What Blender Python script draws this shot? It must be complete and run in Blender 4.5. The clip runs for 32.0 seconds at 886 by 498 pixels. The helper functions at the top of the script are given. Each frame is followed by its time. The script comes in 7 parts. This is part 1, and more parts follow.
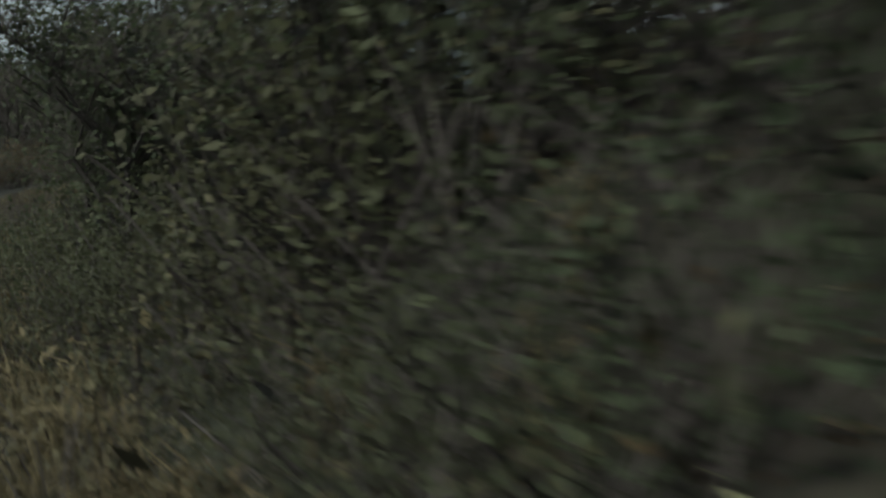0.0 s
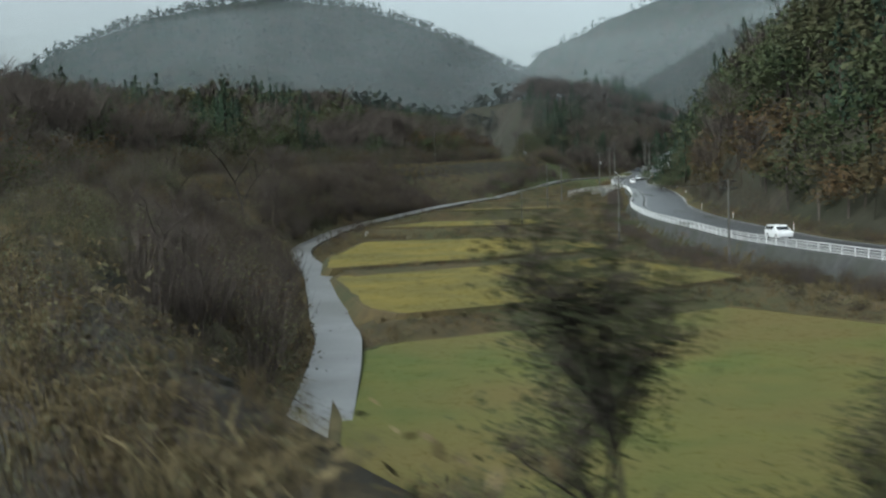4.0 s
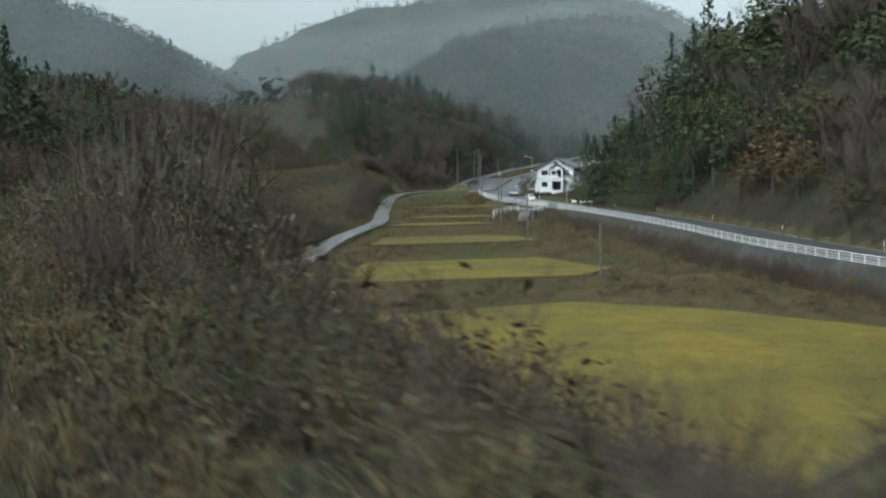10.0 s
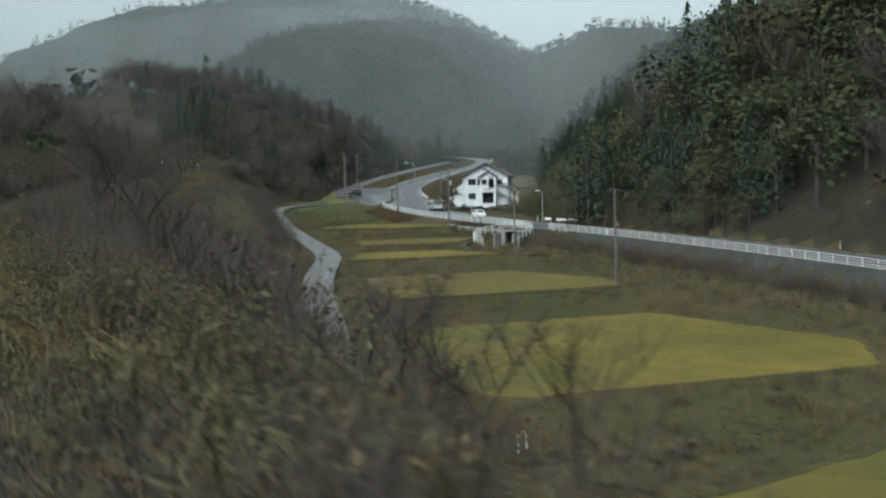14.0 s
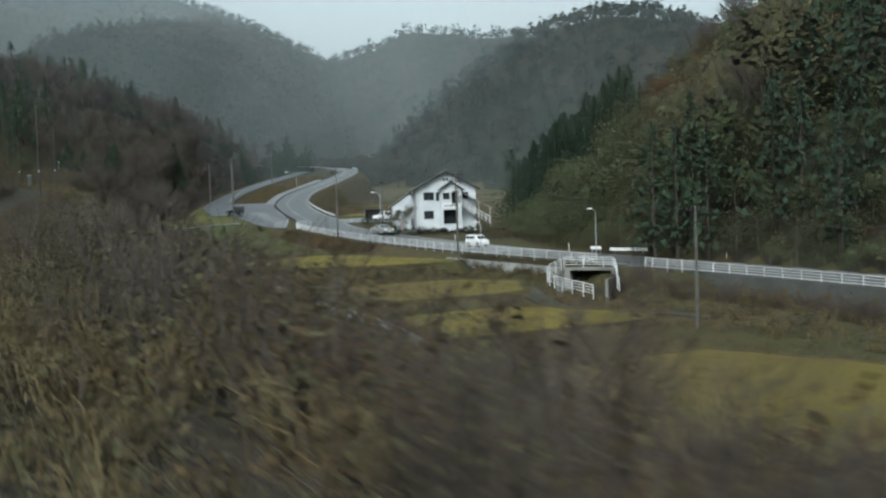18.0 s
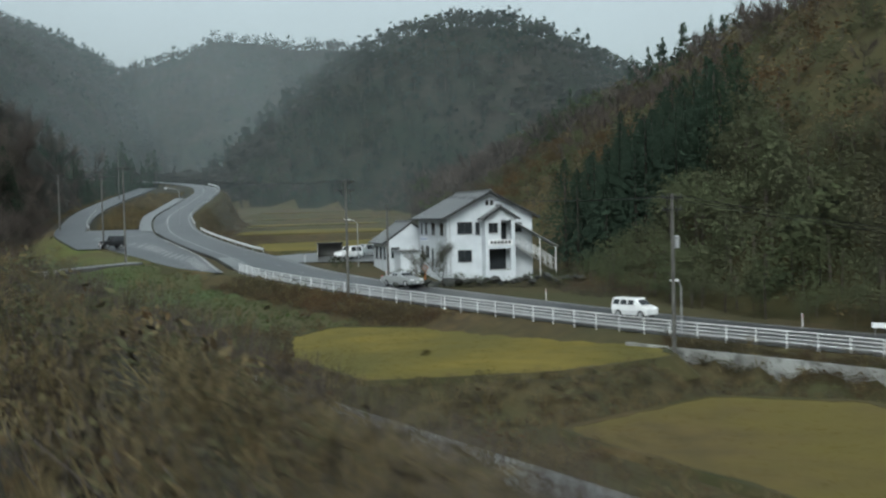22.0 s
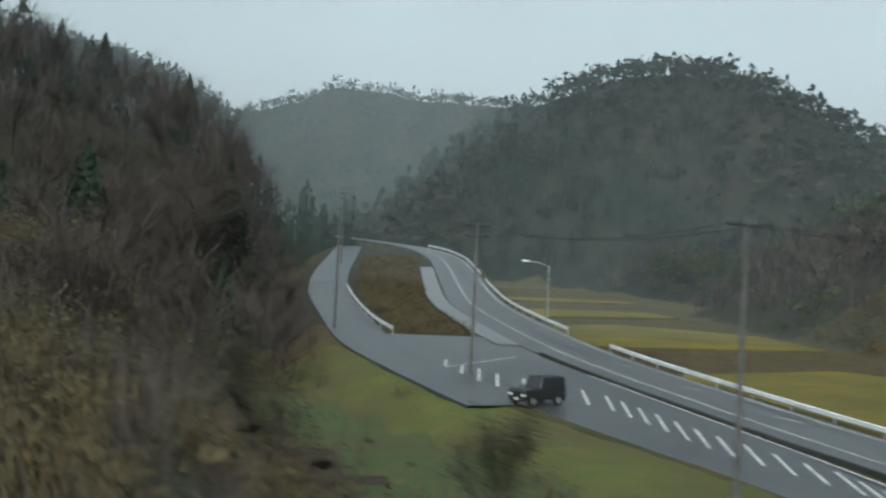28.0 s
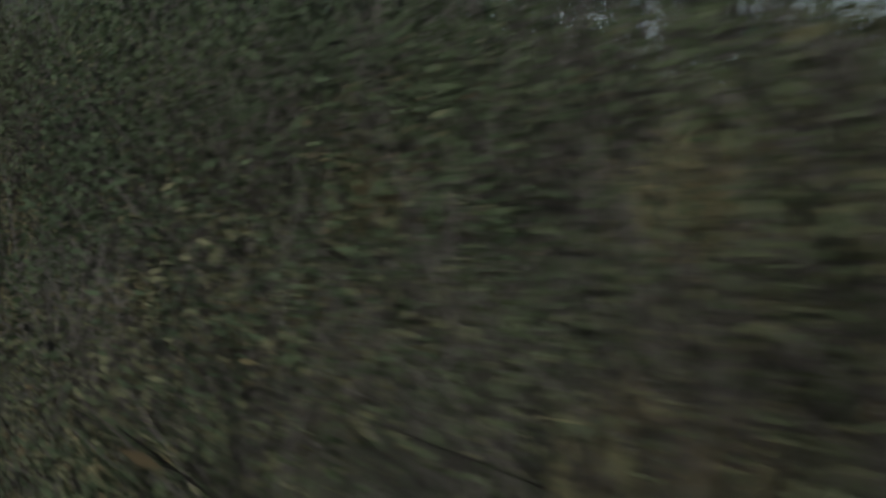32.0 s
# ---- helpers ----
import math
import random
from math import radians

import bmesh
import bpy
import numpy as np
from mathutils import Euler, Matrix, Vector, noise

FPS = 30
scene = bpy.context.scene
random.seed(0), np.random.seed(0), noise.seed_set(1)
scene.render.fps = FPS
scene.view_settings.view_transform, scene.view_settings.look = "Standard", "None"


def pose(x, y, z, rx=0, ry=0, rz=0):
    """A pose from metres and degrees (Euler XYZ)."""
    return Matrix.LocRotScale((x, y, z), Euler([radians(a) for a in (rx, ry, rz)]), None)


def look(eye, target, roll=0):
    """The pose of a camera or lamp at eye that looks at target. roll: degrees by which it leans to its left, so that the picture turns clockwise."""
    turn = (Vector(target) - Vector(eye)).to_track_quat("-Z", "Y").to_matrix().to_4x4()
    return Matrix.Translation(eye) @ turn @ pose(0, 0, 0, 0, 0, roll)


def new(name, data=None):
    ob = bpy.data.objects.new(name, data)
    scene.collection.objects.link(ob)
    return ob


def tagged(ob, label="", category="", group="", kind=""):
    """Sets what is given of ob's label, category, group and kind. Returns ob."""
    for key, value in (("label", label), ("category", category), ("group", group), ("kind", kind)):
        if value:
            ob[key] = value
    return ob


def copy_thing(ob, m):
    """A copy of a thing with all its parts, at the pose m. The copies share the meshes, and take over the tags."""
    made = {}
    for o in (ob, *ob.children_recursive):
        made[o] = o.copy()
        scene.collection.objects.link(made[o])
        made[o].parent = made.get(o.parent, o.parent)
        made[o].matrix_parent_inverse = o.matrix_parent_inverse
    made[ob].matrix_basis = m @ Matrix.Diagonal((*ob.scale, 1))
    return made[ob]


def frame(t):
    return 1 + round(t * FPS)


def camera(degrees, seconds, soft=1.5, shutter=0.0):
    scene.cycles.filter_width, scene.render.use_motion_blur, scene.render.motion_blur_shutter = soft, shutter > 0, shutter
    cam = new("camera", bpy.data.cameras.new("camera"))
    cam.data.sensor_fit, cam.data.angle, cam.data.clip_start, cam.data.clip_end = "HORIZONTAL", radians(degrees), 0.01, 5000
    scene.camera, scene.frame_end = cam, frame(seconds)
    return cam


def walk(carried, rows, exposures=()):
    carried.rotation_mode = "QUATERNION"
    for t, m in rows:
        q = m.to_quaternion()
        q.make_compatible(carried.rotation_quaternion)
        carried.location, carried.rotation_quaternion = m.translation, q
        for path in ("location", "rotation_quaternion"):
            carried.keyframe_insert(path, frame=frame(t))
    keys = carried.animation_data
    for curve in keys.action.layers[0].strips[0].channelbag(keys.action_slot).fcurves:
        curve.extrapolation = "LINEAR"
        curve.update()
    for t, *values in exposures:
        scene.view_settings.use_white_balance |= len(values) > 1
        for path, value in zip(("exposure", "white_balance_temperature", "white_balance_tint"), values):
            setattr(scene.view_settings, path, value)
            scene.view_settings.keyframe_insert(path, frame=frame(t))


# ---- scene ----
# camera: seconds, eye x y z, yaw, pitch, roll
cam = camera(44.27, 32.0, soft=2.3, shutter=0.5)
PATH = [
    (0.0, 0.00, 0.00, 0.00, 46.15, -3.06, 0.50),
    (0.5, -6.86, 1.83, 0.21, 45.08, -3.14, 0.82),
    (1.0, -13.71, 3.82, 0.43, 43.96, -3.22, 1.13),
    (1.5, -20.54, 5.98, 0.64, 42.70, -3.25, 1.38),
    (2.0, -27.37, 8.30, 0.85, 41.23, -3.20, 1.52),
    (2.5, -34.17, 10.80, 1.06, 39.85, -3.15, 1.62),
    (3.0, -40.97, 13.46, 1.28, 38.48, -3.15, 1.70),
    (3.5, -47.75, 16.30, 1.49, 37.15, -3.14, 1.69),
    (4.0, -54.50, 19.30, 1.70, 35.83, -3.07, 1.57),
    (4.5, -61.23, 22.47, 1.92, 34.50, -2.98, 1.44),
    (5.0, -67.92, 25.82, 2.14, 33.14, -2.90, 1.36),
    (5.5, -74.58, 29.33, 2.35, 31.77, -2.86, 1.38),
    (6.0, -81.19, 33.02, 2.57, 30.39, -2.87, 1.48),
    (6.5, -87.74, 36.87, 2.79, 29.01, -2.93, 1.65),
    (7.0, -94.20, 40.89, 3.02, 27.62, -2.97, 1.81),
    (7.5, -100.57, 45.08, 3.24, 26.36, -3.01, 1.87),
    (8.0, -106.84, 49.43, 3.47, 24.96, -3.01, 1.79),
    (8.5, -113.01, 53.94, 3.70, 23.56, -2.98, 1.65),
    (9.0, -119.05, 58.59, 3.93, 22.18, -3.02, 1.58),
    (9.5, -124.96, 63.40, 4.17, 20.73, -3.01, 1.39),
    (10.0, -130.74, 68.35, 4.40, 19.26, -2.97, 1.20),
    (10.5, -136.40, 73.44, 4.64, 17.80, -2.97, 1.04),
    (11.0, -141.92, 78.67, 4.87, 16.40, -2.95, 0.91),
    (11.5, -147.31, 84.03, 5.11, 15.05, -2.94, 0.82),
    (12.0, -152.56, 89.52, 5.35, 13.61, -2.89, 0.83),
    (12.5, -157.66, 95.14, 5.59, 12.16, -2.81, 0.99),
    (13.0, -162.62, 100.89, 5.83, 10.71, -2.83, 1.17),
    (13.5, -167.43, 106.76, 6.07, 9.25, -2.91, 1.33),
    (14.0, -172.09, 112.76, 6.32, 7.79, -2.85, 1.43),
    (14.5, -176.60, 118.88, 6.56, 6.36, -2.83, 1.48),
    (15.0, -180.96, 125.12, 6.80, 4.94, -2.81, 1.46),
    (15.5, -185.18, 131.50, 7.04, 3.53, -2.79, 1.47),
    (16.0, -189.24, 137.99, 7.28, 2.13, -2.80, 1.54),
    (16.5, -193.16, 144.61, 7.52, 0.75, -2.81, 1.68),
    (17.0, -196.94, 151.37, 7.77, -0.66, -2.82, 1.85),
    (17.5, -200.58, 158.25, 8.02, -2.02, -2.71, 1.96),
    (18.0, -204.06, 165.26, 8.26, -3.48, -2.63, 2.02),
    (18.5, -207.39, 172.39, 8.52, -5.03, -2.62, 2.16),
    (19.0, -210.55, 179.65, 8.77, -6.31, -2.68, 2.42),
    (19.5, -213.55, 187.02, 9.03, -7.74, -2.78, 2.76),
    (20.0, -216.37, 194.50, 9.30, -9.21, -2.87, 2.99),
    (20.5, -219.03, 202.10, 9.56, -10.61, -2.84, 2.96),
    (21.0, -221.54, 209.79, 9.84, -12.02, -2.69, 2.67),
    (21.5, -223.89, 217.57, 10.12, -13.41, -2.38, 2.10),
    (22.0, -226.08, 225.45, 10.40, -14.59, -1.93, 1.42),
    (22.5, -228.15, 233.41, 10.69, -15.62, -1.49, 0.89),
    (23.0, -230.17, 241.44, 10.98, -16.38, -1.12, 0.45),
    (23.5, -232.12, 249.54, 11.27, -16.84, -0.80, 0.08),
    (24.0, -234.00, 257.71, 11.57, -16.93, -0.47, -0.24),
    (24.5, -235.88, 265.92, 11.87, -16.77, -0.22, -0.50),
    (25.0, -237.80, 274.16, 12.17, -16.54, -0.03, -0.72),
    (25.5, -239.77, 282.42, 12.48, -16.21, 0.15, -0.97),
    (26.0, -241.78, 290.71, 12.78, -15.71, 0.36, -1.28),
    (26.5, -243.90, 299.00, 13.09, -14.98, 0.63, -1.65),
    (27.0, -246.20, 307.25, 13.40, -13.94, 0.96, -2.06),
    (27.5, -248.67, 315.47, 13.71, -12.44, 1.28, -2.43),
    (28.0, -251.32, 323.66, 14.02, -10.73, 1.43, -2.68),
    (28.5, -254.19, 331.78, 14.33, -8.78, 1.50, -2.81),
    (29.0, -257.32, 339.81, 14.64, -6.77, 1.49, -2.86),
    (29.5, -260.71, 347.73, 14.95, -4.90, 1.47, -2.82),
    (30.0, -264.35, 355.55, 15.26, -3.00, 1.73, -2.71),
    (30.5, -268.23, 363.24, 15.57, -1.36, 2.05, -2.41),
    (31.0, -272.37, 370.80, 15.87, 0.38, 2.29, -2.03),
    (31.5, -276.75, 378.22, 16.18, 2.06, 2.41, -1.55),
    (32.0, -281.36, 385.48, 16.48, 3.74, 2.48, -1.04),
]
walk(cam, [(t, pose(x, y, z, 90 + p, r, h)) for t, x, y, z, h, p, r in PATH],
     exposures=[(0.0, 0.6), (1.0, 0.8), (1.8, 1.05), (3.5, 1.1), (11.0, 1.1), (13.0, 1.0), (17.0, 0.95), (20.0, 0.85), (23.0, 0.65), (24.5, 0.62), (27.0, 0.75), (29.0, 0.75), (30.5, 0.55), (32.0, 0.6)])

# ---- world: overcast rain light ----
world = bpy.data.worlds.new("sky")
scene.world = world
world.use_nodes = True
_n, _l = world.node_tree.nodes, world.node_tree.links
_sky = _n.new("ShaderNodeTexSky")
_sky.sky_type, _sky.sun_disc = "NISHITA", False
_sky.sun_elevation, _sky.sun_rotation = radians(48), radians(205)
_sky.air_density, _sky.dust_density, _sky.ozone_density = 1.0, 6.0, 1.0
_hsv = _n.new("ShaderNodeHueSaturation")
_hsv.inputs["Saturation"].default_value = 0.22
_tint = _n.new("ShaderNodeMix")
_tint.data_type, _tint.blend_type = "RGBA", "MULTIPLY"
_tint.inputs["Factor"].default_value = 1.0
_tint.inputs["B"].default_value = (0.855, 0.99, 1.01, 1)
_l.new(_sky.outputs["Color"], _hsv.inputs["Color"])
_l.new(_hsv.outputs["Color"], _tint.inputs["A"])
_bg = _n["Background"]
_l.new(_tint.outputs["Result"], _bg.inputs["Color"])
_bg.inputs["Strength"].default_value = 0.105

sun = new("sun", bpy.data.lights.new("sun", "SUN"))
sun.data.energy, sun.data.angle, sun.data.color = 0.5, radians(25), (1.0, 0.98, 0.95)
sun.matrix_world = look((0, 0, 100), (28, 60, 26))


# ---- materials ----
def material(name, c1, c2, scale=1.0, rough=0.85, c3=None, scale3=0.12, bump=0.0, bscale=None, spec=0.3, metal=0.0, rand=0.0, lo=0.35, hi=0.65, leafy=False):
    """Two colours mixed by noise, a third by a coarser noise, optional bump and per-object or per-island variation."""
    m = bpy.data.materials.new(name)
    m.use_nodes = True
    n, l = m.node_tree.nodes, m.node_tree.links
    b = n["Principled BSDF"]
    b.inputs["Roughness"].default_value, b.inputs["Metallic"].default_value = rough, metal
    b.inputs["Specular IOR Level"].default_value = spec
    co = n.new("ShaderNodeTexCoord")

    def noise_fac(s, detail=4.0):
        t = n.new("ShaderNodeTexNoise")
        t.inputs["Scale"].default_value, t.inputs["Detail"].default_value = s, detail
        l.new(co.outputs["Object"], t.inputs["Vector"])
        r = n.new("ShaderNodeMapRange")
        r.inputs["From Min"].default_value, r.inputs["From Max"].default_value = lo, hi
        l.new(t.outputs["Fac"], r.inputs["Value"])
        return r.outputs["Result"], t.outputs["Fac"]

    def mixed(fac, a, bcol):
        x = n.new("ShaderNodeMix")
        x.data_type = "RGBA"
        l.new(fac, x.inputs["Factor"])
        for sock, v in (("A", a), ("B", bcol)):
            if isinstance(v, tuple):
                x.inputs[sock].default_value = (*v, 1)
            else:
                l.new(v, x.inputs[sock])
        return x.outputs["Result"]

    f1, raw = noise_fac(scale)
    col = mixed(f1, c1, c2)
    if c3:
        f3, _ = noise_fac(scale3, 3.0)
        col = mixed(f3, col, c3)
    if rand:
        g = n.new("ShaderNodeNewGeometry")
        r = n.new("ShaderNodeMapRange")
        r.inputs["To Min"].default_value, r.inputs["To Max"].default_value = 1 - rand, 1 + rand
        l.new(g.outputs["Random Per Island"], r.inputs["Value"])
        x = n.new("ShaderNodeHueSaturation")
        l.new(r.outputs["Result"], x.inputs["Value"])
        l.new(col, x.inputs["Color"])
        col = x.outputs["Color"]
    l.new(col, b.inputs["Base Color"])
    if bump:
        bf, braw = noise_fac(bscale or scale * 4, 5.0)
        bm_ = n.new("ShaderNodeBump")
        bm_.inputs["Strength"].default_value, bm_.inputs["Distance"].default_value = bump, 0.05
        l.new(braw, bm_.inputs["Height"])
        l.new(bm_.outputs["Normal"], b.inputs["Normal"])
    if leafy:
        up = n.new("ShaderNodeCombineXYZ")
        up.inputs[0].default_value, up.inputs[1].default_value, up.inputs[2].default_value = -0.25, -0.35, 0.9
        l.new(up.outputs["Vector"], b.inputs["Normal"])
        b.inputs["Specular IOR Level"].default_value = 0.08
    return m


M = {}
M["soil"] = material("wet_soil_and_litter", (0.017, 0.015, 0.011), (0.036, 0.030, 0.020), 0.9, 0.95, (0.020, 0.022, 0.012), 0.06, 0.6, 3.0)
M["meadow"] = material("withered_valley_grass", (0.072, 0.050, 0.022), (0.040, 0.032, 0.016), 0.7, 0.95, (0.042, 0.042, 0.016), 0.07, 0.7, 4.0)
M["paddy"] = material("rice_stubble", (0.122, 0.096, 0.014), (0.160, 0.122, 0.021), 0.5, 0.9, (0.080, 0.072, 0.016), 0.09, 0.8, 4.0)
M["paddy_brown"] = material("fallow_stubble", (0.100, 0.074, 0.024), (0.070, 0.054, 0.020), 0.4, 0.9, (0.105, 0.086, 0.018), 0.09, 0.8, 4.0)
M["paddy_green"] = material("young_grass_field", (0.055, 0.074, 0.014), (0.082, 0.088, 0.018), 0.3, 0.9, (0.094, 0.076, 0.021), 0.08, 0.8, 4.0)
M["bank"] = material("dry_grass_bank", (0.085, 0.062, 0.025), (0.058, 0.044, 0.020), 0.8, 0.95, (0.030, 0.034, 0.012), 0.12, 0.7, 5.0)
M["asphalt"] = material("wet_asphalt", (0.032, 0.036, 0.039), (0.050, 0.054, 0.058), 0.5, 0.36, (0.061, 0.065, 0.068), 0.07, 0.12, 30.0, spec=0.5)
M["asphalt2"] = material("wet_worn_asphalt", (0.061, 0.065, 0.068), (0.090, 0.094, 0.097), 0.45, 0.36, (0.050, 0.054, 0.058), 0.1, 0.12, 30.0, spec=0.5)
M["sidewalk"] = material("wet_pale_asphalt", (0.094, 0.099, 0.102), (0.130, 0.135, 0.138), 0.6, 0.28, None, 0.1, 0.15, 20.0, spec=0.5)
M["concrete"] = material("weathered_concrete", (0.20, 0.20, 0.19), (0.30, 0.30, 0.28), 0.7, 0.8, (0.12, 0.12, 0.11), 0.3, 0.3, 8.0)
M["lane"] = material("wet_concrete_lane", (0.122, 0.126, 0.130), (0.180, 0.184, 0.187), 0.8, 0.28, (0.079, 0.079, 0.072), 0.2, 0.2, 8.0, spec=0.5)
M["darkwall"] = material("dark_block_wall", (0.035, 0.036, 0.036), (0.06, 0.06, 0.06), 0.9, 0.7, (0.03, 0.034, 0.026), 0.2, 0.4, 6.0)
M["white_paint"] = material("white_paint", (0.78, 0.79, 0.80), (0.66, 0.67, 0.68), 1.5, 0.45, None)
M["cabinet_grey"] = material("pale_grey_cabinet_paint", (0.072, 0.080, 0.076), (0.055, 0.062, 0.058), 1.2, 0.5, None, 0.1, 0.1, 20.0)
M["white_wall"] = material("white_render", (0.57, 0.60, 0.63), (0.47, 0.50, 0.53), 0.6, 0.8, None, 0.1, 0.1, 20.0)
M["tile"] = material("grey_roof_tile", (0.12, 0.125, 0.13), (0.17, 0.175, 0.18), 1.2, 0.3, None, 0.1, 0.1, 10.0)
M["line"] = material("road_paint", (0.60, 0.61, 0.61), (0.36, 0.36, 0.36), 2.0, 0.5, None)
M["glass"] = material("dark_window_glass", (0.02, 0.024, 0.028), (0.03, 0.034, 0.038), 0.5, 0.05, None, spec=0.6)
M["black"] = material("black_rubber", (0.015, 0.015, 0.016), (0.025, 0.025, 0.026), 2.0, 0.7)
M["pole"] = material("concrete_pole", (0.075, 0.074, 0.070), (0.12, 0.117, 0.11), 1.0, 0.8, None, 0.1, 0.2, 10.0)
M["dark_metal"] = material("dark_metal", (0.035, 0.035, 0.037), (0.06, 0.06, 0.06), 3.0, 0.5, metal=0.6)
M["grey_metal"] = material("galvanised_metal", (0.32, 0.33, 0.34), (0.42, 0.43, 0.44), 3.0, 0.45, metal=0.6)
M["bark"] = material("wet_bark", (0.038, 0.032, 0.028), (0.062, 0.053, 0.046), 2.0, 0.95)
M["twig"] = material("bare_twigs", (0.053, 0.044, 0.039), (0.086, 0.073, 0.065), 0.15, 0.95, rand=0.26, leafy=True)
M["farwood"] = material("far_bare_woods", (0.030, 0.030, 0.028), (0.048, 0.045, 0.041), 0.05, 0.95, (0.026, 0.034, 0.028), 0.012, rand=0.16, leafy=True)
M["conifer"] = material("cedar_foliage", (0.021, 0.038, 0.024), (0.036, 0.056, 0.032), 0.25, 0.95, (0.028, 0.044, 0.032), 0.03, rand=0.2, leafy=True)
M["ever"] = material("evergreen_leaves", (0.026, 0.040, 0.021), (0.046, 0.060, 0.028), 0.3, 0.75, (0.050, 0.048, 0.026), 0.08, rand=0.28, leafy=True)
M["bamboo"] = material("bamboo_leaves", (0.050, 0.064, 0.033), (0.078, 0.092, 0.048), 0.3, 0.8, (0.052, 0.052, 0.032), 0.08, rand=0.22, leafy=True)
M["brown"] = material("brown_leaves", (0.067, 0.040, 0.022), (0.091, 0.060, 0.031), 0.3, 0.9, (0.043, 0.040, 0.022), 0.1, rand=0.34, leafy=True)
M["greybrush"] = material("bare_brush", (0.044, 0.036, 0.031), (0.073, 0.060, 0.048), 0.3, 0.95, rand=0.30, leafy=True)
M["drygrass"] = material("dry_pampas_leaves", (0.090, 0.068, 0.035), (0.131, 0.107, 0.059), 0.5, 0.9, rand=0.34, leafy=True)
M["kudzu"] = material("grey_green_leaves", (0.050, 0.056, 0.030), (0.091, 0.094, 0.053), 0.5, 0.65, (0.072, 0.060, 0.031), 0.12, rand=0.38, leafy=True)
M["grass_green"] = material("dark_green_meadow", (0.036, 0.064, 0.021), (0.052, 0.074, 0.024), 0.5, 0.95, (0.058, 0.050, 0.022), 0.06, 0.8, 4.0)
M["stubble_y"] = material("cut_rice_straw", (0.122, 0.096, 0.014), (0.160, 0.122, 0.021), 0.5, 0.9, (0.080, 0.072, 0.016), 0.09, rand=0.10, leafy=True)
M["stubble_g"] = material("short_field_grass", (0.055, 0.074, 0.014), (0.082, 0.088, 0.018), 0.3, 0.9, (0.094, 0.076, 0.021), 0.08, rand=0.10, leafy=True)
M["stubble_b"] = material("fallow_straw", (0.100, 0.074, 0.024), (0.070, 0.054, 0.020), 0.4, 0.9, (0.105, 0.086, 0.018), 0.09, rand=0.10, leafy=True)
M["meadow_blades"] = material("wet_meadow_blades", (0.036, 0.062, 0.020), (0.052, 0.072, 0.024), 0.5, 0.9, (0.056, 0.056, 0.022), 0.1, rand=0.2, leafy=True)
M["verge"] = material("bright_verge_grass", (0.058, 0.074, 0.018), (0.086, 0.090, 0.024), 0.5, 0.95, (0.066, 0.058, 0.022), 0.12, 0.8, 4.0)
M["woodland"] = material("leafless_woodland_floor", (0.022, 0.023, 0.019), (0.034, 0.032, 0.027), 0.16, 0.98, (0.017, 0.024, 0.018), 0.03, 0.9, 0.35, spec=0.05)
M["lid_grey"] = material("wet_grey_lid", (0.17, 0.19, 0.185), (0.13, 0.145, 0.14), 1.2, 0.4)


# ---- plan: track, road, lane, valley floor ----
TRACK = [(0.0, 0.0, 0.0), (-27.4, 8.3, 0.9), (-54.5, 19.3, 1.7), (-81.2, 33.0, 2.6), (-106.8, 49.4, 3.5), (-130.7, 68.4, 4.4), (-152.6, 89.5, 5.4), (-172.1, 112.8, 6.3), (-189.2, 138.0, 7.3), (-204.1, 165.3, 8.3), (-216.4, 194.5, 9.3), (-226.1, 225.5, 10.4), (-234.0, 257.7, 11.6), (-241.8, 290.7, 12.8), (-251.3, 323.7, 14.0), (-264.3, 355.5, 15.3), (-281.4, 385.5, 16.5)]
RAIL = [(60, -30, -12), (0, 40, -8.5), (-40, 80, -6.6), (-63.5, 101, -5.8), (-75, 111, -5.4), (-90, 125, -4.9), (-98, 133, -4.6), (-107, 145, -4.2),
        (-124, 167, -3.2), (-138, 190, -2.2), (-148.5, 212, -1.2), (-157.5, 230, -0.5), (-169, 252, 0.3), (-184, 280, 1.1), (-196, 297, 1.9),
        (-209, 323, 3.0), (-217, 345, 4.0), (-219.5, 371, 5.0), (-222.5, 385, 6.0), (-226, 405, 7.5), (-227.3, 420, 8.7), (-227, 446, 10.7),
        (-224, 470, 12.7), (-220, 498, 15.2), (-217, 525, 17.6), (-219, 548, 19.8), (-232, 572, 22), (-256, 592, 24)]
LANE = [(-60, 20, -9.2), (-97, 67, -8.3), (-110, 81, -8.0), (-137, 109, -7.3), (-162, 133, -6.7), (-175, 152, -5.8), (-185, 170, -4.9), (-192, 192, -3.7),
        (-199, 217, -2.3), (-203.5, 240, -1.2), (-209.5, 258, -0.7), (-217.5, 278, 0.1), (-228, 306, 1.3), (-236.5, 330, 2.7), (-240.5, 346, 3.7), (-239, 357, 4.3), (-229.2, 366, 4.8)]
SIDE_ROAD = [(-230, 362, 4.9), (-233, 380, 5.7), (-237, 396, 6.9), (-240.2, 412, 8.2), (-240.6, 430, 9.6), (-240.3, 455, 11.6), (-237.6, 482, 14.0), (-232.6, 518, 17.0), (-229, 545, 19.2)]


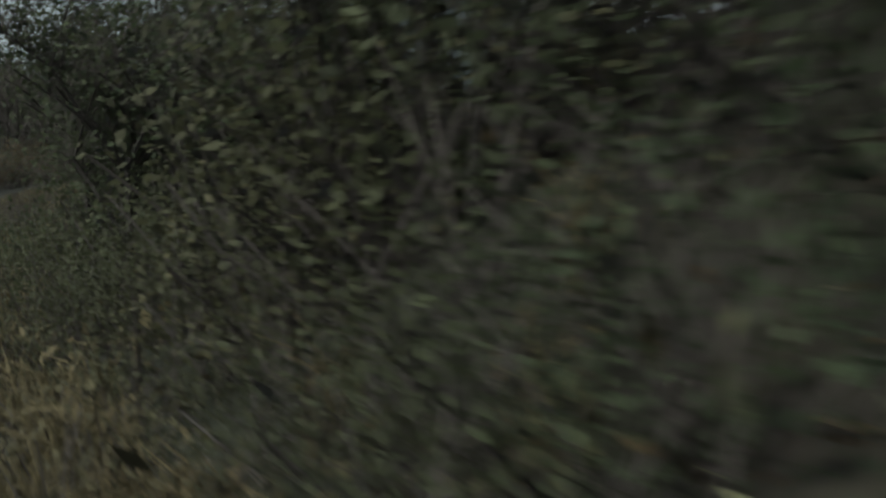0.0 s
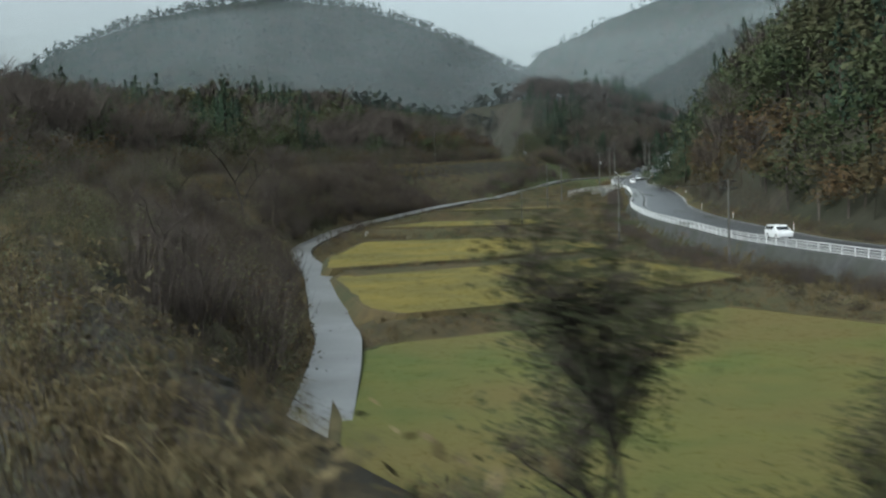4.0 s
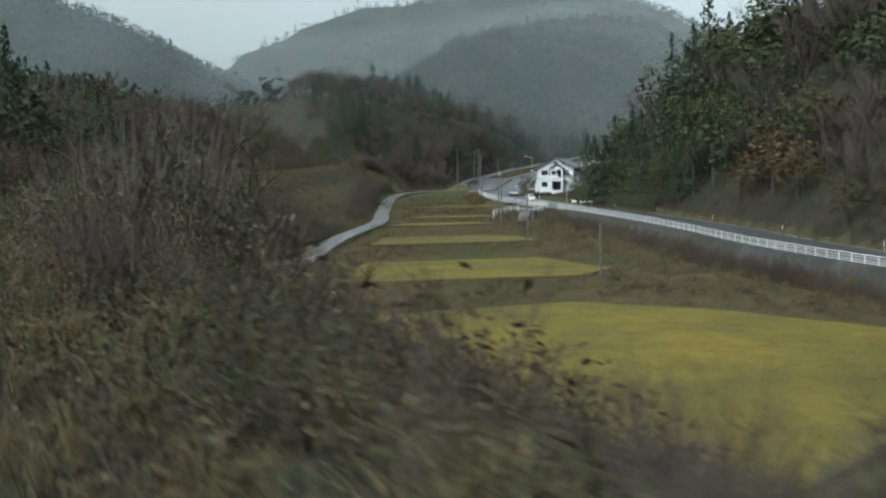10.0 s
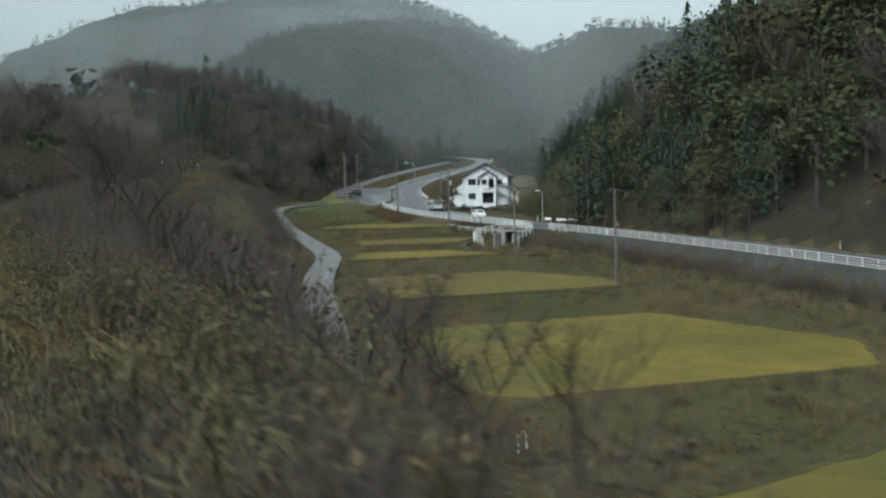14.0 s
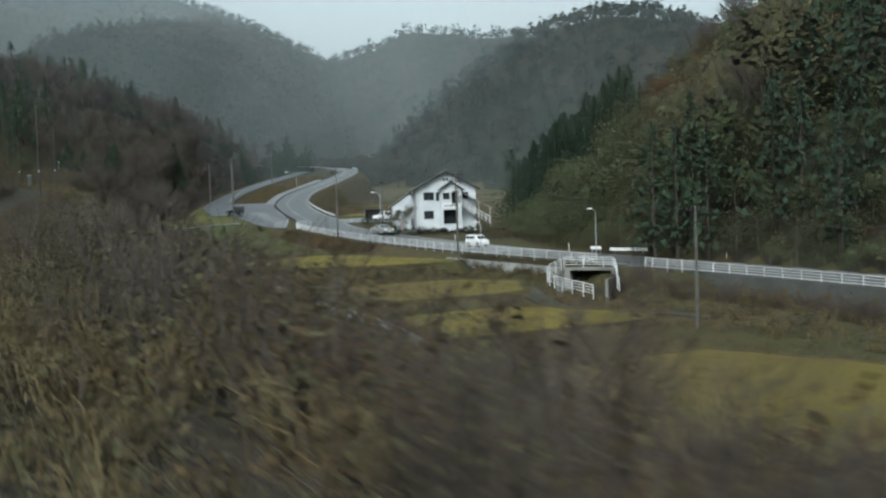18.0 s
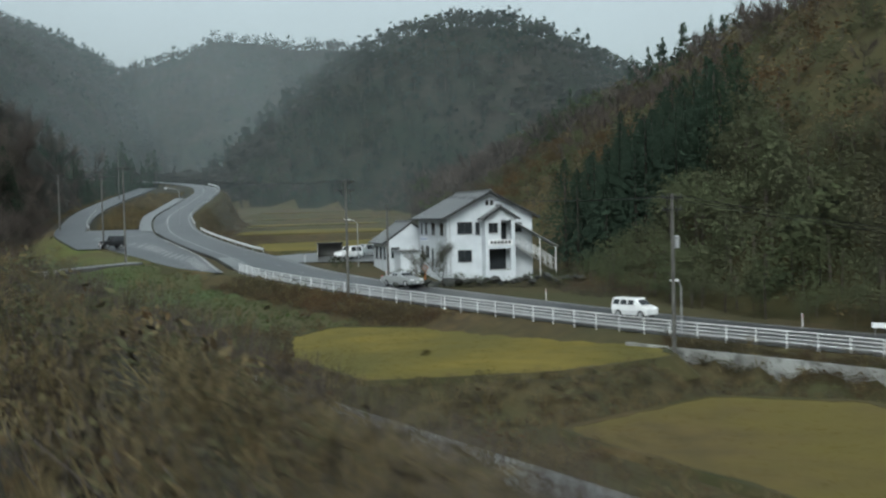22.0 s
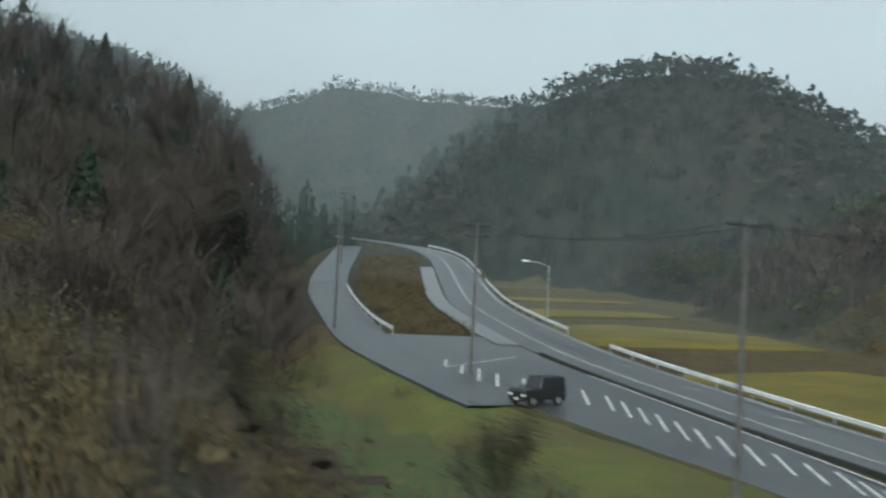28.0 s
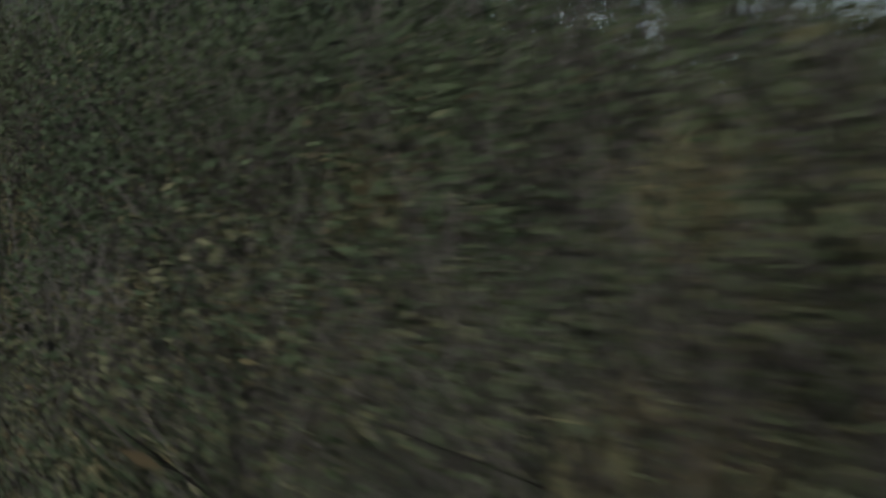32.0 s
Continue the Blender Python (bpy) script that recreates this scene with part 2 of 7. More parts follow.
def dense(pts, step=4.0):
    """A smooth polyline through the points (Catmull-Rom), about step metres apart."""
    p = np.array(pts, float)
    p = np.vstack([2 * p[0] - p[1], p, 2 * p[-1] - p[-2]])
    out = []
    for i in range(1, len(p) - 2):
        k = max(2, int(np.linalg.norm(p[i + 1] - p[i]) / step))
        for u in np.arange(k) / k:
            a, b, c, d = p[i - 1], p[i], p[i + 1], p[i + 2]
            out.append(0.5 * (2 * b + (c - a) * u + (2 * a - 5 * b + 4 * c - d) * u * u + (3 * b - a - 3 * c + d) * u ** 3))
    out.append(p[-2])
    return np.array(out)


def nearest(line, x, y):
    """For points x, y: signed distance to the line (left of its way positive), its height there and the arc length."""
    x, y = np.asarray(x, float).ravel(), np.asarray(y, float).ravel()
    seg = line[1:, :2] - line[:-1, :2]
    ln = np.linalg.norm(seg, axis=1)
    arc = np.concatenate([[0], np.cumsum(ln)])
    best = np.full(len(x), 1e9)
    sd, z, s = np.zeros(len(x)), np.zeros(len(x)), np.zeros(len(x))
    for i in range(len(seg)):
        dx, dy = x - line[i, 0], y - line[i, 1]
        u = np.clip((dx * seg[i, 0] + dy * seg[i, 1]) / ln[i] ** 2, 0, 1)
        ex, ey = dx - u * seg[i, 0], dy - u * seg[i, 1]
        d = np.hypot(ex, ey)
        cr = seg[i, 0] * dy - seg[i, 1] * dx
        m = d < best
        best[m] = d[m]
        sd[m] = np.where(cr[m] >= 0, d[m], -d[m])
        z[m] = line[i, 2] + u[m] * (line[i + 1, 2] - line[i, 2])
        s[m] = arc[i] + u[m] * ln[i]
    return sd, z, s


_t0, _t1 = np.array(TRACK[0]), np.array(TRACK[-1])
TRK = dense([tuple(_t0 + (_t0 - np.array(TRACK[1])) * 4 + np.array((0, 16, 0)))] + TRACK + [tuple(_t1 + (_t1 - np.array(TRACK[-2])) * 3 + np.array((-25, -8, 0)))])
TRK0 = float(nearest(TRK, [0], [0])[2][0])
RD, LN, SIDE = dense(RAIL), dense(LANE), dense(SIDE_ROAD)
FLOOR_Y = [-200, -50, 79, 113, 136, 179, 216, 242, 290, 323, 366, 420, 491, 600, 700]
FLOOR_Z = [-16, -10.5, -8.6, -8.0, -7.4, -5.2, -3.0, -1.8, 0.0, 1.6, 4.4, 5.6, 6.8, 9, 16]
TOE_Y = [-200, 100, 160, 200, 284, 300, 322, 345, 380, 440, 500, 545, 590, 650]
TOE_D = [18, 18, 15, 11.2, 11.2, 17, 24, 36, 50, 55, 56, 62, 104, 112]


def smooth(a, b, v):
    u = np.clip((v - a) / (b - a), 0, 1)
    return u * u * (3 - 2 * u)


def fractal(x, y, s, seed=0.0, octaves=4):
    """Cheap smooth noise of x, y in about -1..1."""
    v, amp = np.zeros_like(x), 1.0
    for k in range(octaves):
        f = 2 ** k / s
        v = v + amp * (np.sin(x * f + 1.7 * np.sin(y * f * 0.7 + seed + k) + seed) * np.cos(y * f * 1.1 + 1.3 * np.sin(x * f * 0.6 + 2.1 * k + seed)))
        amp *= 0.5
    return v / 1.6


def bump_hill(x, y, cx, cy, rx, ry, h, turn=0.0):
    c, s = math.cos(radians(turn)), math.sin(radians(turn))
    dx, dy = x - cx, y - cy
    r = np.hypot((dx * c + dy * s) / rx, (-dx * s + dy * c) / ry)
    return h * np.maximum(0, 1 - r * r) ** 1.2


HILLS = [
    # centre x y, radii, height, turn: western mountain, its shoulders, great mountain, northern ridges, pylon hill, house hill, spur, west hill
    (-1492, 1533, 640, 823, 356, -8), (-956, 2205, 740, 110, 398, 16), (-804, 2524, 912, 794, 462, -14), (-1721, 1812, 923, 515, 369, 10),
    (-121, 1410, 258, 242, 196, 37), (-89, 1412, 533, 232, 191, -22), (120, 1249, 217, 247, 172, -48), (-366, 1368, 228, 659, 196, -12),
    (-62, 781, 172, 165, 106, -8), (30, 850, 120, 194, 88, -5), (-37, 553, 90, 90, 40, 0), (40, 330, 180, 200, 60, 0),
    (-345, 480, 160, 85, 45, 0), (-430, 430, 150, 150, 44, 0)]


# ---- paddy fields: flat terraces ----
FIELDS = [
    (-8.2, "g", [(-98, 68), (-99.5, 75), (-88.3, 104), (-63, 92), (-34, 60), (-78, 45)]),
    (-6.9, "y", [(-101.5, 79), (-106.5, 81), (-131, 104.5), (-117.5, 140.5), (-90.5, 117), (-92.8, 99)]),
    (-6.3, "y", [(-132.3, 105.2), (-147, 122), (-169.5, 156), (-154, 171.5), (-139, 166), (-123, 153), (-118.2, 142.2)]),
    (-4.6, "y", [(-178, 169), (-154.5, 180.8), (-153.2, 192.5), (-168.5, 213.5), (-188.5, 200.5)]),
    (-2.6, "b", [(-189.5, 204.5), (-168.6, 216), (-171.5, 226.5), (-182, 239), (-197.5, 230)]),
    (-1.1, "y", [(-200.5, 236.5), (-184, 244), (-183, 248.5), (-192, 258.2), (-203, 253.5)]),
    (-0.3, "b", [(-203.5, 257.2), (-208, 275), (-196.5, 281), (-189.5, 276), (-190.5, 263.5), (-194, 260.6)]),
    (1.2, "y", [(-212.5, 314.5), (-203, 309), (-193.2, 295.5), (-195.4, 286.4), (-205, 283), (-215.5, 284), (-218.5, 296), (-217, 308)]),
    (5.5, "y", [(-212, 377), (-209.8, 424), (-184, 436), (-180, 412), (-190, 381)]),
    (6.9, "y", [(-212.5, 440), (-207, 490), (-184.5, 508), (-170, 484), (-178, 447)]),
    (8.0, "y", [(-206, 500), (-199.5, 546), (-159, 558), (-166, 522)]),
    (9.4, "y", [(-199, 556), (-193, 604), (-147, 610), (-153, 576)]),
    (11.6, "y", [(-192, 618), (-188, 640), (-135, 646), (-142, 622)]),
]


def outside(poly, x, y):
    """Metres by which points lie outside a convex outline (negative inside)."""
    p = np.array(poly, float)
    if np.sum(p[:, 0] * np.roll(p[:, 1], -1) - np.roll(p[:, 0], -1) * p[:, 1]) < 0:
        p = p[::-1]
    d = np.full(len(x), -1e9)
    for a, b in zip(p, np.roll(p, -1, 0)):
        e = (b - a) / np.linalg.norm(b - a)
        d = np.maximum(d, e[1] * (x - a[0]) - e[0] * (y - a[1]))
    return d


def road_width(y):
    return np.interp(y, [340, 380, 420, 470], [10.5, 8.3, 7.6, 7.0])


def height(x, y, lumps=True):
    x, y = np.asarray(x, float).ravel(), np.asarray(y, float).ravel()
    lat, zt, st = nearest(TRK, x, y)
    lat = -lat                       # right of the track positive
    st = st - TRK0
    v, zr, sr = nearest(RD, x, y)    # left of the road's rail positive
    floor = np.interp(y, FLOOR_Y, FLOOR_Z)
    n1, n2 = fractal(x, y, 60.0, 1.0), fractal(x, y, 14.0, 4.0)
    # west of the floor: bank up to the track bed
    bed = zt - 2.95
    cut = np.interp(st, [-60, 5, 18, 28, 300, 466, 478, 488, 500, 540, 700], [9, 7, 2, 0, 0, 0, 2.2, 3.6, 4.8, 8.0, 9])
    slope_r = bed - np.maximum(0, lat - 4.2) * 0.62 + cut * smooth(3.6, 9.0, lat) * (1 - smooth(15, 30, lat)) * 1.25
    bank = np.where(lat < 3.6, bed, slope_r)
    west = bed + np.minimum(np.maximum(0, -lat - 5) * 0.24, 17) + smooth(10, 60, -lat) * n1 * 4
    h = np.where(lat > 0, np.maximum(floor + 0.35 * n2 * smooth(12, 30, lat), bank), west)
    # east: shoulder, road bench and hills
    w = road_width(y)
    e = -v - w                                     # metres right of the road's right edge
    toe = np.interp(y, TOE_Y, TOE_D) - w
    fall = np.interp(y, [300, 350, 371, 600], [2.2, 2.4, 1.1, 1.1])
    bench = zr - 0.02 - np.where(y < 262, 3.3 * smooth(0.2, 1.8, v) + np.maximum(0, v - 2.0) / 2.2, np.maximum(0, v - 0.6) / fall)
    plat = np.where(y < 372, zr - 0.05, np.maximum(floor, zr - np.maximum(0, e - 1.0) * 1.4))
    plat = np.where((y >= 345) & (y < 372), np.maximum(np.minimum(plat, zr), zr - 0.5), plat)
    up = np.maximum(0, e - toe)
    steep = np.interp(y, [120, 190, 275, 315, 345, 390, 430, 500], [0.6, 1.25, 1.25, 0.9, 1.0, 0.78, 0.62, 0.5])
    hill = plat + np.minimum(up * steep, np.interp(y, [285, 325, 520, 600], [17, 29, 29, 6]) + up * np.interp(y, [290, 330, 520, 590], [0.30, 0.2, 0.2, 0.02])) + smooth(4, 50, up) * n1 * 5
    hill = np.minimum(hill, 95 + 18 * n1)
    east = np.where(e > 0, hill, zr - 0.02)
    h = np.where(v < 0, east, np.maximum(h, bench))
    h = np.where((np.abs(lat) < 3.6) & (v > 0), bed, h)
    # far hills stand back from the valley; the spur stands between side road and track
    toe_d = np.interp(y, TOE_Y, TOE_D)
    s2, zs, _ = nearest(SIDE, x, y)
    back_ = np.where(v < 0, smooth(0, 45, -v - toe_d), np.where(lat < 0, smooth(6, 50, -lat), np.where((y > 400) & (s2 > 0), smooth(4, 16, s2) * smooth(4, 18, lat), 0)))
    back_ = np.where(y > 640, 1.0, back_)
    far = np.zeros_like(x)
    for row in HILLS:
        far = np.maximum(far, bump_hill(x, y, *row))
    far = far + smooth(20, 120, far) * (n1 * 9 + n2 * 1.5)
    h = np.where(back_ > 0, np.maximum(h, h + (far - h) * back_), h)
    # terraces of the fields
    for zf_, _, poly in FIELDS:
        d = outside(poly, x, y)
        wgt = (1 - smooth(0.5, 6.0, d)) * smooth(5, 9, lat) * np.where(v > 0, smooth(0.5, 4, v), smooth(w + 0.5, w + 4, -v))
        h = h + (zf_ - 0.22 - h) * wgt
    # benches of lane, side road and junction apron
    for line, hw in ((LN, 2.0), (SIDE, 3.6)):
        d, zl, _ = nearest(line, x, y)
        d = np.abs(d)
        m = (d < 14) & (v > 0.3) & (np.abs(lat) > 6)
        h = np.where(m, np.maximum(h, zl - 0.1 - np.maximum(0, d - hw) / 1.6), h)
        h = np.where(m, np.minimum(h, zl - 0.1 + np.maximum(0, d - hw) * 1.1), h)
    apr = np.interp(y, [344, 366, 385, 402, 412, 421], [2.5, 7, 9, 12, 14, 11])
    h = np.where((y > 344) & (y < 421) & (v > 0) & (v < apr + 1), zr - 0.06, h)
    d_ap = np.where((y > 344) & (y < 421) & (v > 0), v - apr - 1, 99)
    h = np.where(d_ap < 12, np.maximum(h, zr - 0.06 - np.maximum(0, d_ap) / 2.2), h)
    d_pit = outside([(-187.2, 272.6), (-181.2, 270.4), (-182.0, 260.0), (-185.5, 255.5), (-187.6, 262.0)], x, y)
    h = np.where(d_pit < 1.2, np.minimum(h, -2.1 + np.maximum(0, d_pit) * 2.2), h)
    isl = (v > 0) & (s2 < 0) & (y > 408) & (y < 560)
    h = np.where(isl, np.maximum(h, np.minimum(zr, zs) - 0.15 - 0.2 * smooth(1, 4, np.minimum(v, -s2))), h)
    ditch = (y > 271) & (y < 292) & (v > 2.4) & (v < 7.5)
    h = np.where(ditch, np.minimum(h, zr - 2.0), h)
    if lumps:
        flat = np.minimum(smooth(0.2, 6, np.abs(v + w / 2) - w / 2), smooth(3.8, 8, np.abs(lat))) * smooth(1, 8, d_ap) * smooth(4, 9, np.abs(s2))
        h = h + 0.22 * n2 * flat
    return h


def axis(parts):
    return np.concatenate([np.arange(a, b, s) for a, b, s in parts])


def mesh_object(name, verts, faces, mats, smooth_shade=False, index=None, parent=None):
    me = bpy.data.meshes.new(name)
    verts, faces = np.asarray(verts, np.float32), np.asarray(faces, np.int32)
    k = faces.shape[1]
    me.vertices.add(len(verts))
    me.vertices.foreach_set("co", verts.ravel())
    me.loops.add(faces.size)
    me.loops.foreach_set("vertex_index", faces.ravel())
    me.polygons.add(len(faces))
    me.polygons.foreach_set("loop_start", np.arange(0, faces.size, k, dtype=np.int32))
    for m in mats:
        me.materials.append(m)
    if index is not None:
        me.polygons.foreach_set("material_index", np.asarray(index, np.int32))
    me.polygons.foreach_set("use_smooth", np.full(len(faces), smooth_shade))
    me.update(calc_edges=True)
    ob = new(name, me)
    if parent:
        ob.parent = parent
    return ob


xs = axis([(-3600, -2200, 110), (-2200, -600, 40), (-600, -330, 12), (-330, -40, 2.0), (-40, 60, 5), (60, 300, 15), (300, 1400, 50), (1400, 3600, 110)])
ys = axis([(-900, -200, 70), (-200, -20, 12), (-20, 440, 2.0), (440, 620, 4.0), (620, 1100, 14), (1100, 2900, 36), (2900, 4200, 110)])
gx, gy = np.meshgrid(xs, ys)
gz = height(gx, gy).reshape(gx.shape)
nx, ny = len(xs), len(ys)
ii = np.arange(nx * ny).reshape(ny, nx)
quads = np.stack([ii[:-1, :-1], ii[:-1, 1:], ii[1:, 1:], ii[1:, :-1]], -1).reshape(-1, 4)
cxq, cyq = ((xs[:-1] + xs[1:]) / 2)[None, :].repeat(ny - 1, 0).ravel(), ((ys[:-1] + ys[1:]) / 2)[:, None].repeat(nx - 1, 1).ravel()
_la, _, _ = nearest(TRK, cxq, cyq)
_v, _, _ = nearest(RD, cxq, cyq)
_open = (_v < 0) & (cyq > 288) & (cyq < 480) & (-_v < 140)
ZONE = np.where(_open | ((_la < -9) & (_v > 0) & (cyq < np.where(_la < -25, 425, 372))) | ((_v < 0) & (-_v < np.interp(cyq, TOE_Y, TOE_D))), 1, 0)
ZONE = np.where((ZONE == 1) & (_v > 0) & (cyq > 300) & (cyq < 402) & (_la < -11) & (fractal(cxq, cyq, 11.0, 8.0) > np.where(cyq > 314, -0.9, -0.25)) & (_v > 4), 2, ZONE)
_ap = np.interp(cyq, [344, 366, 385, 402, 412, 421], [2.5, 7, 9, 12, 14, 11])
ZONE = np.where((_v > _ap - 0.5) & (_v < _ap + 8.5) & (cyq > 366) & (cyq < 413), 4, ZONE)
ZONE = np.where((ZONE == 0) & ((np.hypot(cxq + 200, cyq - 250) > 330) | (cyq > 560)), 3, ZONE)
ground = mesh_object("ground", np.stack([gx, gy, gz], -1).reshape(-1, 3), quads, [M["soil"], M["meadow"], M["grass_green"], M["woodland"], M["verge"]], True, ZONE)
tagged(ground, "wet brown hillside and valley ground with leaf litter", "ground", kind="structure")


def ground_z(x, y):
    """Height of the ground sheet itself at one or many points."""
    x, y = np.asarray(x, float).ravel(), np.asarray(y, float).ravel()
    i = np.clip(np.searchsorted(xs, x) - 1, 0, nx - 2)
    j = np.clip(np.searchsorted(ys, y) - 1, 0, ny - 2)
    u, w = (x - xs[i]) / (xs[i + 1] - xs[i]), (y - ys[j]) / (ys[j + 1] - ys[j])
    return (gz[j, i] * (1 - u) + gz[j, i + 1] * u) * (1 - w) + (gz[j + 1, i] * (1 - u) + gz[j + 1, i + 1] * u) * w


def strip(name, line, a, b, mat, lift=0.0, z=None, step=1, thick=0.0):
    """A ribbon along a line from a to b metres to its left."""
    d = np.gradient(line[:, :2], axis=0)
    d /= np.linalg.norm(d, axis=1)[:, None]
    nrm = np.stack([-d[:, 1], d[:, 0]], -1)
    av, bv = np.broadcast_to(a, len(line)), np.broadcast_to(b, len(line))
    p, q = line[:, :2] + nrm * av[:, None], line[:, :2] + nrm * bv[:, None]
    zz = line[:, 2] + lift
    v = np.vstack([np.c_[p, zz], np.c_[q, zz]])
    n = len(line)
    f = [(i, i + 1, n + i + 1, n + i) for i in range(n - 1)]
    if thick:
        v = np.vstack([v, np.c_[p, zz - thick], np.c_[q, zz - thick]])
        f += [(2 * n + i, 2 * n + i + 1, i + 1, i) for i in range(n - 1)] + [(n + i, n + i + 1, 3 * n + i + 1, 3 * n + i) for i in range(n - 1)]
    f = [(w, z_, y_, x_) if np.mean(av - bv) < 0 else (x_, y_, z_, w) for x_, y_, z_, w in f]
    return mesh_object(name, v, f, [mat], False)


w_r = road_width(RD[:, 1])
road = tagged(strip("road", RD, -w_r + 0.2, -0.2, M["asphalt"], 0.05), "wet grey asphalt two-lane road", "road", kind="structure")
lane = tagged(strip("lane", LN, -1.5, 1.5, M["lane"], 0.35, thick=1.2), "wet concrete farm lane along the fields", "lane", kind="structure")

def paddy(z, kind, poly):
    p = np.array(poly, float)
    if np.sum(p[:, 0] * np.roll(p[:, 1], -1) - np.roll(p[:, 0], -1) * p[:, 1]) < 0:
        p = p[::-1]
    c = p.mean(0)
    # subdivide the outline and round it a little
    e = np.vstack([p[i] + (p[(i + 1) % len(p)] - p[i]) * u for i in range(len(p)) for u in np.arange(10) / 10])
    e = (np.roll(e, 1, 0) + 2 * e + np.roll(e, -1, 0)) / 4
    inn = e + (c - e) / np.linalg.norm(c - e, axis=1)[:, None] * 0.45
    inn = inn + 0.16 * np.stack([np.sin(np.arange(len(e)) * 1.9), np.cos(np.arange(len(e)) * 2.7)], -1)
    out = e + (e - c) / np.linalg.norm(e - c, axis=1)[:, None] * 1.5
    n = len(e)
    v = np.vstack([np.c_[inn, np.full(n, z)], np.c_[inn, np.full(n, z + 0.03)], np.c_[e, np.full(n, z + 0.07)], np.c_[out, np.full(n, z - 1.25)], [[*c, z]]])
    f = []
    for i in range(n):
        j = (i + 1) % n
        f += [(i, j, n + j, n + i)[::-1], (n + i, n + j, 2 * n + j, 2 * n + i)[::-1], (2 * n + i, 2 * n + j, 3 * n + j, 3 * n + i)[::-1]]
    tri = [(4 * n, i, (i + 1) % n, (i + 1) % n) for i in range(n)]
    me = bpy.data.meshes.new("paddy_field")
    me.from_pydata(v.tolist(), [], f + [t[:3] for t in tri])
    me.materials.append(M["bank"])
    me.materials.append(M[{"y": "paddy", "g": "paddy_green", "b": "paddy_brown"}[kind]])
    for q in me.polygons:
        q.material_index = 1 if len(q.vertices) == 3 else 0
    ob = new("paddy_field", me)
    col = "harvested rice paddy with yellow stubble and earth banks" if kind == "y" else "fallow brown paddy field with earth banks" if kind == "b" else "green grassy paddy field with earth banks"
    return tagged(ob, col, "field", "terraced fields", "structure")


for z_, k_, poly_ in FIELDS:
    paddy(z_, k_, poly_)


# ---- helpers for built things ----
def box_bm(bm, x0, y0, z0, x1, y1, z1, bevel=0.0):
    vs = [bm.verts.new(p) for p in ((x0, y0, z0), (x1, y0, z0), (x1, y1, z0), (x0, y1, z0), (x0, y0, z1), (x1, y0, z1), (x1, y1, z1), (x0, y1, z1))]
    fs = [bm.faces.new([vs[i] for i in q]) for q in ((3, 2, 1, 0), (4, 5, 6, 7), (0, 1, 5, 4), (1, 2, 6, 5), (2, 3, 7, 6), (3, 0, 4, 7))]
    if bevel:
        es = list({e for f in fs for e in f.edges})
        bmesh.ops.bevel(bm, geom=es, offset=bevel, segments=2, affect="EDGES", profile=0.6)


def tube_bm(bm, p, q, r0, r1=None, n=8):
    p, q = Vector(p), Vector(q)
    r1 = r0 if r1 is None else r1
    t = (q - p).to_track_quat("Z", "Y").to_matrix()
    ring = [[bm.verts.new(c + t @ Vector((r * math.cos(2 * math.pi * i / n), r * math.sin(2 * math.pi * i / n), 0))) for i in range(n)] for c, r in ((p, r0), (q, r1))]
    for i in range(n):
        bm.faces.new((ring[0][i], ring[0][(i + 1) % n], ring[1][(i + 1) % n], ring[1][i]))
    bm.faces.new(ring[0][::-1])
    bm.faces.new(ring[1])


def part(name, bm, mat, parent=None, label=""):
    me = bpy.data.meshes.new(name)
    bmesh.ops.recalc_face_normals(bm, faces=bm.faces)
    bm.to_mesh(me)
    bm.free()
    me.materials.append(mat)
    ob = new(name, me)
    if parent:
        ob.parent = parent
    if label:
        ob["label"] = label
    return ob


def boxes(name, rows, mat, parent=None, label="", bevel=0.0):
    bm = bmesh.new()
    for r in rows:
        box_bm(bm, *r, bevel=bevel)
    return part(name, bm, mat, parent, label)


def tubes(name, rows, mat, parent=None, label="", n=8):
    bm = bmesh.new()
    for r in rows:
        tube_bm(bm, *r, n=n)
    return part(name, bm, mat, parent, label)


def shared(name, mesh, m, parent):
    ob = new(name, mesh)
    ob.parent = parent
    ob.matrix_basis = m
    return ob


def thing(name, m, label, category, group=""):
    ob = new(name)
    ob.matrix_basis = m
    return tagged(ob, label, category, group)


def arc_points(line, step, y0=None, y1=None):
    """Evenly spaced points on a line (x, y, z and the way's angle), limited to y0..y1."""
    seg = np.linalg.norm(np.diff(line[:, :2], axis=0), axis=1)
    arc = np.concatenate([[0], np.cumsum(seg)])
    s = np.arange(0, arc[-1], step)
    p = np.stack([np.interp(s, arc, line[:, k]) for k in range(3)], -1)
    d = np.gradient(p[:, :2], axis=0)
    ang = np.degrees(np.arctan2(d[:, 1], d[:, 0]))
    m = np.ones(len(p), bool)
    if y0 is not None:
        m &= (p[:, 1] >= y0) & (p[:, 1] <= y1)
    return p[m], ang[m]


def offset_line(line, off):
    d = np.gradient(line[:, :2], axis=0)
    d /= np.linalg.norm(d, axis=1)[:, None]
    o = np.broadcast_to(off, len(line))
    out = line.copy()
    out[:, 0] -= d[:, 1] * o
    out[:, 1] += d[:, 0] * o
    return out


def clip_line(line, y0, y1):
    return line[(line[:, 1] >= y0) & (line[:, 1] <= y1)]


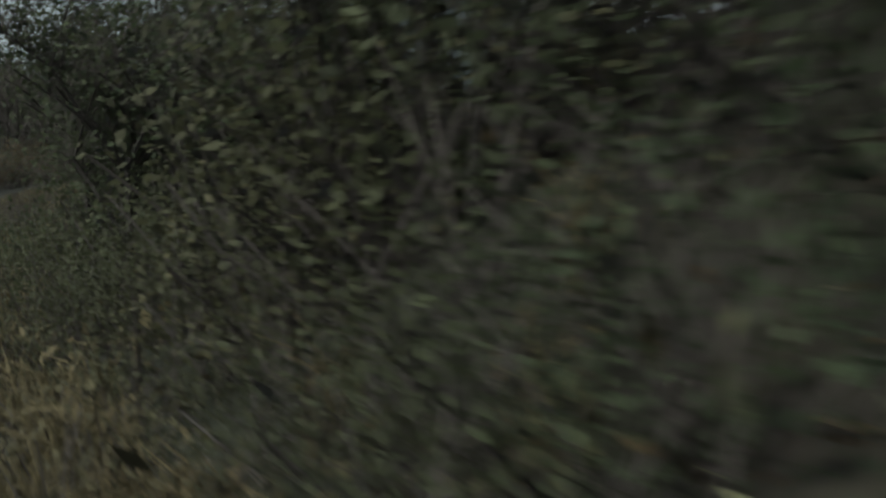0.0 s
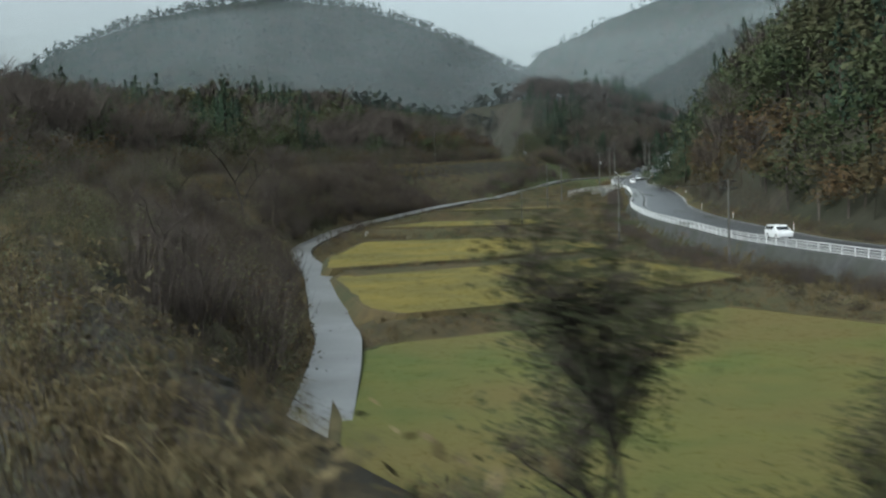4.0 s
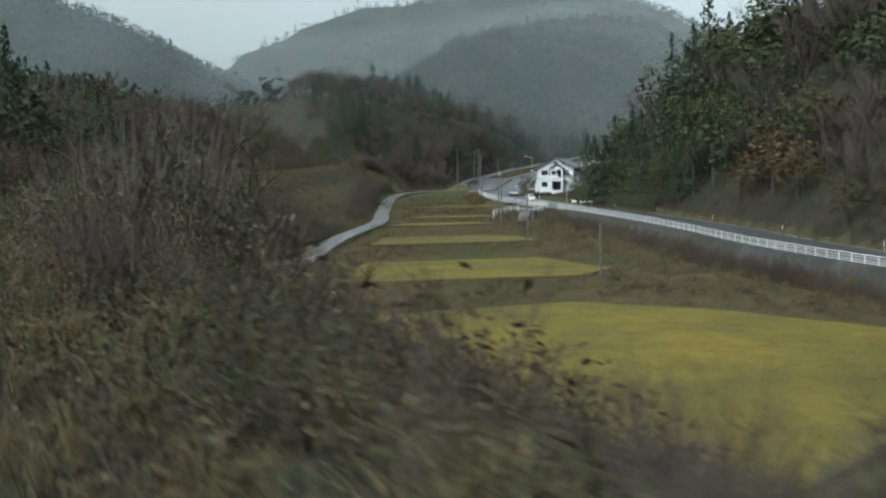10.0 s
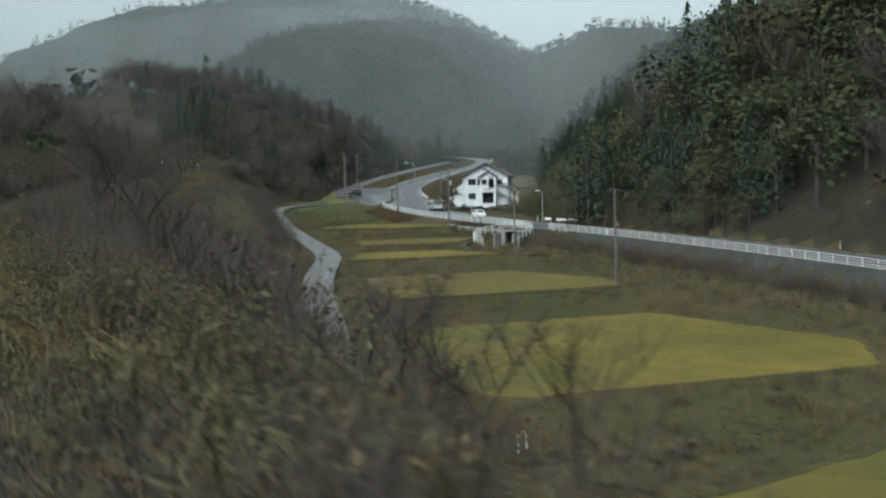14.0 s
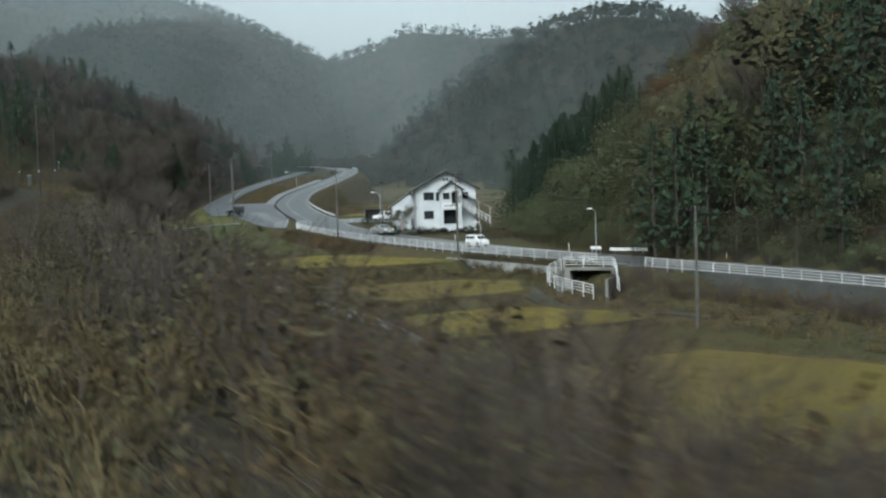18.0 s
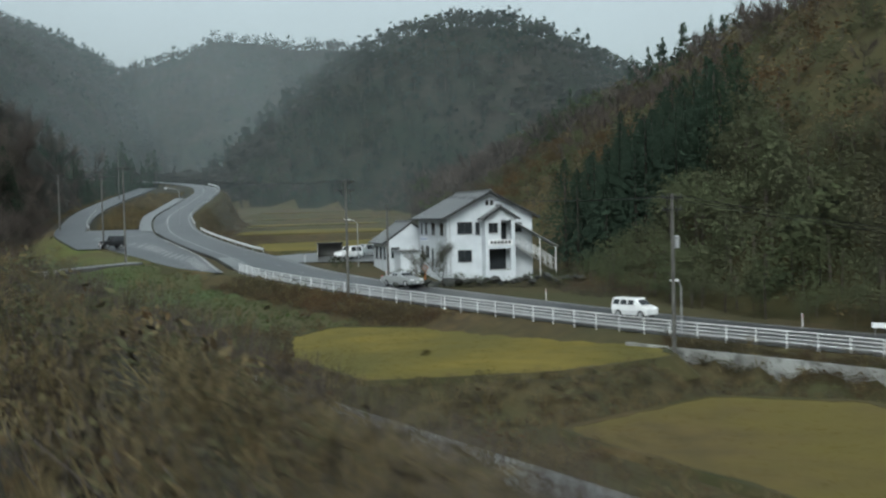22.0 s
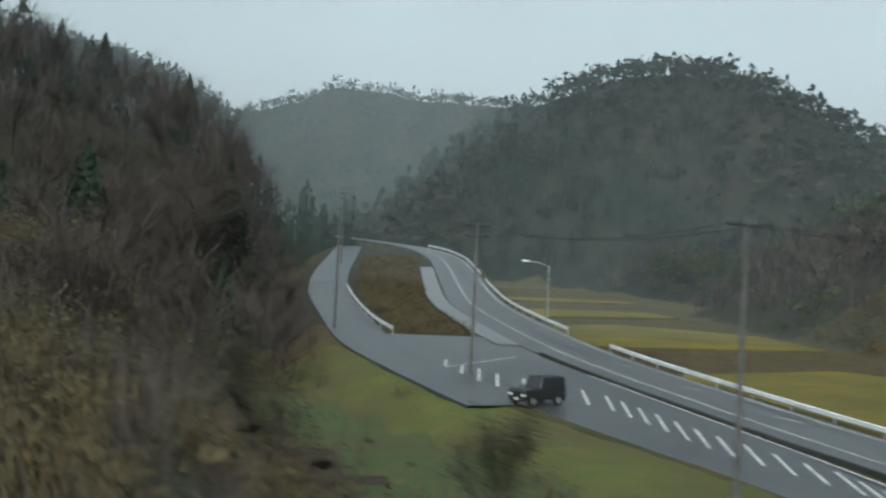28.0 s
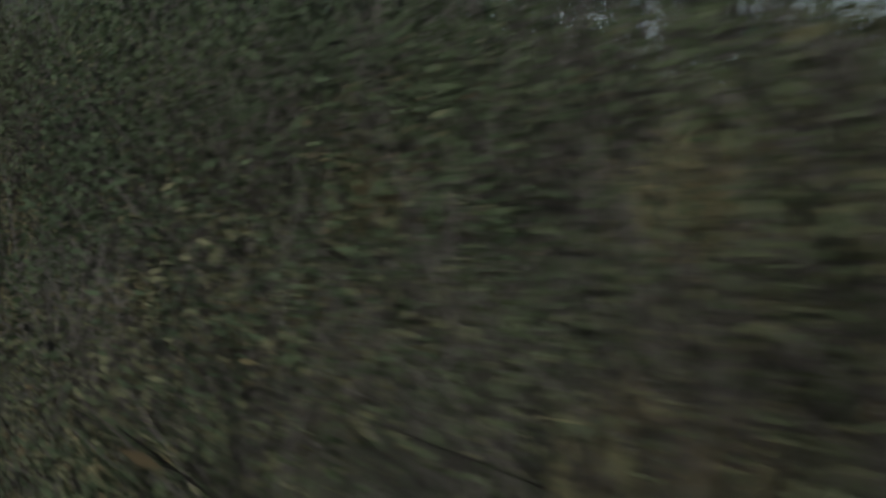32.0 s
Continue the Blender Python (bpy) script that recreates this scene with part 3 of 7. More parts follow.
# ---- road markings, pavement, kerbs ----
tagged(strip("pavement", clip_line(RD, -40, 372), -2.2, -0.25, M["sidewalk"], 0.17, thick=0.2), "wet pale footway beside the road behind a white pipe rail", "pavement", kind="structure")
tagged(strip("kerb", clip_line(RD, -40, 350), -2.42, -2.2, M["darkwall"], 0.2, thick=0.2), "dark wet kerb edge of the footway", "kerb", kind="structure")
cl = offset_line(RD, -(w_r + 2.3) / 2)
tagged(strip("trim_edge_line_west", clip_line(RD, -40, 560), -2.75, -2.62, M["line"], 0.058), "white painted road edge line", "road marking", kind="structure")
tagged(strip("trim_edge_line_east", offset_line(RD, -w_r + 0.75), -0.07, 0.07, M["line"], 0.058), "white painted road edge line", "road marking", kind="structure")
bm = bmesh.new()
pts, angs = arc_points(cl, 10.0)
for (x, y, z), a in zip(pts, angs):
    c, s = math.cos(radians(a)), math.sin(radians(a))
    q = [bm.verts.new((x + c * u - s * v, y + s * u + c * v, z + 0.06)) for u, v in ((-2.5, -0.07), (2.5, -0.07), (2.5, 0.07), (-2.5, 0.07))]
    bm.faces.new(q)
tagged(part("trim_centre_line", bm, M["line"]), "dashed white painted centre line", "road marking", kind="structure")
# retaining wall under the footway
wall_line = clip_line(RD, 60, 268)
wv, wf = [], []
wo, wi = offset_line(wall_line, 0.3), offset_line(wall_line, 2.3)
for i in range(len(wall_line)):
    wv += [(*wo[i, :2], wall_line[i, 2] + 0.22), (*wi[i, :2], wall_line[i, 2] - 3.6), (*offset_line(wall_line, -0.2)[i, :2], wall_line[i, 2] + 0.22)]
for i in range(len(wall_line) - 1):
    k = 3 * i
    wf += [(k, k + 1, k + 4, k + 3), (k + 2, k, k + 3, k + 5)]
tagged(mesh_object("wall_retaining", wv, wf, [M["darkwall"]]), "dark stained concrete retaining wall under the road", "wall", kind="structure")


def sweep_bm(pts, r, n=6):
    """One bent tube through the points."""
    bm = bmesh.new()
    rings = []
    for i, q in enumerate(pts):
        d = (pts[min(i + 1, len(pts) - 1)] - pts[max(i - 1, 0)]).normalized()
        s = d.cross(Vector((0, 0, 1))).normalized()
        u = s.cross(d)
        rings.append([bm.verts.new(q + (s * math.cos(6.2832 * k / n) + u * math.sin(6.2832 * k / n)) * r) for k in range(n)])
    for a, b in zip(rings[:-1], rings[1:]):
        for k in range(n):
            bm.faces.new((a[k], a[(k + 1) % n], b[(k + 1) % n], b[k]))
    bm.faces.new(rings[0][::-1])
    bm.faces.new(rings[-1])
    return bm


# ---- white pipe railing: posts with four pipes ----
def pipe_rail(points, label, height_=0.92, pipes=(0.9, 0.66, 0.42, 0.18), post_step=2.0, lift=0.15):
    """points: x, y, z along the foot."""
    line = dense(points, 0.5) if len(points) > 2 else np.array([points[0], points[1]], float)
    base = line[0]
    root = thing("guard_rail", Matrix.Translation(base), label, "guard rail", "white pipe railings")
    p, a = arc_points(line, post_step)
    p = np.vstack([p, line[-1]])
    bm = bmesh.new()
    tube_bm(bm, (0, 0, -0.3), (0, 0, height_), 0.04, n=6)
    first = part("post", bm, M["white_paint"], root)
    first.matrix_basis = Matrix.Translation(Vector(p[0]) - Vector(base) + Vector((0, 0, lift)))
    for q in p[1:]:
        shared("post", first.data, Matrix.Translation(Vector(q) - Vector(base) + Vector((0, 0, lift))), root)
    for h_ in pipes:
        part("pipe", sweep_bm([Vector(q) - Vector(base) + Vector((0, 0, h_ + lift)) for q in p], 0.036 if h_ == pipes[0] else 0.028), M["white_paint"], root)
    return root


rl = offset_line(dense(RAIL, 1.0), -0.05)
LBL = "white painted steel pipe railing along the footway"
for y0, y1 in ((84, 133), (132, 181), (180, 227), (226, 270), (276, 313), (312, 349.5)):
    seg = clip_line(rl, y0, y1)
    pipe_rail([tuple(q) for q in seg[:: max(1, len(seg) // 10)]] + [tuple(seg[-1])], LBL)
# railings round the ramp down to the underpass
pipe_rail([(-185.5, 273.9, 0.85), (-183.2, 273.0, 0.85), (-180.9, 272.0, 0.8)], "white pipe railing round the top of the underpass ramp", lift=0.2)
pipe_rail([(-185.8, 273.6, 0.75), (-188.0, 268.5, 0.4), (-188.4, 262.0, 0.0), (-186.4, 254.6, -0.35)], "white pipe railing curving down along the underpass ramp")
pipe_rail([(-180.8, 271.6, 0.7), (-181.6, 267.0, 0.1), (-182.6, 262.6, -0.2), (-182.9, 260.4, -0.3)], "white pipe railing along the lower side of the underpass ramp")
# underpass: concrete frame with a dark opening
root = thing("underpass", Matrix.Translation((-183.0, 272.6, -1.5)) @ Matrix.Rotation(radians(-28), 4, "Z"), "concrete box underpass with a dark opening below the road", "underpass")
boxes("abutment", [(-2.7, -0.3, -1.2, -2.1, 0.3, 2.45), (2.1, -0.3, -1.2, 2.7, 0.3, 2.45), (-2.1, -0.3, 2.15, 2.1, 0.3, 2.45)], M["concrete"], root)
boxes("tunnel", [(-2.3, 0.3, -1.2, -2.1, 6, 2.3), (2.1, 0.3, -1.2, 2.3, 6, 2.3), (-2.1, 5.8, -1.2, 2.1, 6, 2.3), (-2.1, 0.3, 2.15, 2.1, 5.8, 2.3)], M["darkwall"], root, "dark concrete tunnel")
for row in ((-3.0, -2.0, -0.9, -2.72, -0.32, 1.9), (2.72, -4.5, -0.9, 3.0, -0.32, 1.6)):
    boxes("wing_wall", [row], M["concrete"], root, "stained concrete wing wall")
M["streaked"] = material("streaked_concrete", (0.30, 0.31, 0.30), (0.10, 0.10, 0.095), 0.9, 0.75, (0.2, 0.2, 0.19), 0.4, 0.2, 8.0, lo=0.42, hi=0.58)
# dark wet path leading down to the underpass
pl_ = dense([(-190.2, 268.0, 0), (-190.2, 261.0, 0), (-188.2, 256.0, 0), (-184.4, 251.2, 0), (-179.0, 246.0, 0)], 1.0)
pl_[:, 2] = ground_z(pl_[:, 0], pl_[:, 1])
tagged(strip("path_farm", pl_, -0.95, 0.95, M["darkwall"], 0.16, thick=0.5), "dark wet path down to the underpass", "path", kind="structure")
# pale concrete wall below the rail past the underpass
root = tagged(strip("wall_ditch", clip_line(offset_line(dense(RAIL, 1.0), 2.1), 277, 293), 0, 0.35, M["streaked"], -0.35, thick=2.1), "streaked pale concrete ditch wall below the road", "wall", kind="structure")


# ---- steel beam guardrail along the east side past the junction ----
def beam_rail(line, label):
    p, a = arc_points(line, 4.0)
    root = thing("guardrail", Matrix.Translation(p[0]), label, "guardrail", "steel beam guardrails")
    bm = bmesh.new()
    tube_bm(bm, (0, 0, -0.3), (0, 0, 0.8), 0.06, n=6)
    post = part("post", bm, M["grey_metal"], root)
    for q in p[1:]:
        shared("post", post.data, Matrix.Translation(Vector(q) - Vector(p[0])), root)
    prof = [(0.05, 0.42), (0.11, 0.47), (0.11, 0.54), (0.05, 0.58), (0.11, 0.63), (0.11, 0.70), (0.05, 0.75)]
    v, f = [], []
    for q, an in zip(p, a):
        nx_, ny_ = -math.sin(radians(an)), math.cos(radians(an))
        v += [(q[0] - p[0][0] + nx_ * o, q[1] - p[0][1] + ny_ * o, q[2] - p[0][2] + z) for o, z in prof]
    k = len(prof)
    f = [(i * k + j, i * k + j + 1, (i + 1) * k + j + 1, (i + 1) * k + j) for i in range(len(p) - 1) for j in range(k - 1)]
    ob = mesh_object("beam", v, f, [M["beam"]], False, parent=root)
    so = ob.modifiers.new("thick", "SOLIDIFY")
    so.thickness = 0.02
    return root


M["beam"] = material("white_galvanised_beam", (0.62, 0.64, 0.65), (0.5, 0.52, 0.53), 2.0, 0.4)
east_edge = offset_line(RD, -w_r + 0.15)
beam_rail(clip_line(east_edge, 374, 420), "white steel beam guardrail beside the field")
beam_rail(clip_line(east_edge, 421, 480), "white steel beam guardrail on the climbing road")
beam_rail(clip_line(east_edge, 481, 552), "white steel beam guardrail on the far bend")

# ---- junction apron and side road ----
tagged(strip("road_side", clip_line(SIDE, 388, 548), -2.35, 2.5, M["asphalt"], 0.1, thick=0.3), "wet grey asphalt side road climbing to the woods", "road", kind="structure")
# the apron runs from the road's rail line to its outer edge, with a grassy verge falling away
ay = np.arange(349.0, 419.6, 1.75)
az_ = np.interp(ay, RD[:, 1], RD[:, 2]) + 0.13
ain = np.interp(ay, [349, 372, 390, 408, 418], [-219.4, -220.6, -224.0, -226.8, -227.4])
aout = np.interp(ay, [349, 357, 366, 373, 386, 396, 404, 412, 419.5], [-220.2, -224.0, -226.6, -228.2, -233.0, -236.6, -239.2, -241.2, -241.8])
na = len(ay)
av_ = np.vstack([np.c_[ain, ay, az_], np.c_[aout, ay, az_], np.c_[aout - 0.35, ay - 0.25, az_ - 0.03], np.c_[aout - 1.7, ay - 1.0, az_ - 0.75]])
af_ = [(r * na + i, r * na + i + 1, (r + 1) * na + i + 1, (r + 1) * na + i) for r in range(3) for i in range(na - 1)]
apron = mesh_object("road_apron", av_, af_, [M["asphalt"], M["bank"]], False, [0] * (na - 1) + [1] * (2 * na - 2))
tagged(apron, "wide wet asphalt junction apron with painted hatching", "road", kind="structure")


def ground_line(rows, width, name, label, lift=0.142):
    bm = bmesh.new()
    for x0, y0, x1, y1 in rows:
        d = Vector((x1 - x0, y1 - y0))
        n_ = Vector((-d.y, d.x)).normalized() * width / 2
        q = [bm.verts.new((x, y, float(np.interp(y, RD[:, 1], RD[:, 2])) + lift)) for x, y in ((x0 - n_.x, y0 - n_.y), (x1 - n_.x, y1 - n_.y), (x1 + n_.x, y1 + n_.y), (x0 + n_.x, y0 + n_.y))]
        bm.faces.new(q)
    return tagged(part(name, bm, M["line"]), label, "road marking", kind="structure")


hatch = []
for k in range(27):
    y = 356.0 + 1.9 * k
    x = float(np.interp(y, [350, 373, 381.5, 393, 399.6, 405.5], [-220.3, -221.7, -224.8, -227.3, -232.6, -235.3]))
    hatch.append((x, y, x - 1.2, y - 4.0 - 0.05 * k))
ground_line(hatch, 0.17, "trim_hatching", "worn white hatching painted on the junction")
ground_line([(-219.9, 352, -221.2, 376), (-221.2, 376, -225.6, 400), (-229, 408, -236, 402), (-227.6, 416.5, -229.5, 418.2)], 0.15, "trim_junction_line", "white line painted at the junction")
tagged(strip("kerb_junction", clip_line(offset_line(RD, -0.1), 350, 410), -0.12, 0.12, M["darkwall"], 0.28, thick=0.3), "dark low kerb between road and junction apron", "kerb", kind="structure")
tagged(strip("pavement_bend", clip_line(RD, 414, 500), 0.1, 2.2, M["sidewalk"], 0.2, thick=0.3), "wet pale footway on the climbing bend", "pavement", kind="structure")
beam_rail(dense([(-237.6, 418.5, 8.7), (-238.4, 425, 9.3), (-238.6, 440, 10.6), (-238.2, 455, 12.0)]), "low steel guardrail between side road and bank")


# ---- poles ----
def utility_pole(x, y, z0, z1, label, arms=1, turn=0, dark=False, lamp=False):
    root = thing("utility_pole", pose(x, y, z0, 0, 0, turn), label, "utility pole", "roadside poles")
    h_ = z1 - z0
    tubes("shaft", [((0, 0, -0.8), (0, 0, h_), 0.14, 0.09)], M["pole"] if not dark else M["dark_metal"], root, n=10)
    if dark:
        tubes("sleeve", [((0, 0, 0.2), (0, 0, 1.9), 0.19, 0.18)], M["black"], root, "dark sleeve", n=10)
    for k in range(arms):
        z = h_ - 0.25 - 0.75 * k
        boxes("crossarm", [(-0.9, -0.05, z - 0.04, 0.9, 0.05, z + 0.04)], M["dark_metal"], root)
        for u in (-0.8, -0.35, 0.35, 0.8):
            bm = bmesh.new()
            tube_bm(bm, (u, 0, z + 0.05), (u, 0, z + 0.16), 0.035, 0.05, 6)
            tube_bm(bm, (u, 0, z + 0.16), (u, 0, z + 0.24), 0.05, 0.03, 6)
            part("insulator", bm, M["cabinet_grey"], root)
        for u in (-0.45, 0.40):
            boxes("brace", [(u, -0.03, z - 0.42, u + 0.05, 0.03, z - 0.02)], M["dark_metal"], root)
    return root


P1 = "concrete utility pole with crossarms beside the road"
utility_pole(-120, 149.6, -6.4, 2.9, P1, 2, 40)
utility_pole(-96.6, 128, -7.4, 2.1, P1, 2, 45)
utility_pole(-170, 216.4, -2.4, 6.5, "concrete utility pole at the field edge", 1, 30)
utility_pole(-181.3, 242.2, -1.2, 7.1, "concrete utility pole with a bracket at the field edge", 1, 25)
POLE_DARK = utility_pole(-195.1, 287.7, 0.8, 11.2, "utility pole with a transformer and a dark lower sleeve", 2, 20)
bm = bmesh.new()
tube_bm(bm, (0.35, 0, 7.0), (0.35, 0, 7.7), 0.2, n=10)
tube_bm(bm, (0.35, 0, 7.7), (0.35, 0, 7.8), 0.22, 0.1, n=10)
part("transformer", bm, M["grey_metal"], POLE_DARK, "grey transformer can")
utility_pole(-209.8, 322.6, 2.4, 13.6, "tall concrete utility pole with two crossarms", 2, 20)
utility_pole(-230.3, 366.4, 5.4, 17.0, "tall concrete utility pole at the junction", 1, 10)
utility_pole(-234.5, 400, 7.0, 18.0, "tall concrete utility pole by the side road", 2, 5)
utility_pole(-242.5, 421, 8.4, 18.4, "concrete utility pole with equipment by the side road", 2, 5)
utility_pole(-235.2, 496, 15.4, 26.6, "concrete utility pole on the wooded bend", 2, 5)
utility_pole(-203.2, 336.5, 4.6, 11.4, "concrete pole close to the white building", 1, 60)
utility_pole(-152, 177, -3.6, 1.0, "small service pole at the field edge", 0, 0)


def cable(a, b, sag=0.9):
    """A thin sagging wire between two pole heads."""
    pa, pb = Vector(a), Vector(b)
    pts = [pa.lerp(pb, k / 10) - pa - Vector((0, 0, sag * 4 * (k / 10) * (1 - k / 10))) for k in range(11)]
    root = thing("overhead_cable", Matrix.Translation(pa), "thin black overhead cable between utility poles", "cable", "overhead cables")
    part("wire", sweep_bm(pts, 0.014, 5), M["black"], root)


for a, b in (((-96.6, 128, 1.95), (-120, 149.6, 2.75)), ((-120, 149.6, 2.75), (-170, 216.4, 6.35)), ((-170, 216.4, 6.35), (-181.3, 242.2, 6.95)), ((-181.3, 242.2, 6.95), (-195.1, 287.7, 11.05)), ((-195.1, 287.7, 11.05), (-209.8, 322.6, 13.45)), ((-209.8, 322.6, 13.45), (-230.3, 366.4, 16.85)), ((-230.3, 366.4, 16.85), (-234.5, 400, 17.85)), ((-234.5, 400, 17.85), (-242.5, 421, 18.25)), ((-209.8, 322.6, 12.7), (-203.2, 336.5, 11.2))):
    for o in (-0.7, 0.7):
        cable((a[0] + o, a[1], a[2]), (b[0] + o, b[1], b[2]))


def street_lamp(x, y, z0, z1, turn, reach, label):
    root = thing("street_lamp", pose(x, y, z0, 0, 0, turn), label, "street lamp", "street lamps")
    h_ = z1 - z0
    tubes("column", [((0, 0, -0.4), (0, 0, h_ - 0.4), 0.07, 0.05)], M["grey_metal"], root)
    tubes("arm", [((0, 0, h_ - 0.42), (reach * 0.5, 0, h_ - 0.08), 0.035), ((reach * 0.5, 0, h_ - 0.08), (reach, 0, h_), 0.035)], M["grey_metal"], root)
    boxes("lamp_head", [(reach - 0.1, -0.12, h_ - 0.06, reach + 0.55, 0.12, h_ + 0.1)], M["white_paint"], root, "pale lamp head", 0.03)
    return root


street_lamp(-192.0, 292.8, 1.6, 5.4, 200, 0.4, "slim white street lamp behind the railing")
street_lamp(-179.9, 285, 1.0, 6.6, 200, 0.5, "grey street lamp on the far verge")
street_lamp(-222.6, 422.1, 8.6, 15.8, 175, 2.0, "curved street lamp over the climbing road")
street_lamp(-203.5, 352.5, 4.4, 9.8, 190, 1.0, "grey street lamp by the parking place")


def trackside_pole(x, y, zeye, label, dz=0.38):
    g = float(ground_z([x], [y])[0])
    root = thing("trackside_pole", pose(x, y, g), label, "pole", "trackside poles")
    tubes("shaft", [((0, 0, -0.6), (0, 0, 9.0), 0.078, 0.066)], M["oldpole"], root, n=12)
    tubes("band", [((0, 0, zeye - g + dz), (0, 0, zeye - g + dz + 0.08), 0.081)], M["white_paint"], root, "white reflective band", n=12)
    return root


M["oldpole"] = material("dark_weathered_pole", (0.034, 0.031, 0.027), (0.062, 0.056, 0.05), 1.5, 0.8, None, 0.1, 0.2, 10)
for x, y, ze in ((-234.0, 264.6, 11.6), (-249.3, 322.7, 13.7), (-259.3, 348.7, 14.6), (-268.6, 367.7, 15.4), (-272.8, 374.8, 15.7)):
    trackside_pole(x, y, ze, "dark weathered trackside pole with a white band", 0.38 if y < 300 else 0.54)
# white hoop post where the farm lane crosses the ditch
gp = float(ground_z([-175.6], [164.2])[0])
root = thing("hoop_post", pose(-175.6, 164.2, gp, 0, 0, 30), "white bent pipe post beside the farm lane", "post")
part("hoop", sweep_bm([Vector(q) for q in ((-0.22, 0, -0.3), (-0.22, 0.01, 0.85), (-0.14, 0, 1.0), (0.0, 0.01, 1.05), (0.14, 0, 1.0), (0.22, 0.01, 0.85), (0.22, 0, 0.2))], 0.05, 8), M["white_paint"], root)
# relay cabinet beside the track
gb = float(ground_z([-266.1], [364.8])[0])
root = thing("relay_cabinet", pose(-266.05, 365.1, gb, 0, 0, 20), "pale grey metal relay cabinet with a pitched lid", "cabinet")
zt_ = 15.2 - gb
boxes("body", [(-0.31, -0.30, 0.0, 0.31, 0.30, zt_ - 0.14)], M["cabinet_grey"], root, "", 0.015)
bm = bmesh.new()
v_ = [bm.verts.new(p) for p in ((-0.36, -0.35, zt_ - 0.14), (0.36, -0.35, zt_ - 0.14), (0.36, 0.35, zt_ - 0.14), (-0.36, 0.35, zt_ - 0.14), (-0.36, 0, zt_ - 0.02), (0.36, 0, zt_ - 0.02))]
for q in ((0, 1, 5, 4), (2, 3, 4, 5), (1, 2, 5), (3, 0, 4), (3, 2, 1, 0)):
    bm.faces.new([v_[i] for i in q])
part("lid", bm, M["lid_grey"], root, "wet grey pitched lid")
boxes("latch", [(0.312, -0.05, zt_ * 0.55, 0.33, 0.05, zt_ * 0.55 + 0.14)], M["dark_metal"], root)
# thin white post on the cut
root = thing("marker_post", pose(-270.9, 400.6, float(ground_z([-270.9], [400.6])[0])), "thin pale marker post in the brush", "post")
tubes("shaft", [((0, 0, -0.5), (0, 0, 18.9 - float(ground_z([-270.9], [400.6])[0])), 0.08)], M["pole"], root)
tubes("cap", [((0, 0, 18.9 - float(ground_z([-270.9], [400.6])[0])), (0, 0, 19.0 - float(ground_z([-270.9], [400.6])[0])), 0.095)], M["white_paint"], root, "pale cap")


# ---- white two-storey hall beside the road ----
HX0, HX1, HY0, HY1, HZ, EAVE, RIDGE = -198.0, -188.9, 332.0, 344.2, 4.3, 10.0, 12.35
house = thing("hall_building", Matrix.Identity(4), "white two-storey public hall with a grey tiled gable roof", "building")


def wall_with_holes(name, a0, a1, z0, z1, holes, place, thick, mat, parent, top=None):
    """A wall in its own a/z plane with rectangular holes; place(a, d, z) gives the world point, d runs inwards."""
    cuts = sorted({a0, a1, *[h[0] for h in holes], *[h[1] for h in holes]})
    bm = bmesh.new()

    def prism(p0, p1, q0, q1, tops=None):
        t = tops or (q1, q1)
        pts = [place(p0, 0, q0), place(p1, 0, q0), place(p1, 0, t[1]), place(p0, 0, t[0]), place(p0, thick, q0), place(p1, thick, q0), place(p1, thick, t[1]), place(p0, thick, t[0])]
        v = [bm.verts.new(p) for p in pts]
        for q in ((0, 1, 2, 3), (7, 6, 5, 4), (0, 4, 5, 1), (1, 5, 6, 2), (2, 6, 7, 3), (3, 7, 4, 0)):
            bm.faces.new([v[i] for i in q])
    for p0, p1 in zip(cuts[:-1], cuts[1:]):
        mine = sorted([h for h in holes if h[0] <= p0 + 1e-6 and h[1] >= p1 - 1e-6], key=lambda h: h[2])
        z = z0
        for h in mine:
            if h[2] > z + 1e-6:
                prism(p0, p1, z, h[2])
            z = h[3]
        prism(p0, p1, z, z1)
    if top:
        mid = (a0 + a1) / 2
        prism(a0, mid, z1, z1, (z1 + 0.001, top))
        prism(mid, a1, z1, z1, (top, z1 + 0.001))
    bmesh.ops.remove_doubles(bm, verts=bm.verts, dist=0.003)
    return part(name, bm, mat, parent)


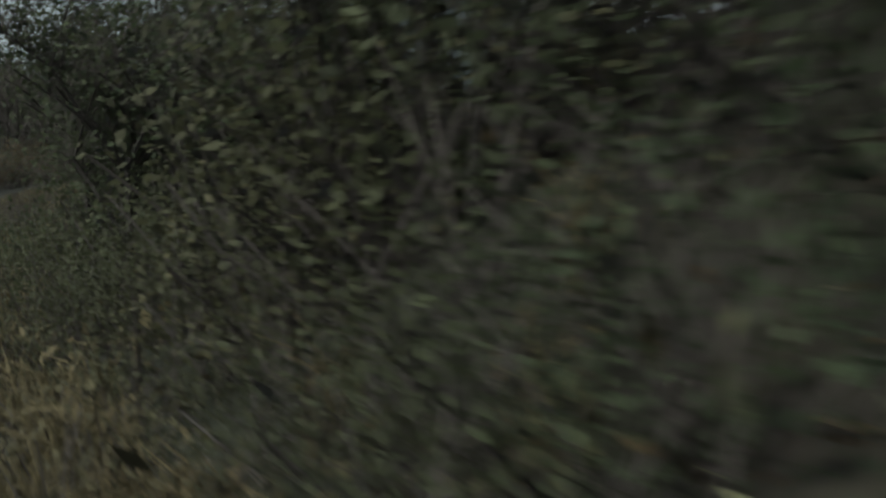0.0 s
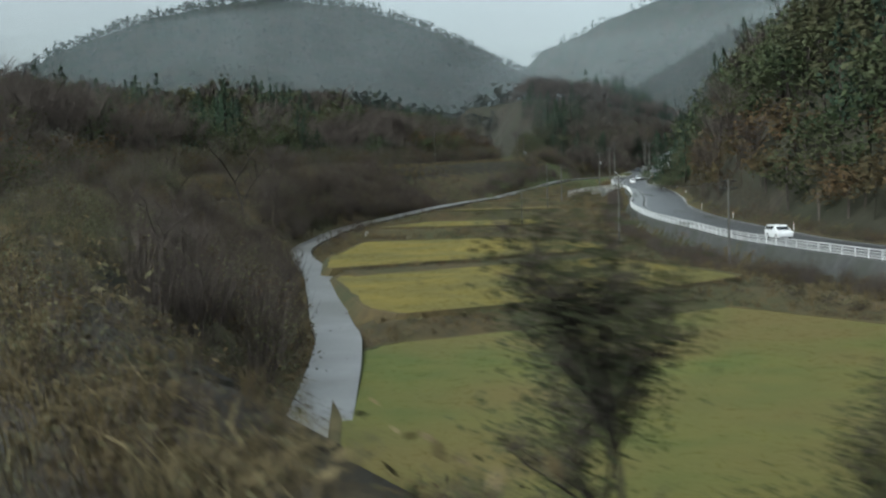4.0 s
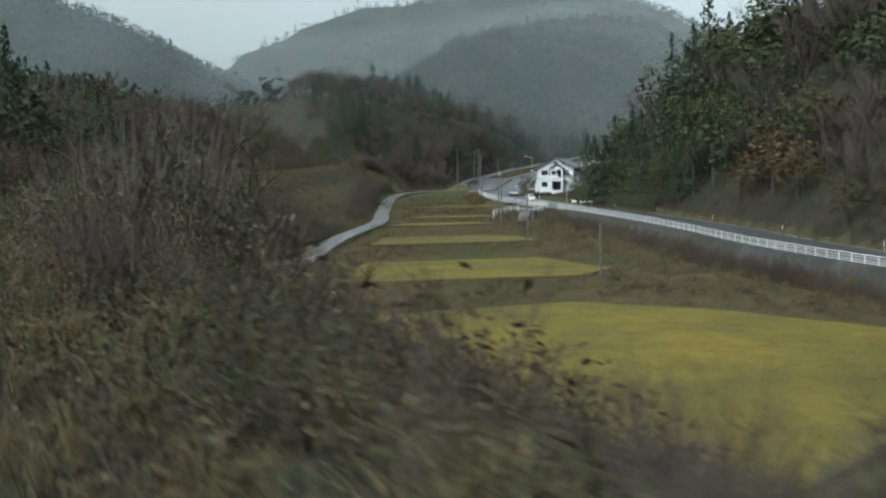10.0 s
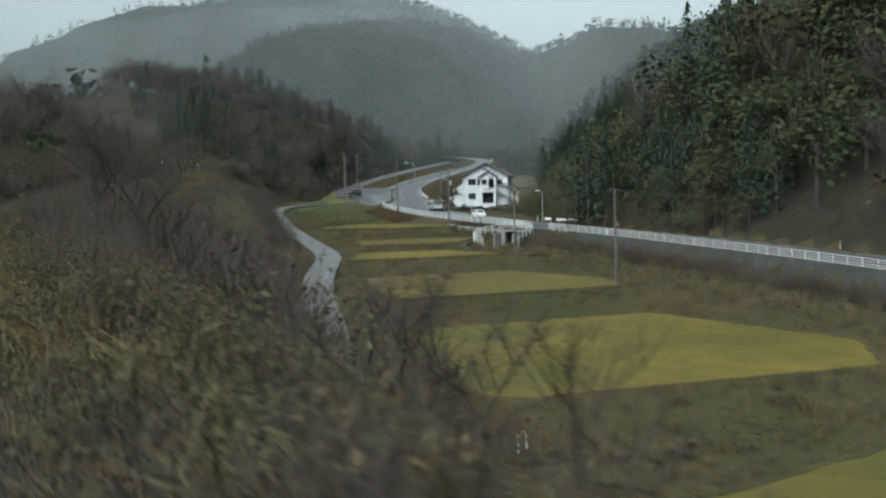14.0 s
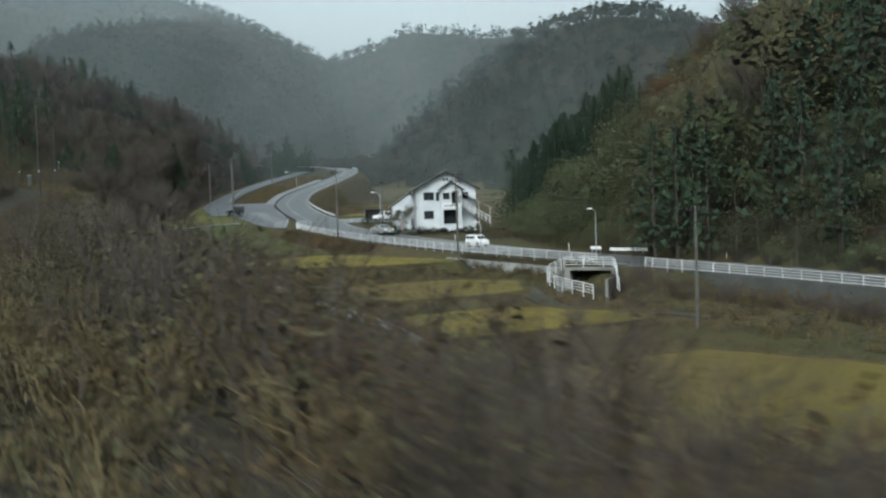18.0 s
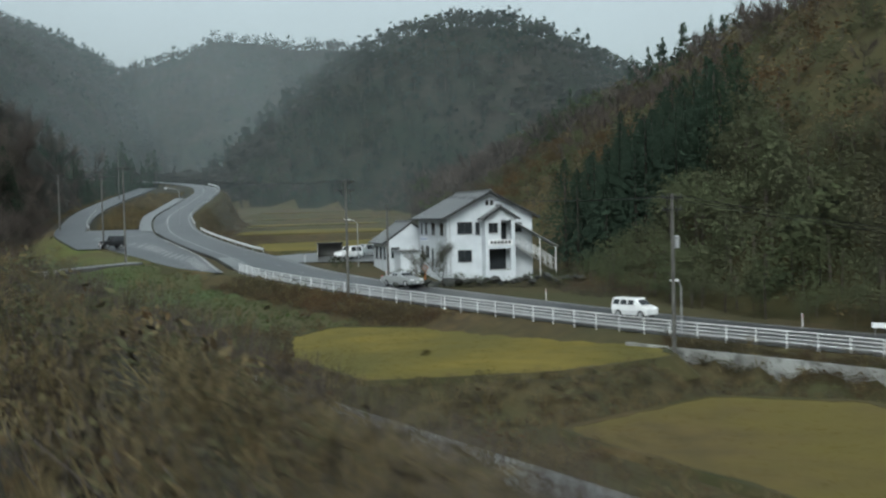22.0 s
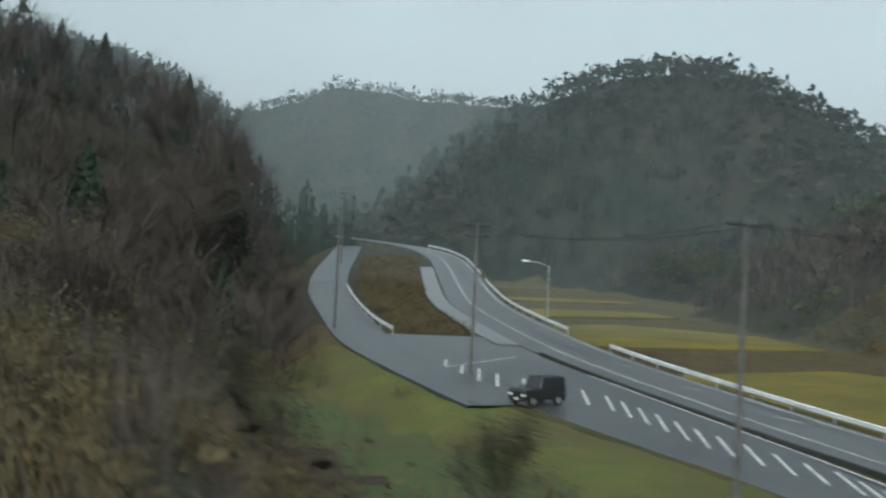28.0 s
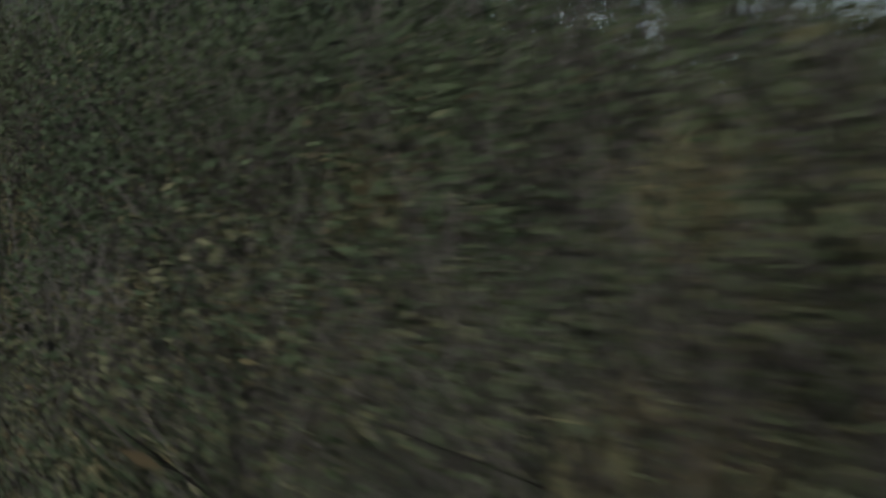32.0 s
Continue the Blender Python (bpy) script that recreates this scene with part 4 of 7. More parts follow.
def window(a0, a1, z0, z1, place, parent, bars=1):
    """Sliding window: frame, two panes and a sill in a hole."""
    bm = bmesh.new()

    def bar(p0, p1, q0, q1, d0, d1):
        v = [bm.verts.new(place(*p)) for p in ((p0, d0, q0), (p1, d0, q0), (p1, d0, q1), (p0, d0, q1), (p0, d1, q0), (p1, d1, q0), (p1, d1, q1), (p0, d1, q1))]
        for q in ((0, 1, 2, 3), (7, 6, 5, 4), (0, 4, 5, 1), (1, 5, 6, 2), (2, 6, 7, 3), (3, 7, 4, 0)):
            bm.faces.new([v[i] for i in q])
    w = 0.06
    for r in ((a0, a1, z0, z0 + w), (a0, a1, z1 - w, z1), (a0, a0 + w, z0 + w, z1 - w), (a1 - w, a1, z0 + w, z1 - w)):
        bar(*r, 0.03, 0.12)
    for k in range(bars):
        m = a0 + (a1 - a0) * (k + 1) / (bars + 1)
        bar(m - w / 2, m + w / 2, z0 + w, z1 - w, 0.04, 0.11)
    root = part("window", bm, M["dark_metal"], parent, "dark aluminium sliding window")
    n = bars + 1
    for k in range(n):
        bm = bmesh.new()
        p0, p1 = a0 + (a1 - a0) * k / n + w / 2, a0 + (a1 - a0) * (k + 1) / n - w / 2
        bar(p0, p1, z0 + w, z1 - w, 0.075, 0.085)
        part("pane", bm, M["glass"], root)
    bm = bmesh.new()
    bar(a0 - 0.05, a1 + 0.05, z0 - 0.06, z0, -0.06, 0.1)
    part("sill", bm, M["grey_metal"], root)


def front(a, d, z):
    return (a, HY0 + d, z)


def west_(a, d, z):
    return (HX0 + d, a, z)


def east_(a, d, z):
    return (HX1 - d, a, z)


def back(a, d, z):
    return (a, HY1 - d, z)


fw = [(-196.9, -195.3, 8.15, 9.35), (-195.0, -194.5, 8.0, 9.3), (-196.9, -195.4, 5.3, 6.5), (-190.9, -190.0, 8.2, 9.2)]
ww = [(333.3, 334.9, 8.0, 9.3), (336.9, 338.5, 8.0, 9.3), (340.2, 341.5, 8.0, 9.3), (342.4, 343.4, 8.0, 9.3), (333.5, 335.3, 5.2, 6.4), (339.6, 341.2, 5.5, 6.8), (342.2, 343.4, 5.5, 6.8), (337.7, 338.6, 4.5, 6.6)]
wall_with_holes("wall", HX0, HX1, HZ - 1, EAVE, fw, front, 0.18, M["white_wall"], house, RIDGE - 0.1)
wall_with_holes("wall", HX0, HX1, HZ - 1, EAVE, [], back, 0.18, M["white_wall"], house, RIDGE - 0.1)
wall_with_holes("wall", HY0 + 0.18, HY1 - 0.18, HZ - 1, EAVE, ww, west_, 0.18, M["white_wall"], house)
wall_with_holes("wall", HY0 + 0.18, HY1 - 0.18, HZ - 1, EAVE, [], east_, 0.18, M["white_wall"], house)
for h in fw:
    window(*h, front, house, 1 if h[1] - h[0] > 0.8 else 0)
for h in ww:
    window(*h, west_, house, 1 if h[1] - h[0] > 1.2 else 0)
boxes("floor_slab", [(HX0 + 0.2, HY0 + 0.2, 7.1, HX1 - 0.2, HY1 - 0.2, 7.3)], M["concrete"], house)


def gable_roof(x0, x1, y0, y1, ze, zr_, over, parent, name="roof", mat="tile", rows=True):
    """Roof with its ridge along y; thick slopes with raised tile courses and a ridge cap."""
    xm = (x0 + x1) / 2
    k = (zr_ - ze) / (xm - x0)
    zo = ze - over * k
    root = None
    for sgn, xe in ((1, x0 - over), (-1, x1 + over)):
        bm = bmesh.new()
        n = 14
        prof = []
        for i in range(n):
            u0, u1 = i / n, (i + 1) / n
            prof += [(xe + (xm - xe) * u0, zo + (zr_ - zo) * u0 + 0.17), (xe + (xm - xe) * u1, zo + (zr_ - zo) * u1 + 0.12)]
        prof += [(xm, zr_), (xe, zo)]
        ra, rb = ([bm.verts.new((px, yy, pz)) for px, pz in prof] for yy in (y0 - over, y1 + over))
        for i in range(len(prof)):
            j = (i + 1) % len(prof)
            bm.faces.new((ra[i], ra[j], rb[j], rb[i]))
        bm.faces.new(ra[::-1])
        bm.faces.new(rb)
        ob = part(name, bm, M[mat], parent)
        bm = bmesh.new()
        tube_bm(bm, (xe - sgn * 0.06, y0 - over, zo + 0.06), (xe - sgn * 0.06, y1 + over, zo + 0.06), 0.06, n=6)
        part("gutter", bm, M["dark_metal"], ob)
        if not root:
            root = ob
    boxes("ridge_cap", [(xm - 0.14, y0 - over, zr_ + 0.06, xm + 0.14, y1 + over, zr_ + 0.28)], M["tile"], root, "", 0.03)
    for yy in (y0 - over - 0.03, y1 + over):
        for xe in (x0 - over, x1 + over):
            bm = bmesh.new()
            v = [bm.verts.new(p) for p in ((xe, yy, zo - 0.12), (xm, yy, zr_ - 0.1), (xm, yy, zr_ + 0.14), (xe, yy, zo + 0.1), (xe, yy + 0.03, zo - 0.12), (xm, yy + 0.03, zr_ - 0.1), (xm, yy + 0.03, zr_ + 0.14), (xe, yy + 0.03, zo + 0.1))]
            for q in ((0, 1, 2, 3), (7, 6, 5, 4), (0, 4, 5, 1), (1, 5, 6, 2), (2, 6, 7, 3), (3, 7, 4, 0)):
                bm.faces.new([v[j] for j in q])
            part("bargeboard", bm, M["dark_metal"], root)


gable_roof(HX0, HX1, HY0, HY1, EAVE, RIDGE, 0.65, house)
# porch block with its own gable, terrace and sign
PX0, PX1, PY0 = -194.35, -191.2, 330.6


def pfront(a, d, z):
    return (a, PY0 + d, z)


ph = [(-194.0, -193.0, 8.2, 9.2), (-192.7, -191.6, 7.5, 9.45), (-194.0, -191.7, 4.4, 6.6)]
wall_with_holes("porch_wall", PX0, PX1, HZ - 1, 9.75, ph, pfront, 0.15, M["white_wall"], house, 10.75)
for xw in (PX0, PX1 - 0.15):
    boxes("porch_side", [(xw, PY0 + 0.15, HZ - 1, xw + 0.15, HY0 - 0.002, 9.75)], M["white_wall"], house)
boxes("porch_floor", [(PX0 + 0.15, PY0 + 0.15, 7.0, PX1 - 0.15, HY0, 7.2)], M["concrete"], house)
boxes("porch_step", [(PX0 + 0.15, PY0 + 0.15, HZ - 1, PX1 - 0.15, HY0, HZ + 0.15)], M["concrete"], house)
window(-194.0, -193.0, 8.2, 9.2, pfront, house, 1)
boxes("entrance_door", [(-193.9, HY0 - 0.06, 4.45, -191.8, HY0 - 0.02, 6.55)], M["glass"], house, "dark glazed entrance door")
boxes("upper_door", [(-192.6, HY0 - 0.05, 7.2, -191.7, HY0 - 0.02, 9.2)], M["glass"], house, "dark glazed upper door")
gable_roof(PX0, PX1, PY0, HY0 - 0.7, 9.8, 10.8, 0.4, house, "porch_roof")
sign = boxes("sign_board", [(-194.1, PY0 - 0.05, 6.95, -191.5, PY0 - 0.01, 7.5)], M["white_paint"], house, "white name board with dark lettering")
for k in range(6):
    boxes("sign_bar", [(-193.85 + 0.38 * k, PY0 - 0.062, 7.08, -193.60 + 0.38 * k, PY0 - 0.052, 7.38)], M["black"], sign)
ws = boxes("wall_sign", [(HX0 - 0.04, 340.0, 7.3, HX0 - 0.005, 343.6, 7.75)], M["white_paint"], house, "pale wall board with blue lettering")
M["blue"] = material("blue_paint", (0.08, 0.16, 0.38), (0.10, 0.2, 0.42), 2.0, 0.5)
for k in range(7):
    boxes("sign_bar", [(HX0 - 0.052, 340.2 + 0.46 * k, 7.42, HX0 - 0.042, 340.48 + 0.46 * k, 7.64)], M["blue"], ws)
# outside stair along the east part of the front
stair = boxes("stair", [(-191.1 + 0.3 * k, 330.7, 7.0 - 0.19 * (k + 1), -190.75 + 0.3 * k, 331.8, 7.06 - 0.19 * (k + 1)) for k in range(14)], M["concrete"], house, "concrete outside stair")
bm = bmesh.new()
for yy in (330.65, 331.85):
    tube_bm(bm, (-191.1, yy, 8.0), (-186.9, yy, 5.35), 0.03, n=6)
    tube_bm(bm, (-191.1, yy, 7.5), (-186.9, yy, 4.85), 0.03, n=6)
    for k in range(0, 15, 2):
        tube_bm(bm, (-191.1 + 0.3 * k, yy, 6.9 - 0.19 * k), (-191.1 + 0.3 * k, yy, 8.0 - 0.19 * k), 0.025, n=6)
part("railing", bm, M["white_paint"], stair, "white stair railing")
bm = bmesh.new()
v_ = [bm.verts.new(p) for p in ((-191.0, 330.4, 9.1), (-186.6, 330.4, 6.6), (-186.6, 332.0, 6.6), (-191.0, 332.0, 9.1), (-191.0, 330.4, 9.18), (-186.6, 330.4, 6.68), (-186.6, 332.0, 6.68), (-191.0, 332.0, 9.18))]
for q in ((3, 2, 1, 0), (4, 5, 6, 7), (0, 1, 5, 4), (1, 2, 6, 5), (2, 3, 7, 6), (3, 0, 4, 7)):
    bm.faces.new([v_[i] for i in q])
part("stair_roof", bm, M["grey_metal"], stair, "corrugated stair roof")
for xx in (-186.9, -188.6):
    tubes("post", [((xx, 330.5, 3.6), (xx, 330.5, 6.7 if xx > -188 else 7.7), 0.04)], M["white_paint"], stair)
for (xx, yy) in ((HX0 - 0.07, HY0 + 0.25), (HX0 - 0.07, HY1 - 0.3), (HX0 + 0.3, HY0 - 0.07)):
    tubes("downpipe", [((xx, yy, HZ - 0.5), (xx, yy, EAVE - 0.1), 0.045)], M["grey_metal"], house)
for dx in (-0.42, 0.08):
    boxes("gable_vent", [((HX0 + HX1) / 2 + dx, HY0 - 0.05, RIDGE - 1.35, (HX0 + HX1) / 2 + dx + 0.34, HY0 - 0.004, RIDGE - 0.85)], M["dark_metal"], house, "small dark louvred vent")
# low annex
annex = thing("annex_building", Matrix.Identity(4), "low white annex with a grey tiled roof", "building")
wall_with_holes("wall", -201.6, -195.8, 3.2, 7.3, [(-201.1, -200.1, 5.4, 6.6)], lambda a, d, z: (a, 344.95 + d, z), 0.15, M["white_wall"], annex, 9.2)
wall_with_holes("wall", -201.6, -195.8, 3.2, 7.3, [], lambda a, d, z: (a, 352.6 - d, z), 0.15, M["white_wall"], annex, 9.2)
aw = [(345.6, 346.8, 5.2, 6.6), (347.8, 349.0, 5.2, 6.6), (350.0, 351.4, 5.2, 6.6)]
wall_with_holes("wall", 345.1, 352.45, 3.2, 7.3, aw, lambda a, d, z: (-201.6 + d, a, z), 0.15, M["white_wall"], annex)
boxes("wall", [(-195.95, 345.1, 3.2, -195.8, 352.45, 7.3)], M["white_wall"], annex)
window(-201.1, -200.1, 5.4, 6.6, lambda a, d, z: (a, 344.95 + d, z), annex)
for h in aw:
    window(*h, lambda a, d, z: (-201.6 + d, a, z), annex)
gable_roof(-201.6, -195.8, 345.45, 352.6, 7.3, 9.3, 0.5, annex)
boxes("lean_to", [(-200.9, 341.0, 3.6, -198.7, 344.4, 6.2)], M["white_wall"], annex, "small white lean-to store")
boxes("lean_to_roof", [(-201.1, 340.8, 6.2, -198.66, 344.5, 6.35)], M["tile"], annex)

# parking place with stone edging in front of the hall
bm = bmesh.new()
pk = [(-209.6, 361.0), (-211.3, 372.0), (-199, 377), (-190, 372), (-190, 361), (-200, 357.5)]
bm.faces.new([bm.verts.new((x, y, float(np.interp(y, RD[:, 1], RD[:, 2])) + (0.06 if x < -206 else 0.08))) for x, y in pk])
bmesh.ops.triangulate(bm, faces=bm.faces)
tagged(part("pavement_parking", bm, M["sidewalk"]), "wet asphalt parking place beside the hall", "pavement", kind="structure")
stones = thing("stone_wall", Matrix.Translation((-199, 330, 3.2)), "low garden wall of dark rough stones", "stone wall")
rng = random.Random(5)
sm = []
for k in range(4):
    bm = bmesh.new()
    bmesh.ops.create_icosphere(bm, subdivisions=1, radius=0.45)
    for v in bm.verts:
        v.co *= 0.75 + 0.5 * rng.random()
        v.co.z *= 0.75
    ob = part("stone", bm, M["darkwall"], stones)
    sm.append(ob.data)
    ob.matrix_basis = Matrix.Translation((k * 0.8, -0.4, 0.25))
for k in range(44):
    u = k * 0.37 + 0.5 * rng.random()
    f_ = rng.choice((0.55, 0.7, 0.9, 1.25))
    shared("stone", sm[k % 4], Matrix.Translation((-5 + u * 1.15, -1.2 - 2.2 * (u / 16.0) ** 2 + 0.5 * rng.random(), 0.1 + 0.5 * rng.random())) @ Matrix.Rotation(rng.random() * 6, 4, "Z") @ Matrix.Rotation(rng.random() * 0.6, 4, "X") @ Matrix.Diagonal((f_ * 1.2, f_, f_ * 0.9, 1)), stones)


# ---- vehicles ----
def car(x, y, z, turn, length, width, hgt, paint, label, style="van", group="vehicles"):
    """A car built along x: lofted body with glasshouse, wheels, lamps, bumpers, mirrors."""
    root = thing("car", pose(x, y, z, 0, 0, turn), label, "car", group)
    L, W = length / 2, width / 2
    if style == "sedan":
        prof = [(-L, 0.35, 0.78), (-L * 0.93, 0.25, 0.95), (-L * 0.55, 0.2, 1.0), (-L * 0.3, 0.2, hgt), (L * 0.12, 0.2, hgt), (L * 0.42, 0.2, 0.98), (L * 0.9, 0.22, 0.78), (L, 0.35, 0.6)]
    elif style == "jeep":
        prof = [(-L, 0.4, hgt * 0.97), (-L * 0.97, 0.35, hgt), (L * 0.1, 0.35, hgt), (L * 0.28, 0.35, hgt * 0.62), (L * 0.92, 0.35, hgt * 0.58), (L, 0.42, hgt * 0.5)]
    else:
        prof = [(-L, 0.35, hgt * 0.9), (-L * 0.92, 0.25, hgt), (L * 0.3, 0.25, hgt), (L * 0.68, 0.25, hgt * 0.62), (L * 0.95, 0.28, hgt * 0.52), (L, 0.4, hgt * 0.42)]
    belt = 0.95 if style != "jeep" else hgt * 0.58
    bm = bmesh.new()
    rings = []
    for px_, zl, zu in prof:
        tw = W * (0.80 if zu > belt + 0.2 else 0.94)
        zb = min(zu, belt)
        rings.append([bm.verts.new(p) for p in ((px_, -W * 0.92, zl), (px_, -W, (zl + zb) / 2), (px_, -W * 0.97, zb), (px_, -tw, zu - 0.04), (px_, -tw * 0.85, zu), (px_, tw * 0.85, zu), (px_, tw, zu - 0.04), (px_, W * 0.97, zb), (px_, W, (zl + zb) / 2), (px_, W * 0.92, zl))])
    for a, b in zip(rings[:-1], rings[1:]):
        for i in range(10):
            bm.faces.new((a[i], a[(i + 1) % 10], b[(i + 1) % 10], b[i]))
    bm.faces.new(rings[0][::-1])
    bm.faces.new(rings[-1])
    bmesh.ops.remove_doubles(bm, verts=bm.verts, dist=0.002)
    body = part("body", bm, paint, root)
    for p_ in body.data.polygons:
        p_.use_smooth = False
    # glass
    top = [p for p in prof if p[2] > belt + 0.25]
    gx0, gx1 = top[0][0] + 0.12, top[-1][0] - 0.02
    for s in (-1, 1):
        bm = bmesh.new()
        n = 2 if style != "van" else 3
        for k in range(n):
            a, b = gx0 + (gx1 - gx0) * k / n + 0.05, gx0 + (gx1 - gx0) * (k + 1) / n - 0.05
            v = [bm.verts.new((xx, s * (W * f + 0.012), zz)) for xx, f, zz in ((a, 0.96, belt + 0.05), (b, 0.96, belt + 0.05), (b, 0.83, hgt - 0.12), (a, 0.83, hgt - 0.12))]
            bm.faces.new(v)
        part("side_window", bm, M["glass"], body)
    fr = [p for p in prof if p[0] > top[-1][0]][0]
    for (xa, za, xb, zb, nm) in ((top[-1][0] + 0.03, hgt - 0.06, fr[0] - 0.03, fr[2] + 0.06, "windscreen"), (top[0][0] - 0.03 if style == "sedan" else -L * 0.975, hgt - 0.12, prof[2][0] + 0.05 if style == "sedan" else -L - 0.015, belt + 0.08, "rear_window")):
        bm = bmesh.new()
        v = [bm.verts.new(p) for p in ((xa, -W * 0.66, za + 0.02), (xa, W * 0.66, za + 0.02), (xb, W * 0.8, zb + 0.02), (xb, -W * 0.8, zb + 0.02))]
        bm.faces.new(v)
        part(nm, bm, M["glass"], body)
    for sx in (-0.62, 0.64):
        for s in (-1, 1):
            bm = bmesh.new()
            tube_bm(bm, (L * sx, s * (W - 0.2), 0.31), (L * sx, s * (W + 0.01), 0.31), 0.31, n=14)
            t = part("wheel", bm, M["black"], root)
            bm = bmesh.new()
            tube_bm(bm, (L * sx, s * (W + 0.01), 0.31), (L * sx, s * (W + 0.025), 0.31), 0.19, n=12)
            part("rim", bm, M["grey_metal"], t)
    for s in (-1, 1):
        boxes("headlight", [(L - 0.1, s * W * 0.72 - 0.16, 0.6, L + 0.02, s * W * 0.72 + 0.16, 0.74)], M["white_paint"], root, "pale headlight", 0.02)
        boxes("tail_light", [(-L - 0.02, s * W * 0.8 - 0.1, 0.7, -L + 0.06, s * W * 0.8 + 0.1, 1.0)], M["red"], root, "red tail light")
        boxes("mirror", [(L * 0.32, s * (W + 0.08) - 0.08, 0.98, L * 0.32 + 0.1, s * (W + 0.08) + 0.08, 1.12)], paint, root)
    for x0_ in (L - 0.08, -L - 0.04):
        boxes("bumper", [(x0_, -W * 0.9, 0.28, x0_ + 0.12, W * 0.9, 0.5)], M["black"] if style == "jeep" else paint, root, "", 0.03)
    boxes("number_plate", [(L + 0.042, -0.17, 0.36, L + 0.052, 0.17, 0.48)], M["white_paint"], root)
    return root


M["red"] = material("red_lens", (0.35, 0.02, 0.02), (0.45, 0.03, 0.03), 2.0, 0.2)
M["car_white"] = material("white_car_paint", (0.75, 0.76, 0.77), (0.7, 0.71, 0.72), 0.5, 0.2, spec=0.6)
M["car_silver"] = material("silver_car_paint", (0.5, 0.52, 0.53), (0.45, 0.47, 0.48), 0.5, 0.22, metal=0.5)
M["car_black"] = material("black_car_paint", (0.02, 0.021, 0.023), (0.03, 0.031, 0.033), 0.5, 0.18, spec=0.6)
M["car_blue"] = material("blue_truck_paint", (0.10, 0.35, 0.48), (0.08, 0.3, 0.42), 0.5, 0.35)


def road_z(y):
    return float(np.interp(y, RD[:, 1], RD[:, 2]))


car(-232.8, 388.5, road_z(388.5) + 0.16, 208, 3.4, 1.6, 1.75, M["car_black"], "black boxy off-road car waiting at the junction", "jeep")
car(-203.0, 362.4, road_z(362.4) + 0.08, 212, 3.5, 1.6, 1.7, M["car_white"], "white boxy off-road car parked beside the hall", "jeep")
car(-194.6, 367.6, road_z(367.6) + 0.08, 190, 3.4, 1.48, 1.8, M["car_white"], "white small van parked beside the shed", "van")
car(-199.9, 365.8, road_z(365.8) + 0.08, 205, 4.2, 1.7, 1.65, M["car_silver"], "dull silver wagon parked behind the off-road car", "van")
car(-203.4, 329.0, road_z(329.0) + 0.06, -63, 4.6, 1.7, 1.38, M["car_silver"], "silver sedan driving on the wet road", "sedan")
car(-191.7, 301.0, road_z(301.0) + 0.06, -62, 3.3, 1.42, 1.5, M["car_white"], "white small minivan driving on the wet road", "van")
car(-93.9, 135.4, road_z(135.4) + 0.06, -52, 4.2, 1.65, 1.5, M["car_white"], "white hatchback driving on the wet road", "van")
# shed beside the parked cars
root = thing("shed", pose(-204.6, 367.0, road_z(367.0), 0, 0, -12), "small dark open-fronted shed with a flat roof", "shed")
boxes("side_wall", [(-1.6, -1.2, 0, -1.5, 1.2, 1.9), (1.5, -1.2, 0, 1.6, 1.2, 1.9), (-1.5, 1.1, 0, 1.5, 1.2, 1.9)], M["concrete"], root)
boxes("roof", [(-1.8, -1.4, 1.9, 1.8, 1.4, 2.02)], M["dark_metal"], root)
# blue truck
root = thing("truck", pose(-193.8, 363.0, road_z(363) + 0.08, 0, 0, 200), "light blue small truck with a white load bed", "truck", "vehicles")
boxes("cab", [(0.9, -0.85, 0.45, 2.3, 0.85, 2.0)], M["car_blue"], root, "", 0.08)
boxes("load_bed", [(-2.3, -0.85, 0.7, 0.8, 0.85, 1.15)], M["car_white"], root, "", 0.02)
boxes("windscreen", [(2.3, -0.72, 1.25, 2.315, 0.72, 1.85)], M["glass"], root)
boxes("side_window", [(1.2, -0.865, 1.25, 2.0, -0.852, 1.8), (1.2, 0.852, 1.25, 2.0, 0.865, 1.8)], M["glass"], root)
for sx in (-1.4, 1.6):
    for s in (-1, 1):
        tubes("wheel", [((sx, s * 0.62, 0.32), (sx, s * 0.86, 0.32), 0.32)], M["black"], root, n=14)
# guide board opposite the underpass, delineators
for xx, yy, hl in ((-179.2, 288.7, 0.75), (-176.1, 285.8, 2.5)):
    root = thing("barrier_board", pose(xx, yy, road_z(yy) - 0.1, 0, 0, -47), "long white barrier board on low legs" if hl > 1 else "short white barrier board on low legs", "barrier", "barrier boards")
    boxes("board", [(-hl, -0.03, 0.5, hl, 0.03, 0.85)], M["white_paint"], root, "", 0.01)
    for u in (-hl * 0.75, hl * 0.75):
        tubes("leg", [((u, 0.05, -0.2), (u, 0.05, 0.8), 0.03)], M["grey_metal"], root)
pts, angs = arc_points(offset_line(RD, -w_r - 0.6), 24.0, 90, 372)
first = None
for q in pts:
    m = Matrix.Translation(q)
    if first is None:
        first = thing("delineator", m, "slim white roadside delineator post", "post", "delineators")
        tubes("stem", [((0, 0, -0.2), (0, 0, 0.95), 0.04)], M["white_paint"], first)
        tubes("reflector", [((0, -0.04, 0.8), (0, -0.06, 0.8), 0.045)], M["red"], first)
    else:
        copy_thing(first, m)
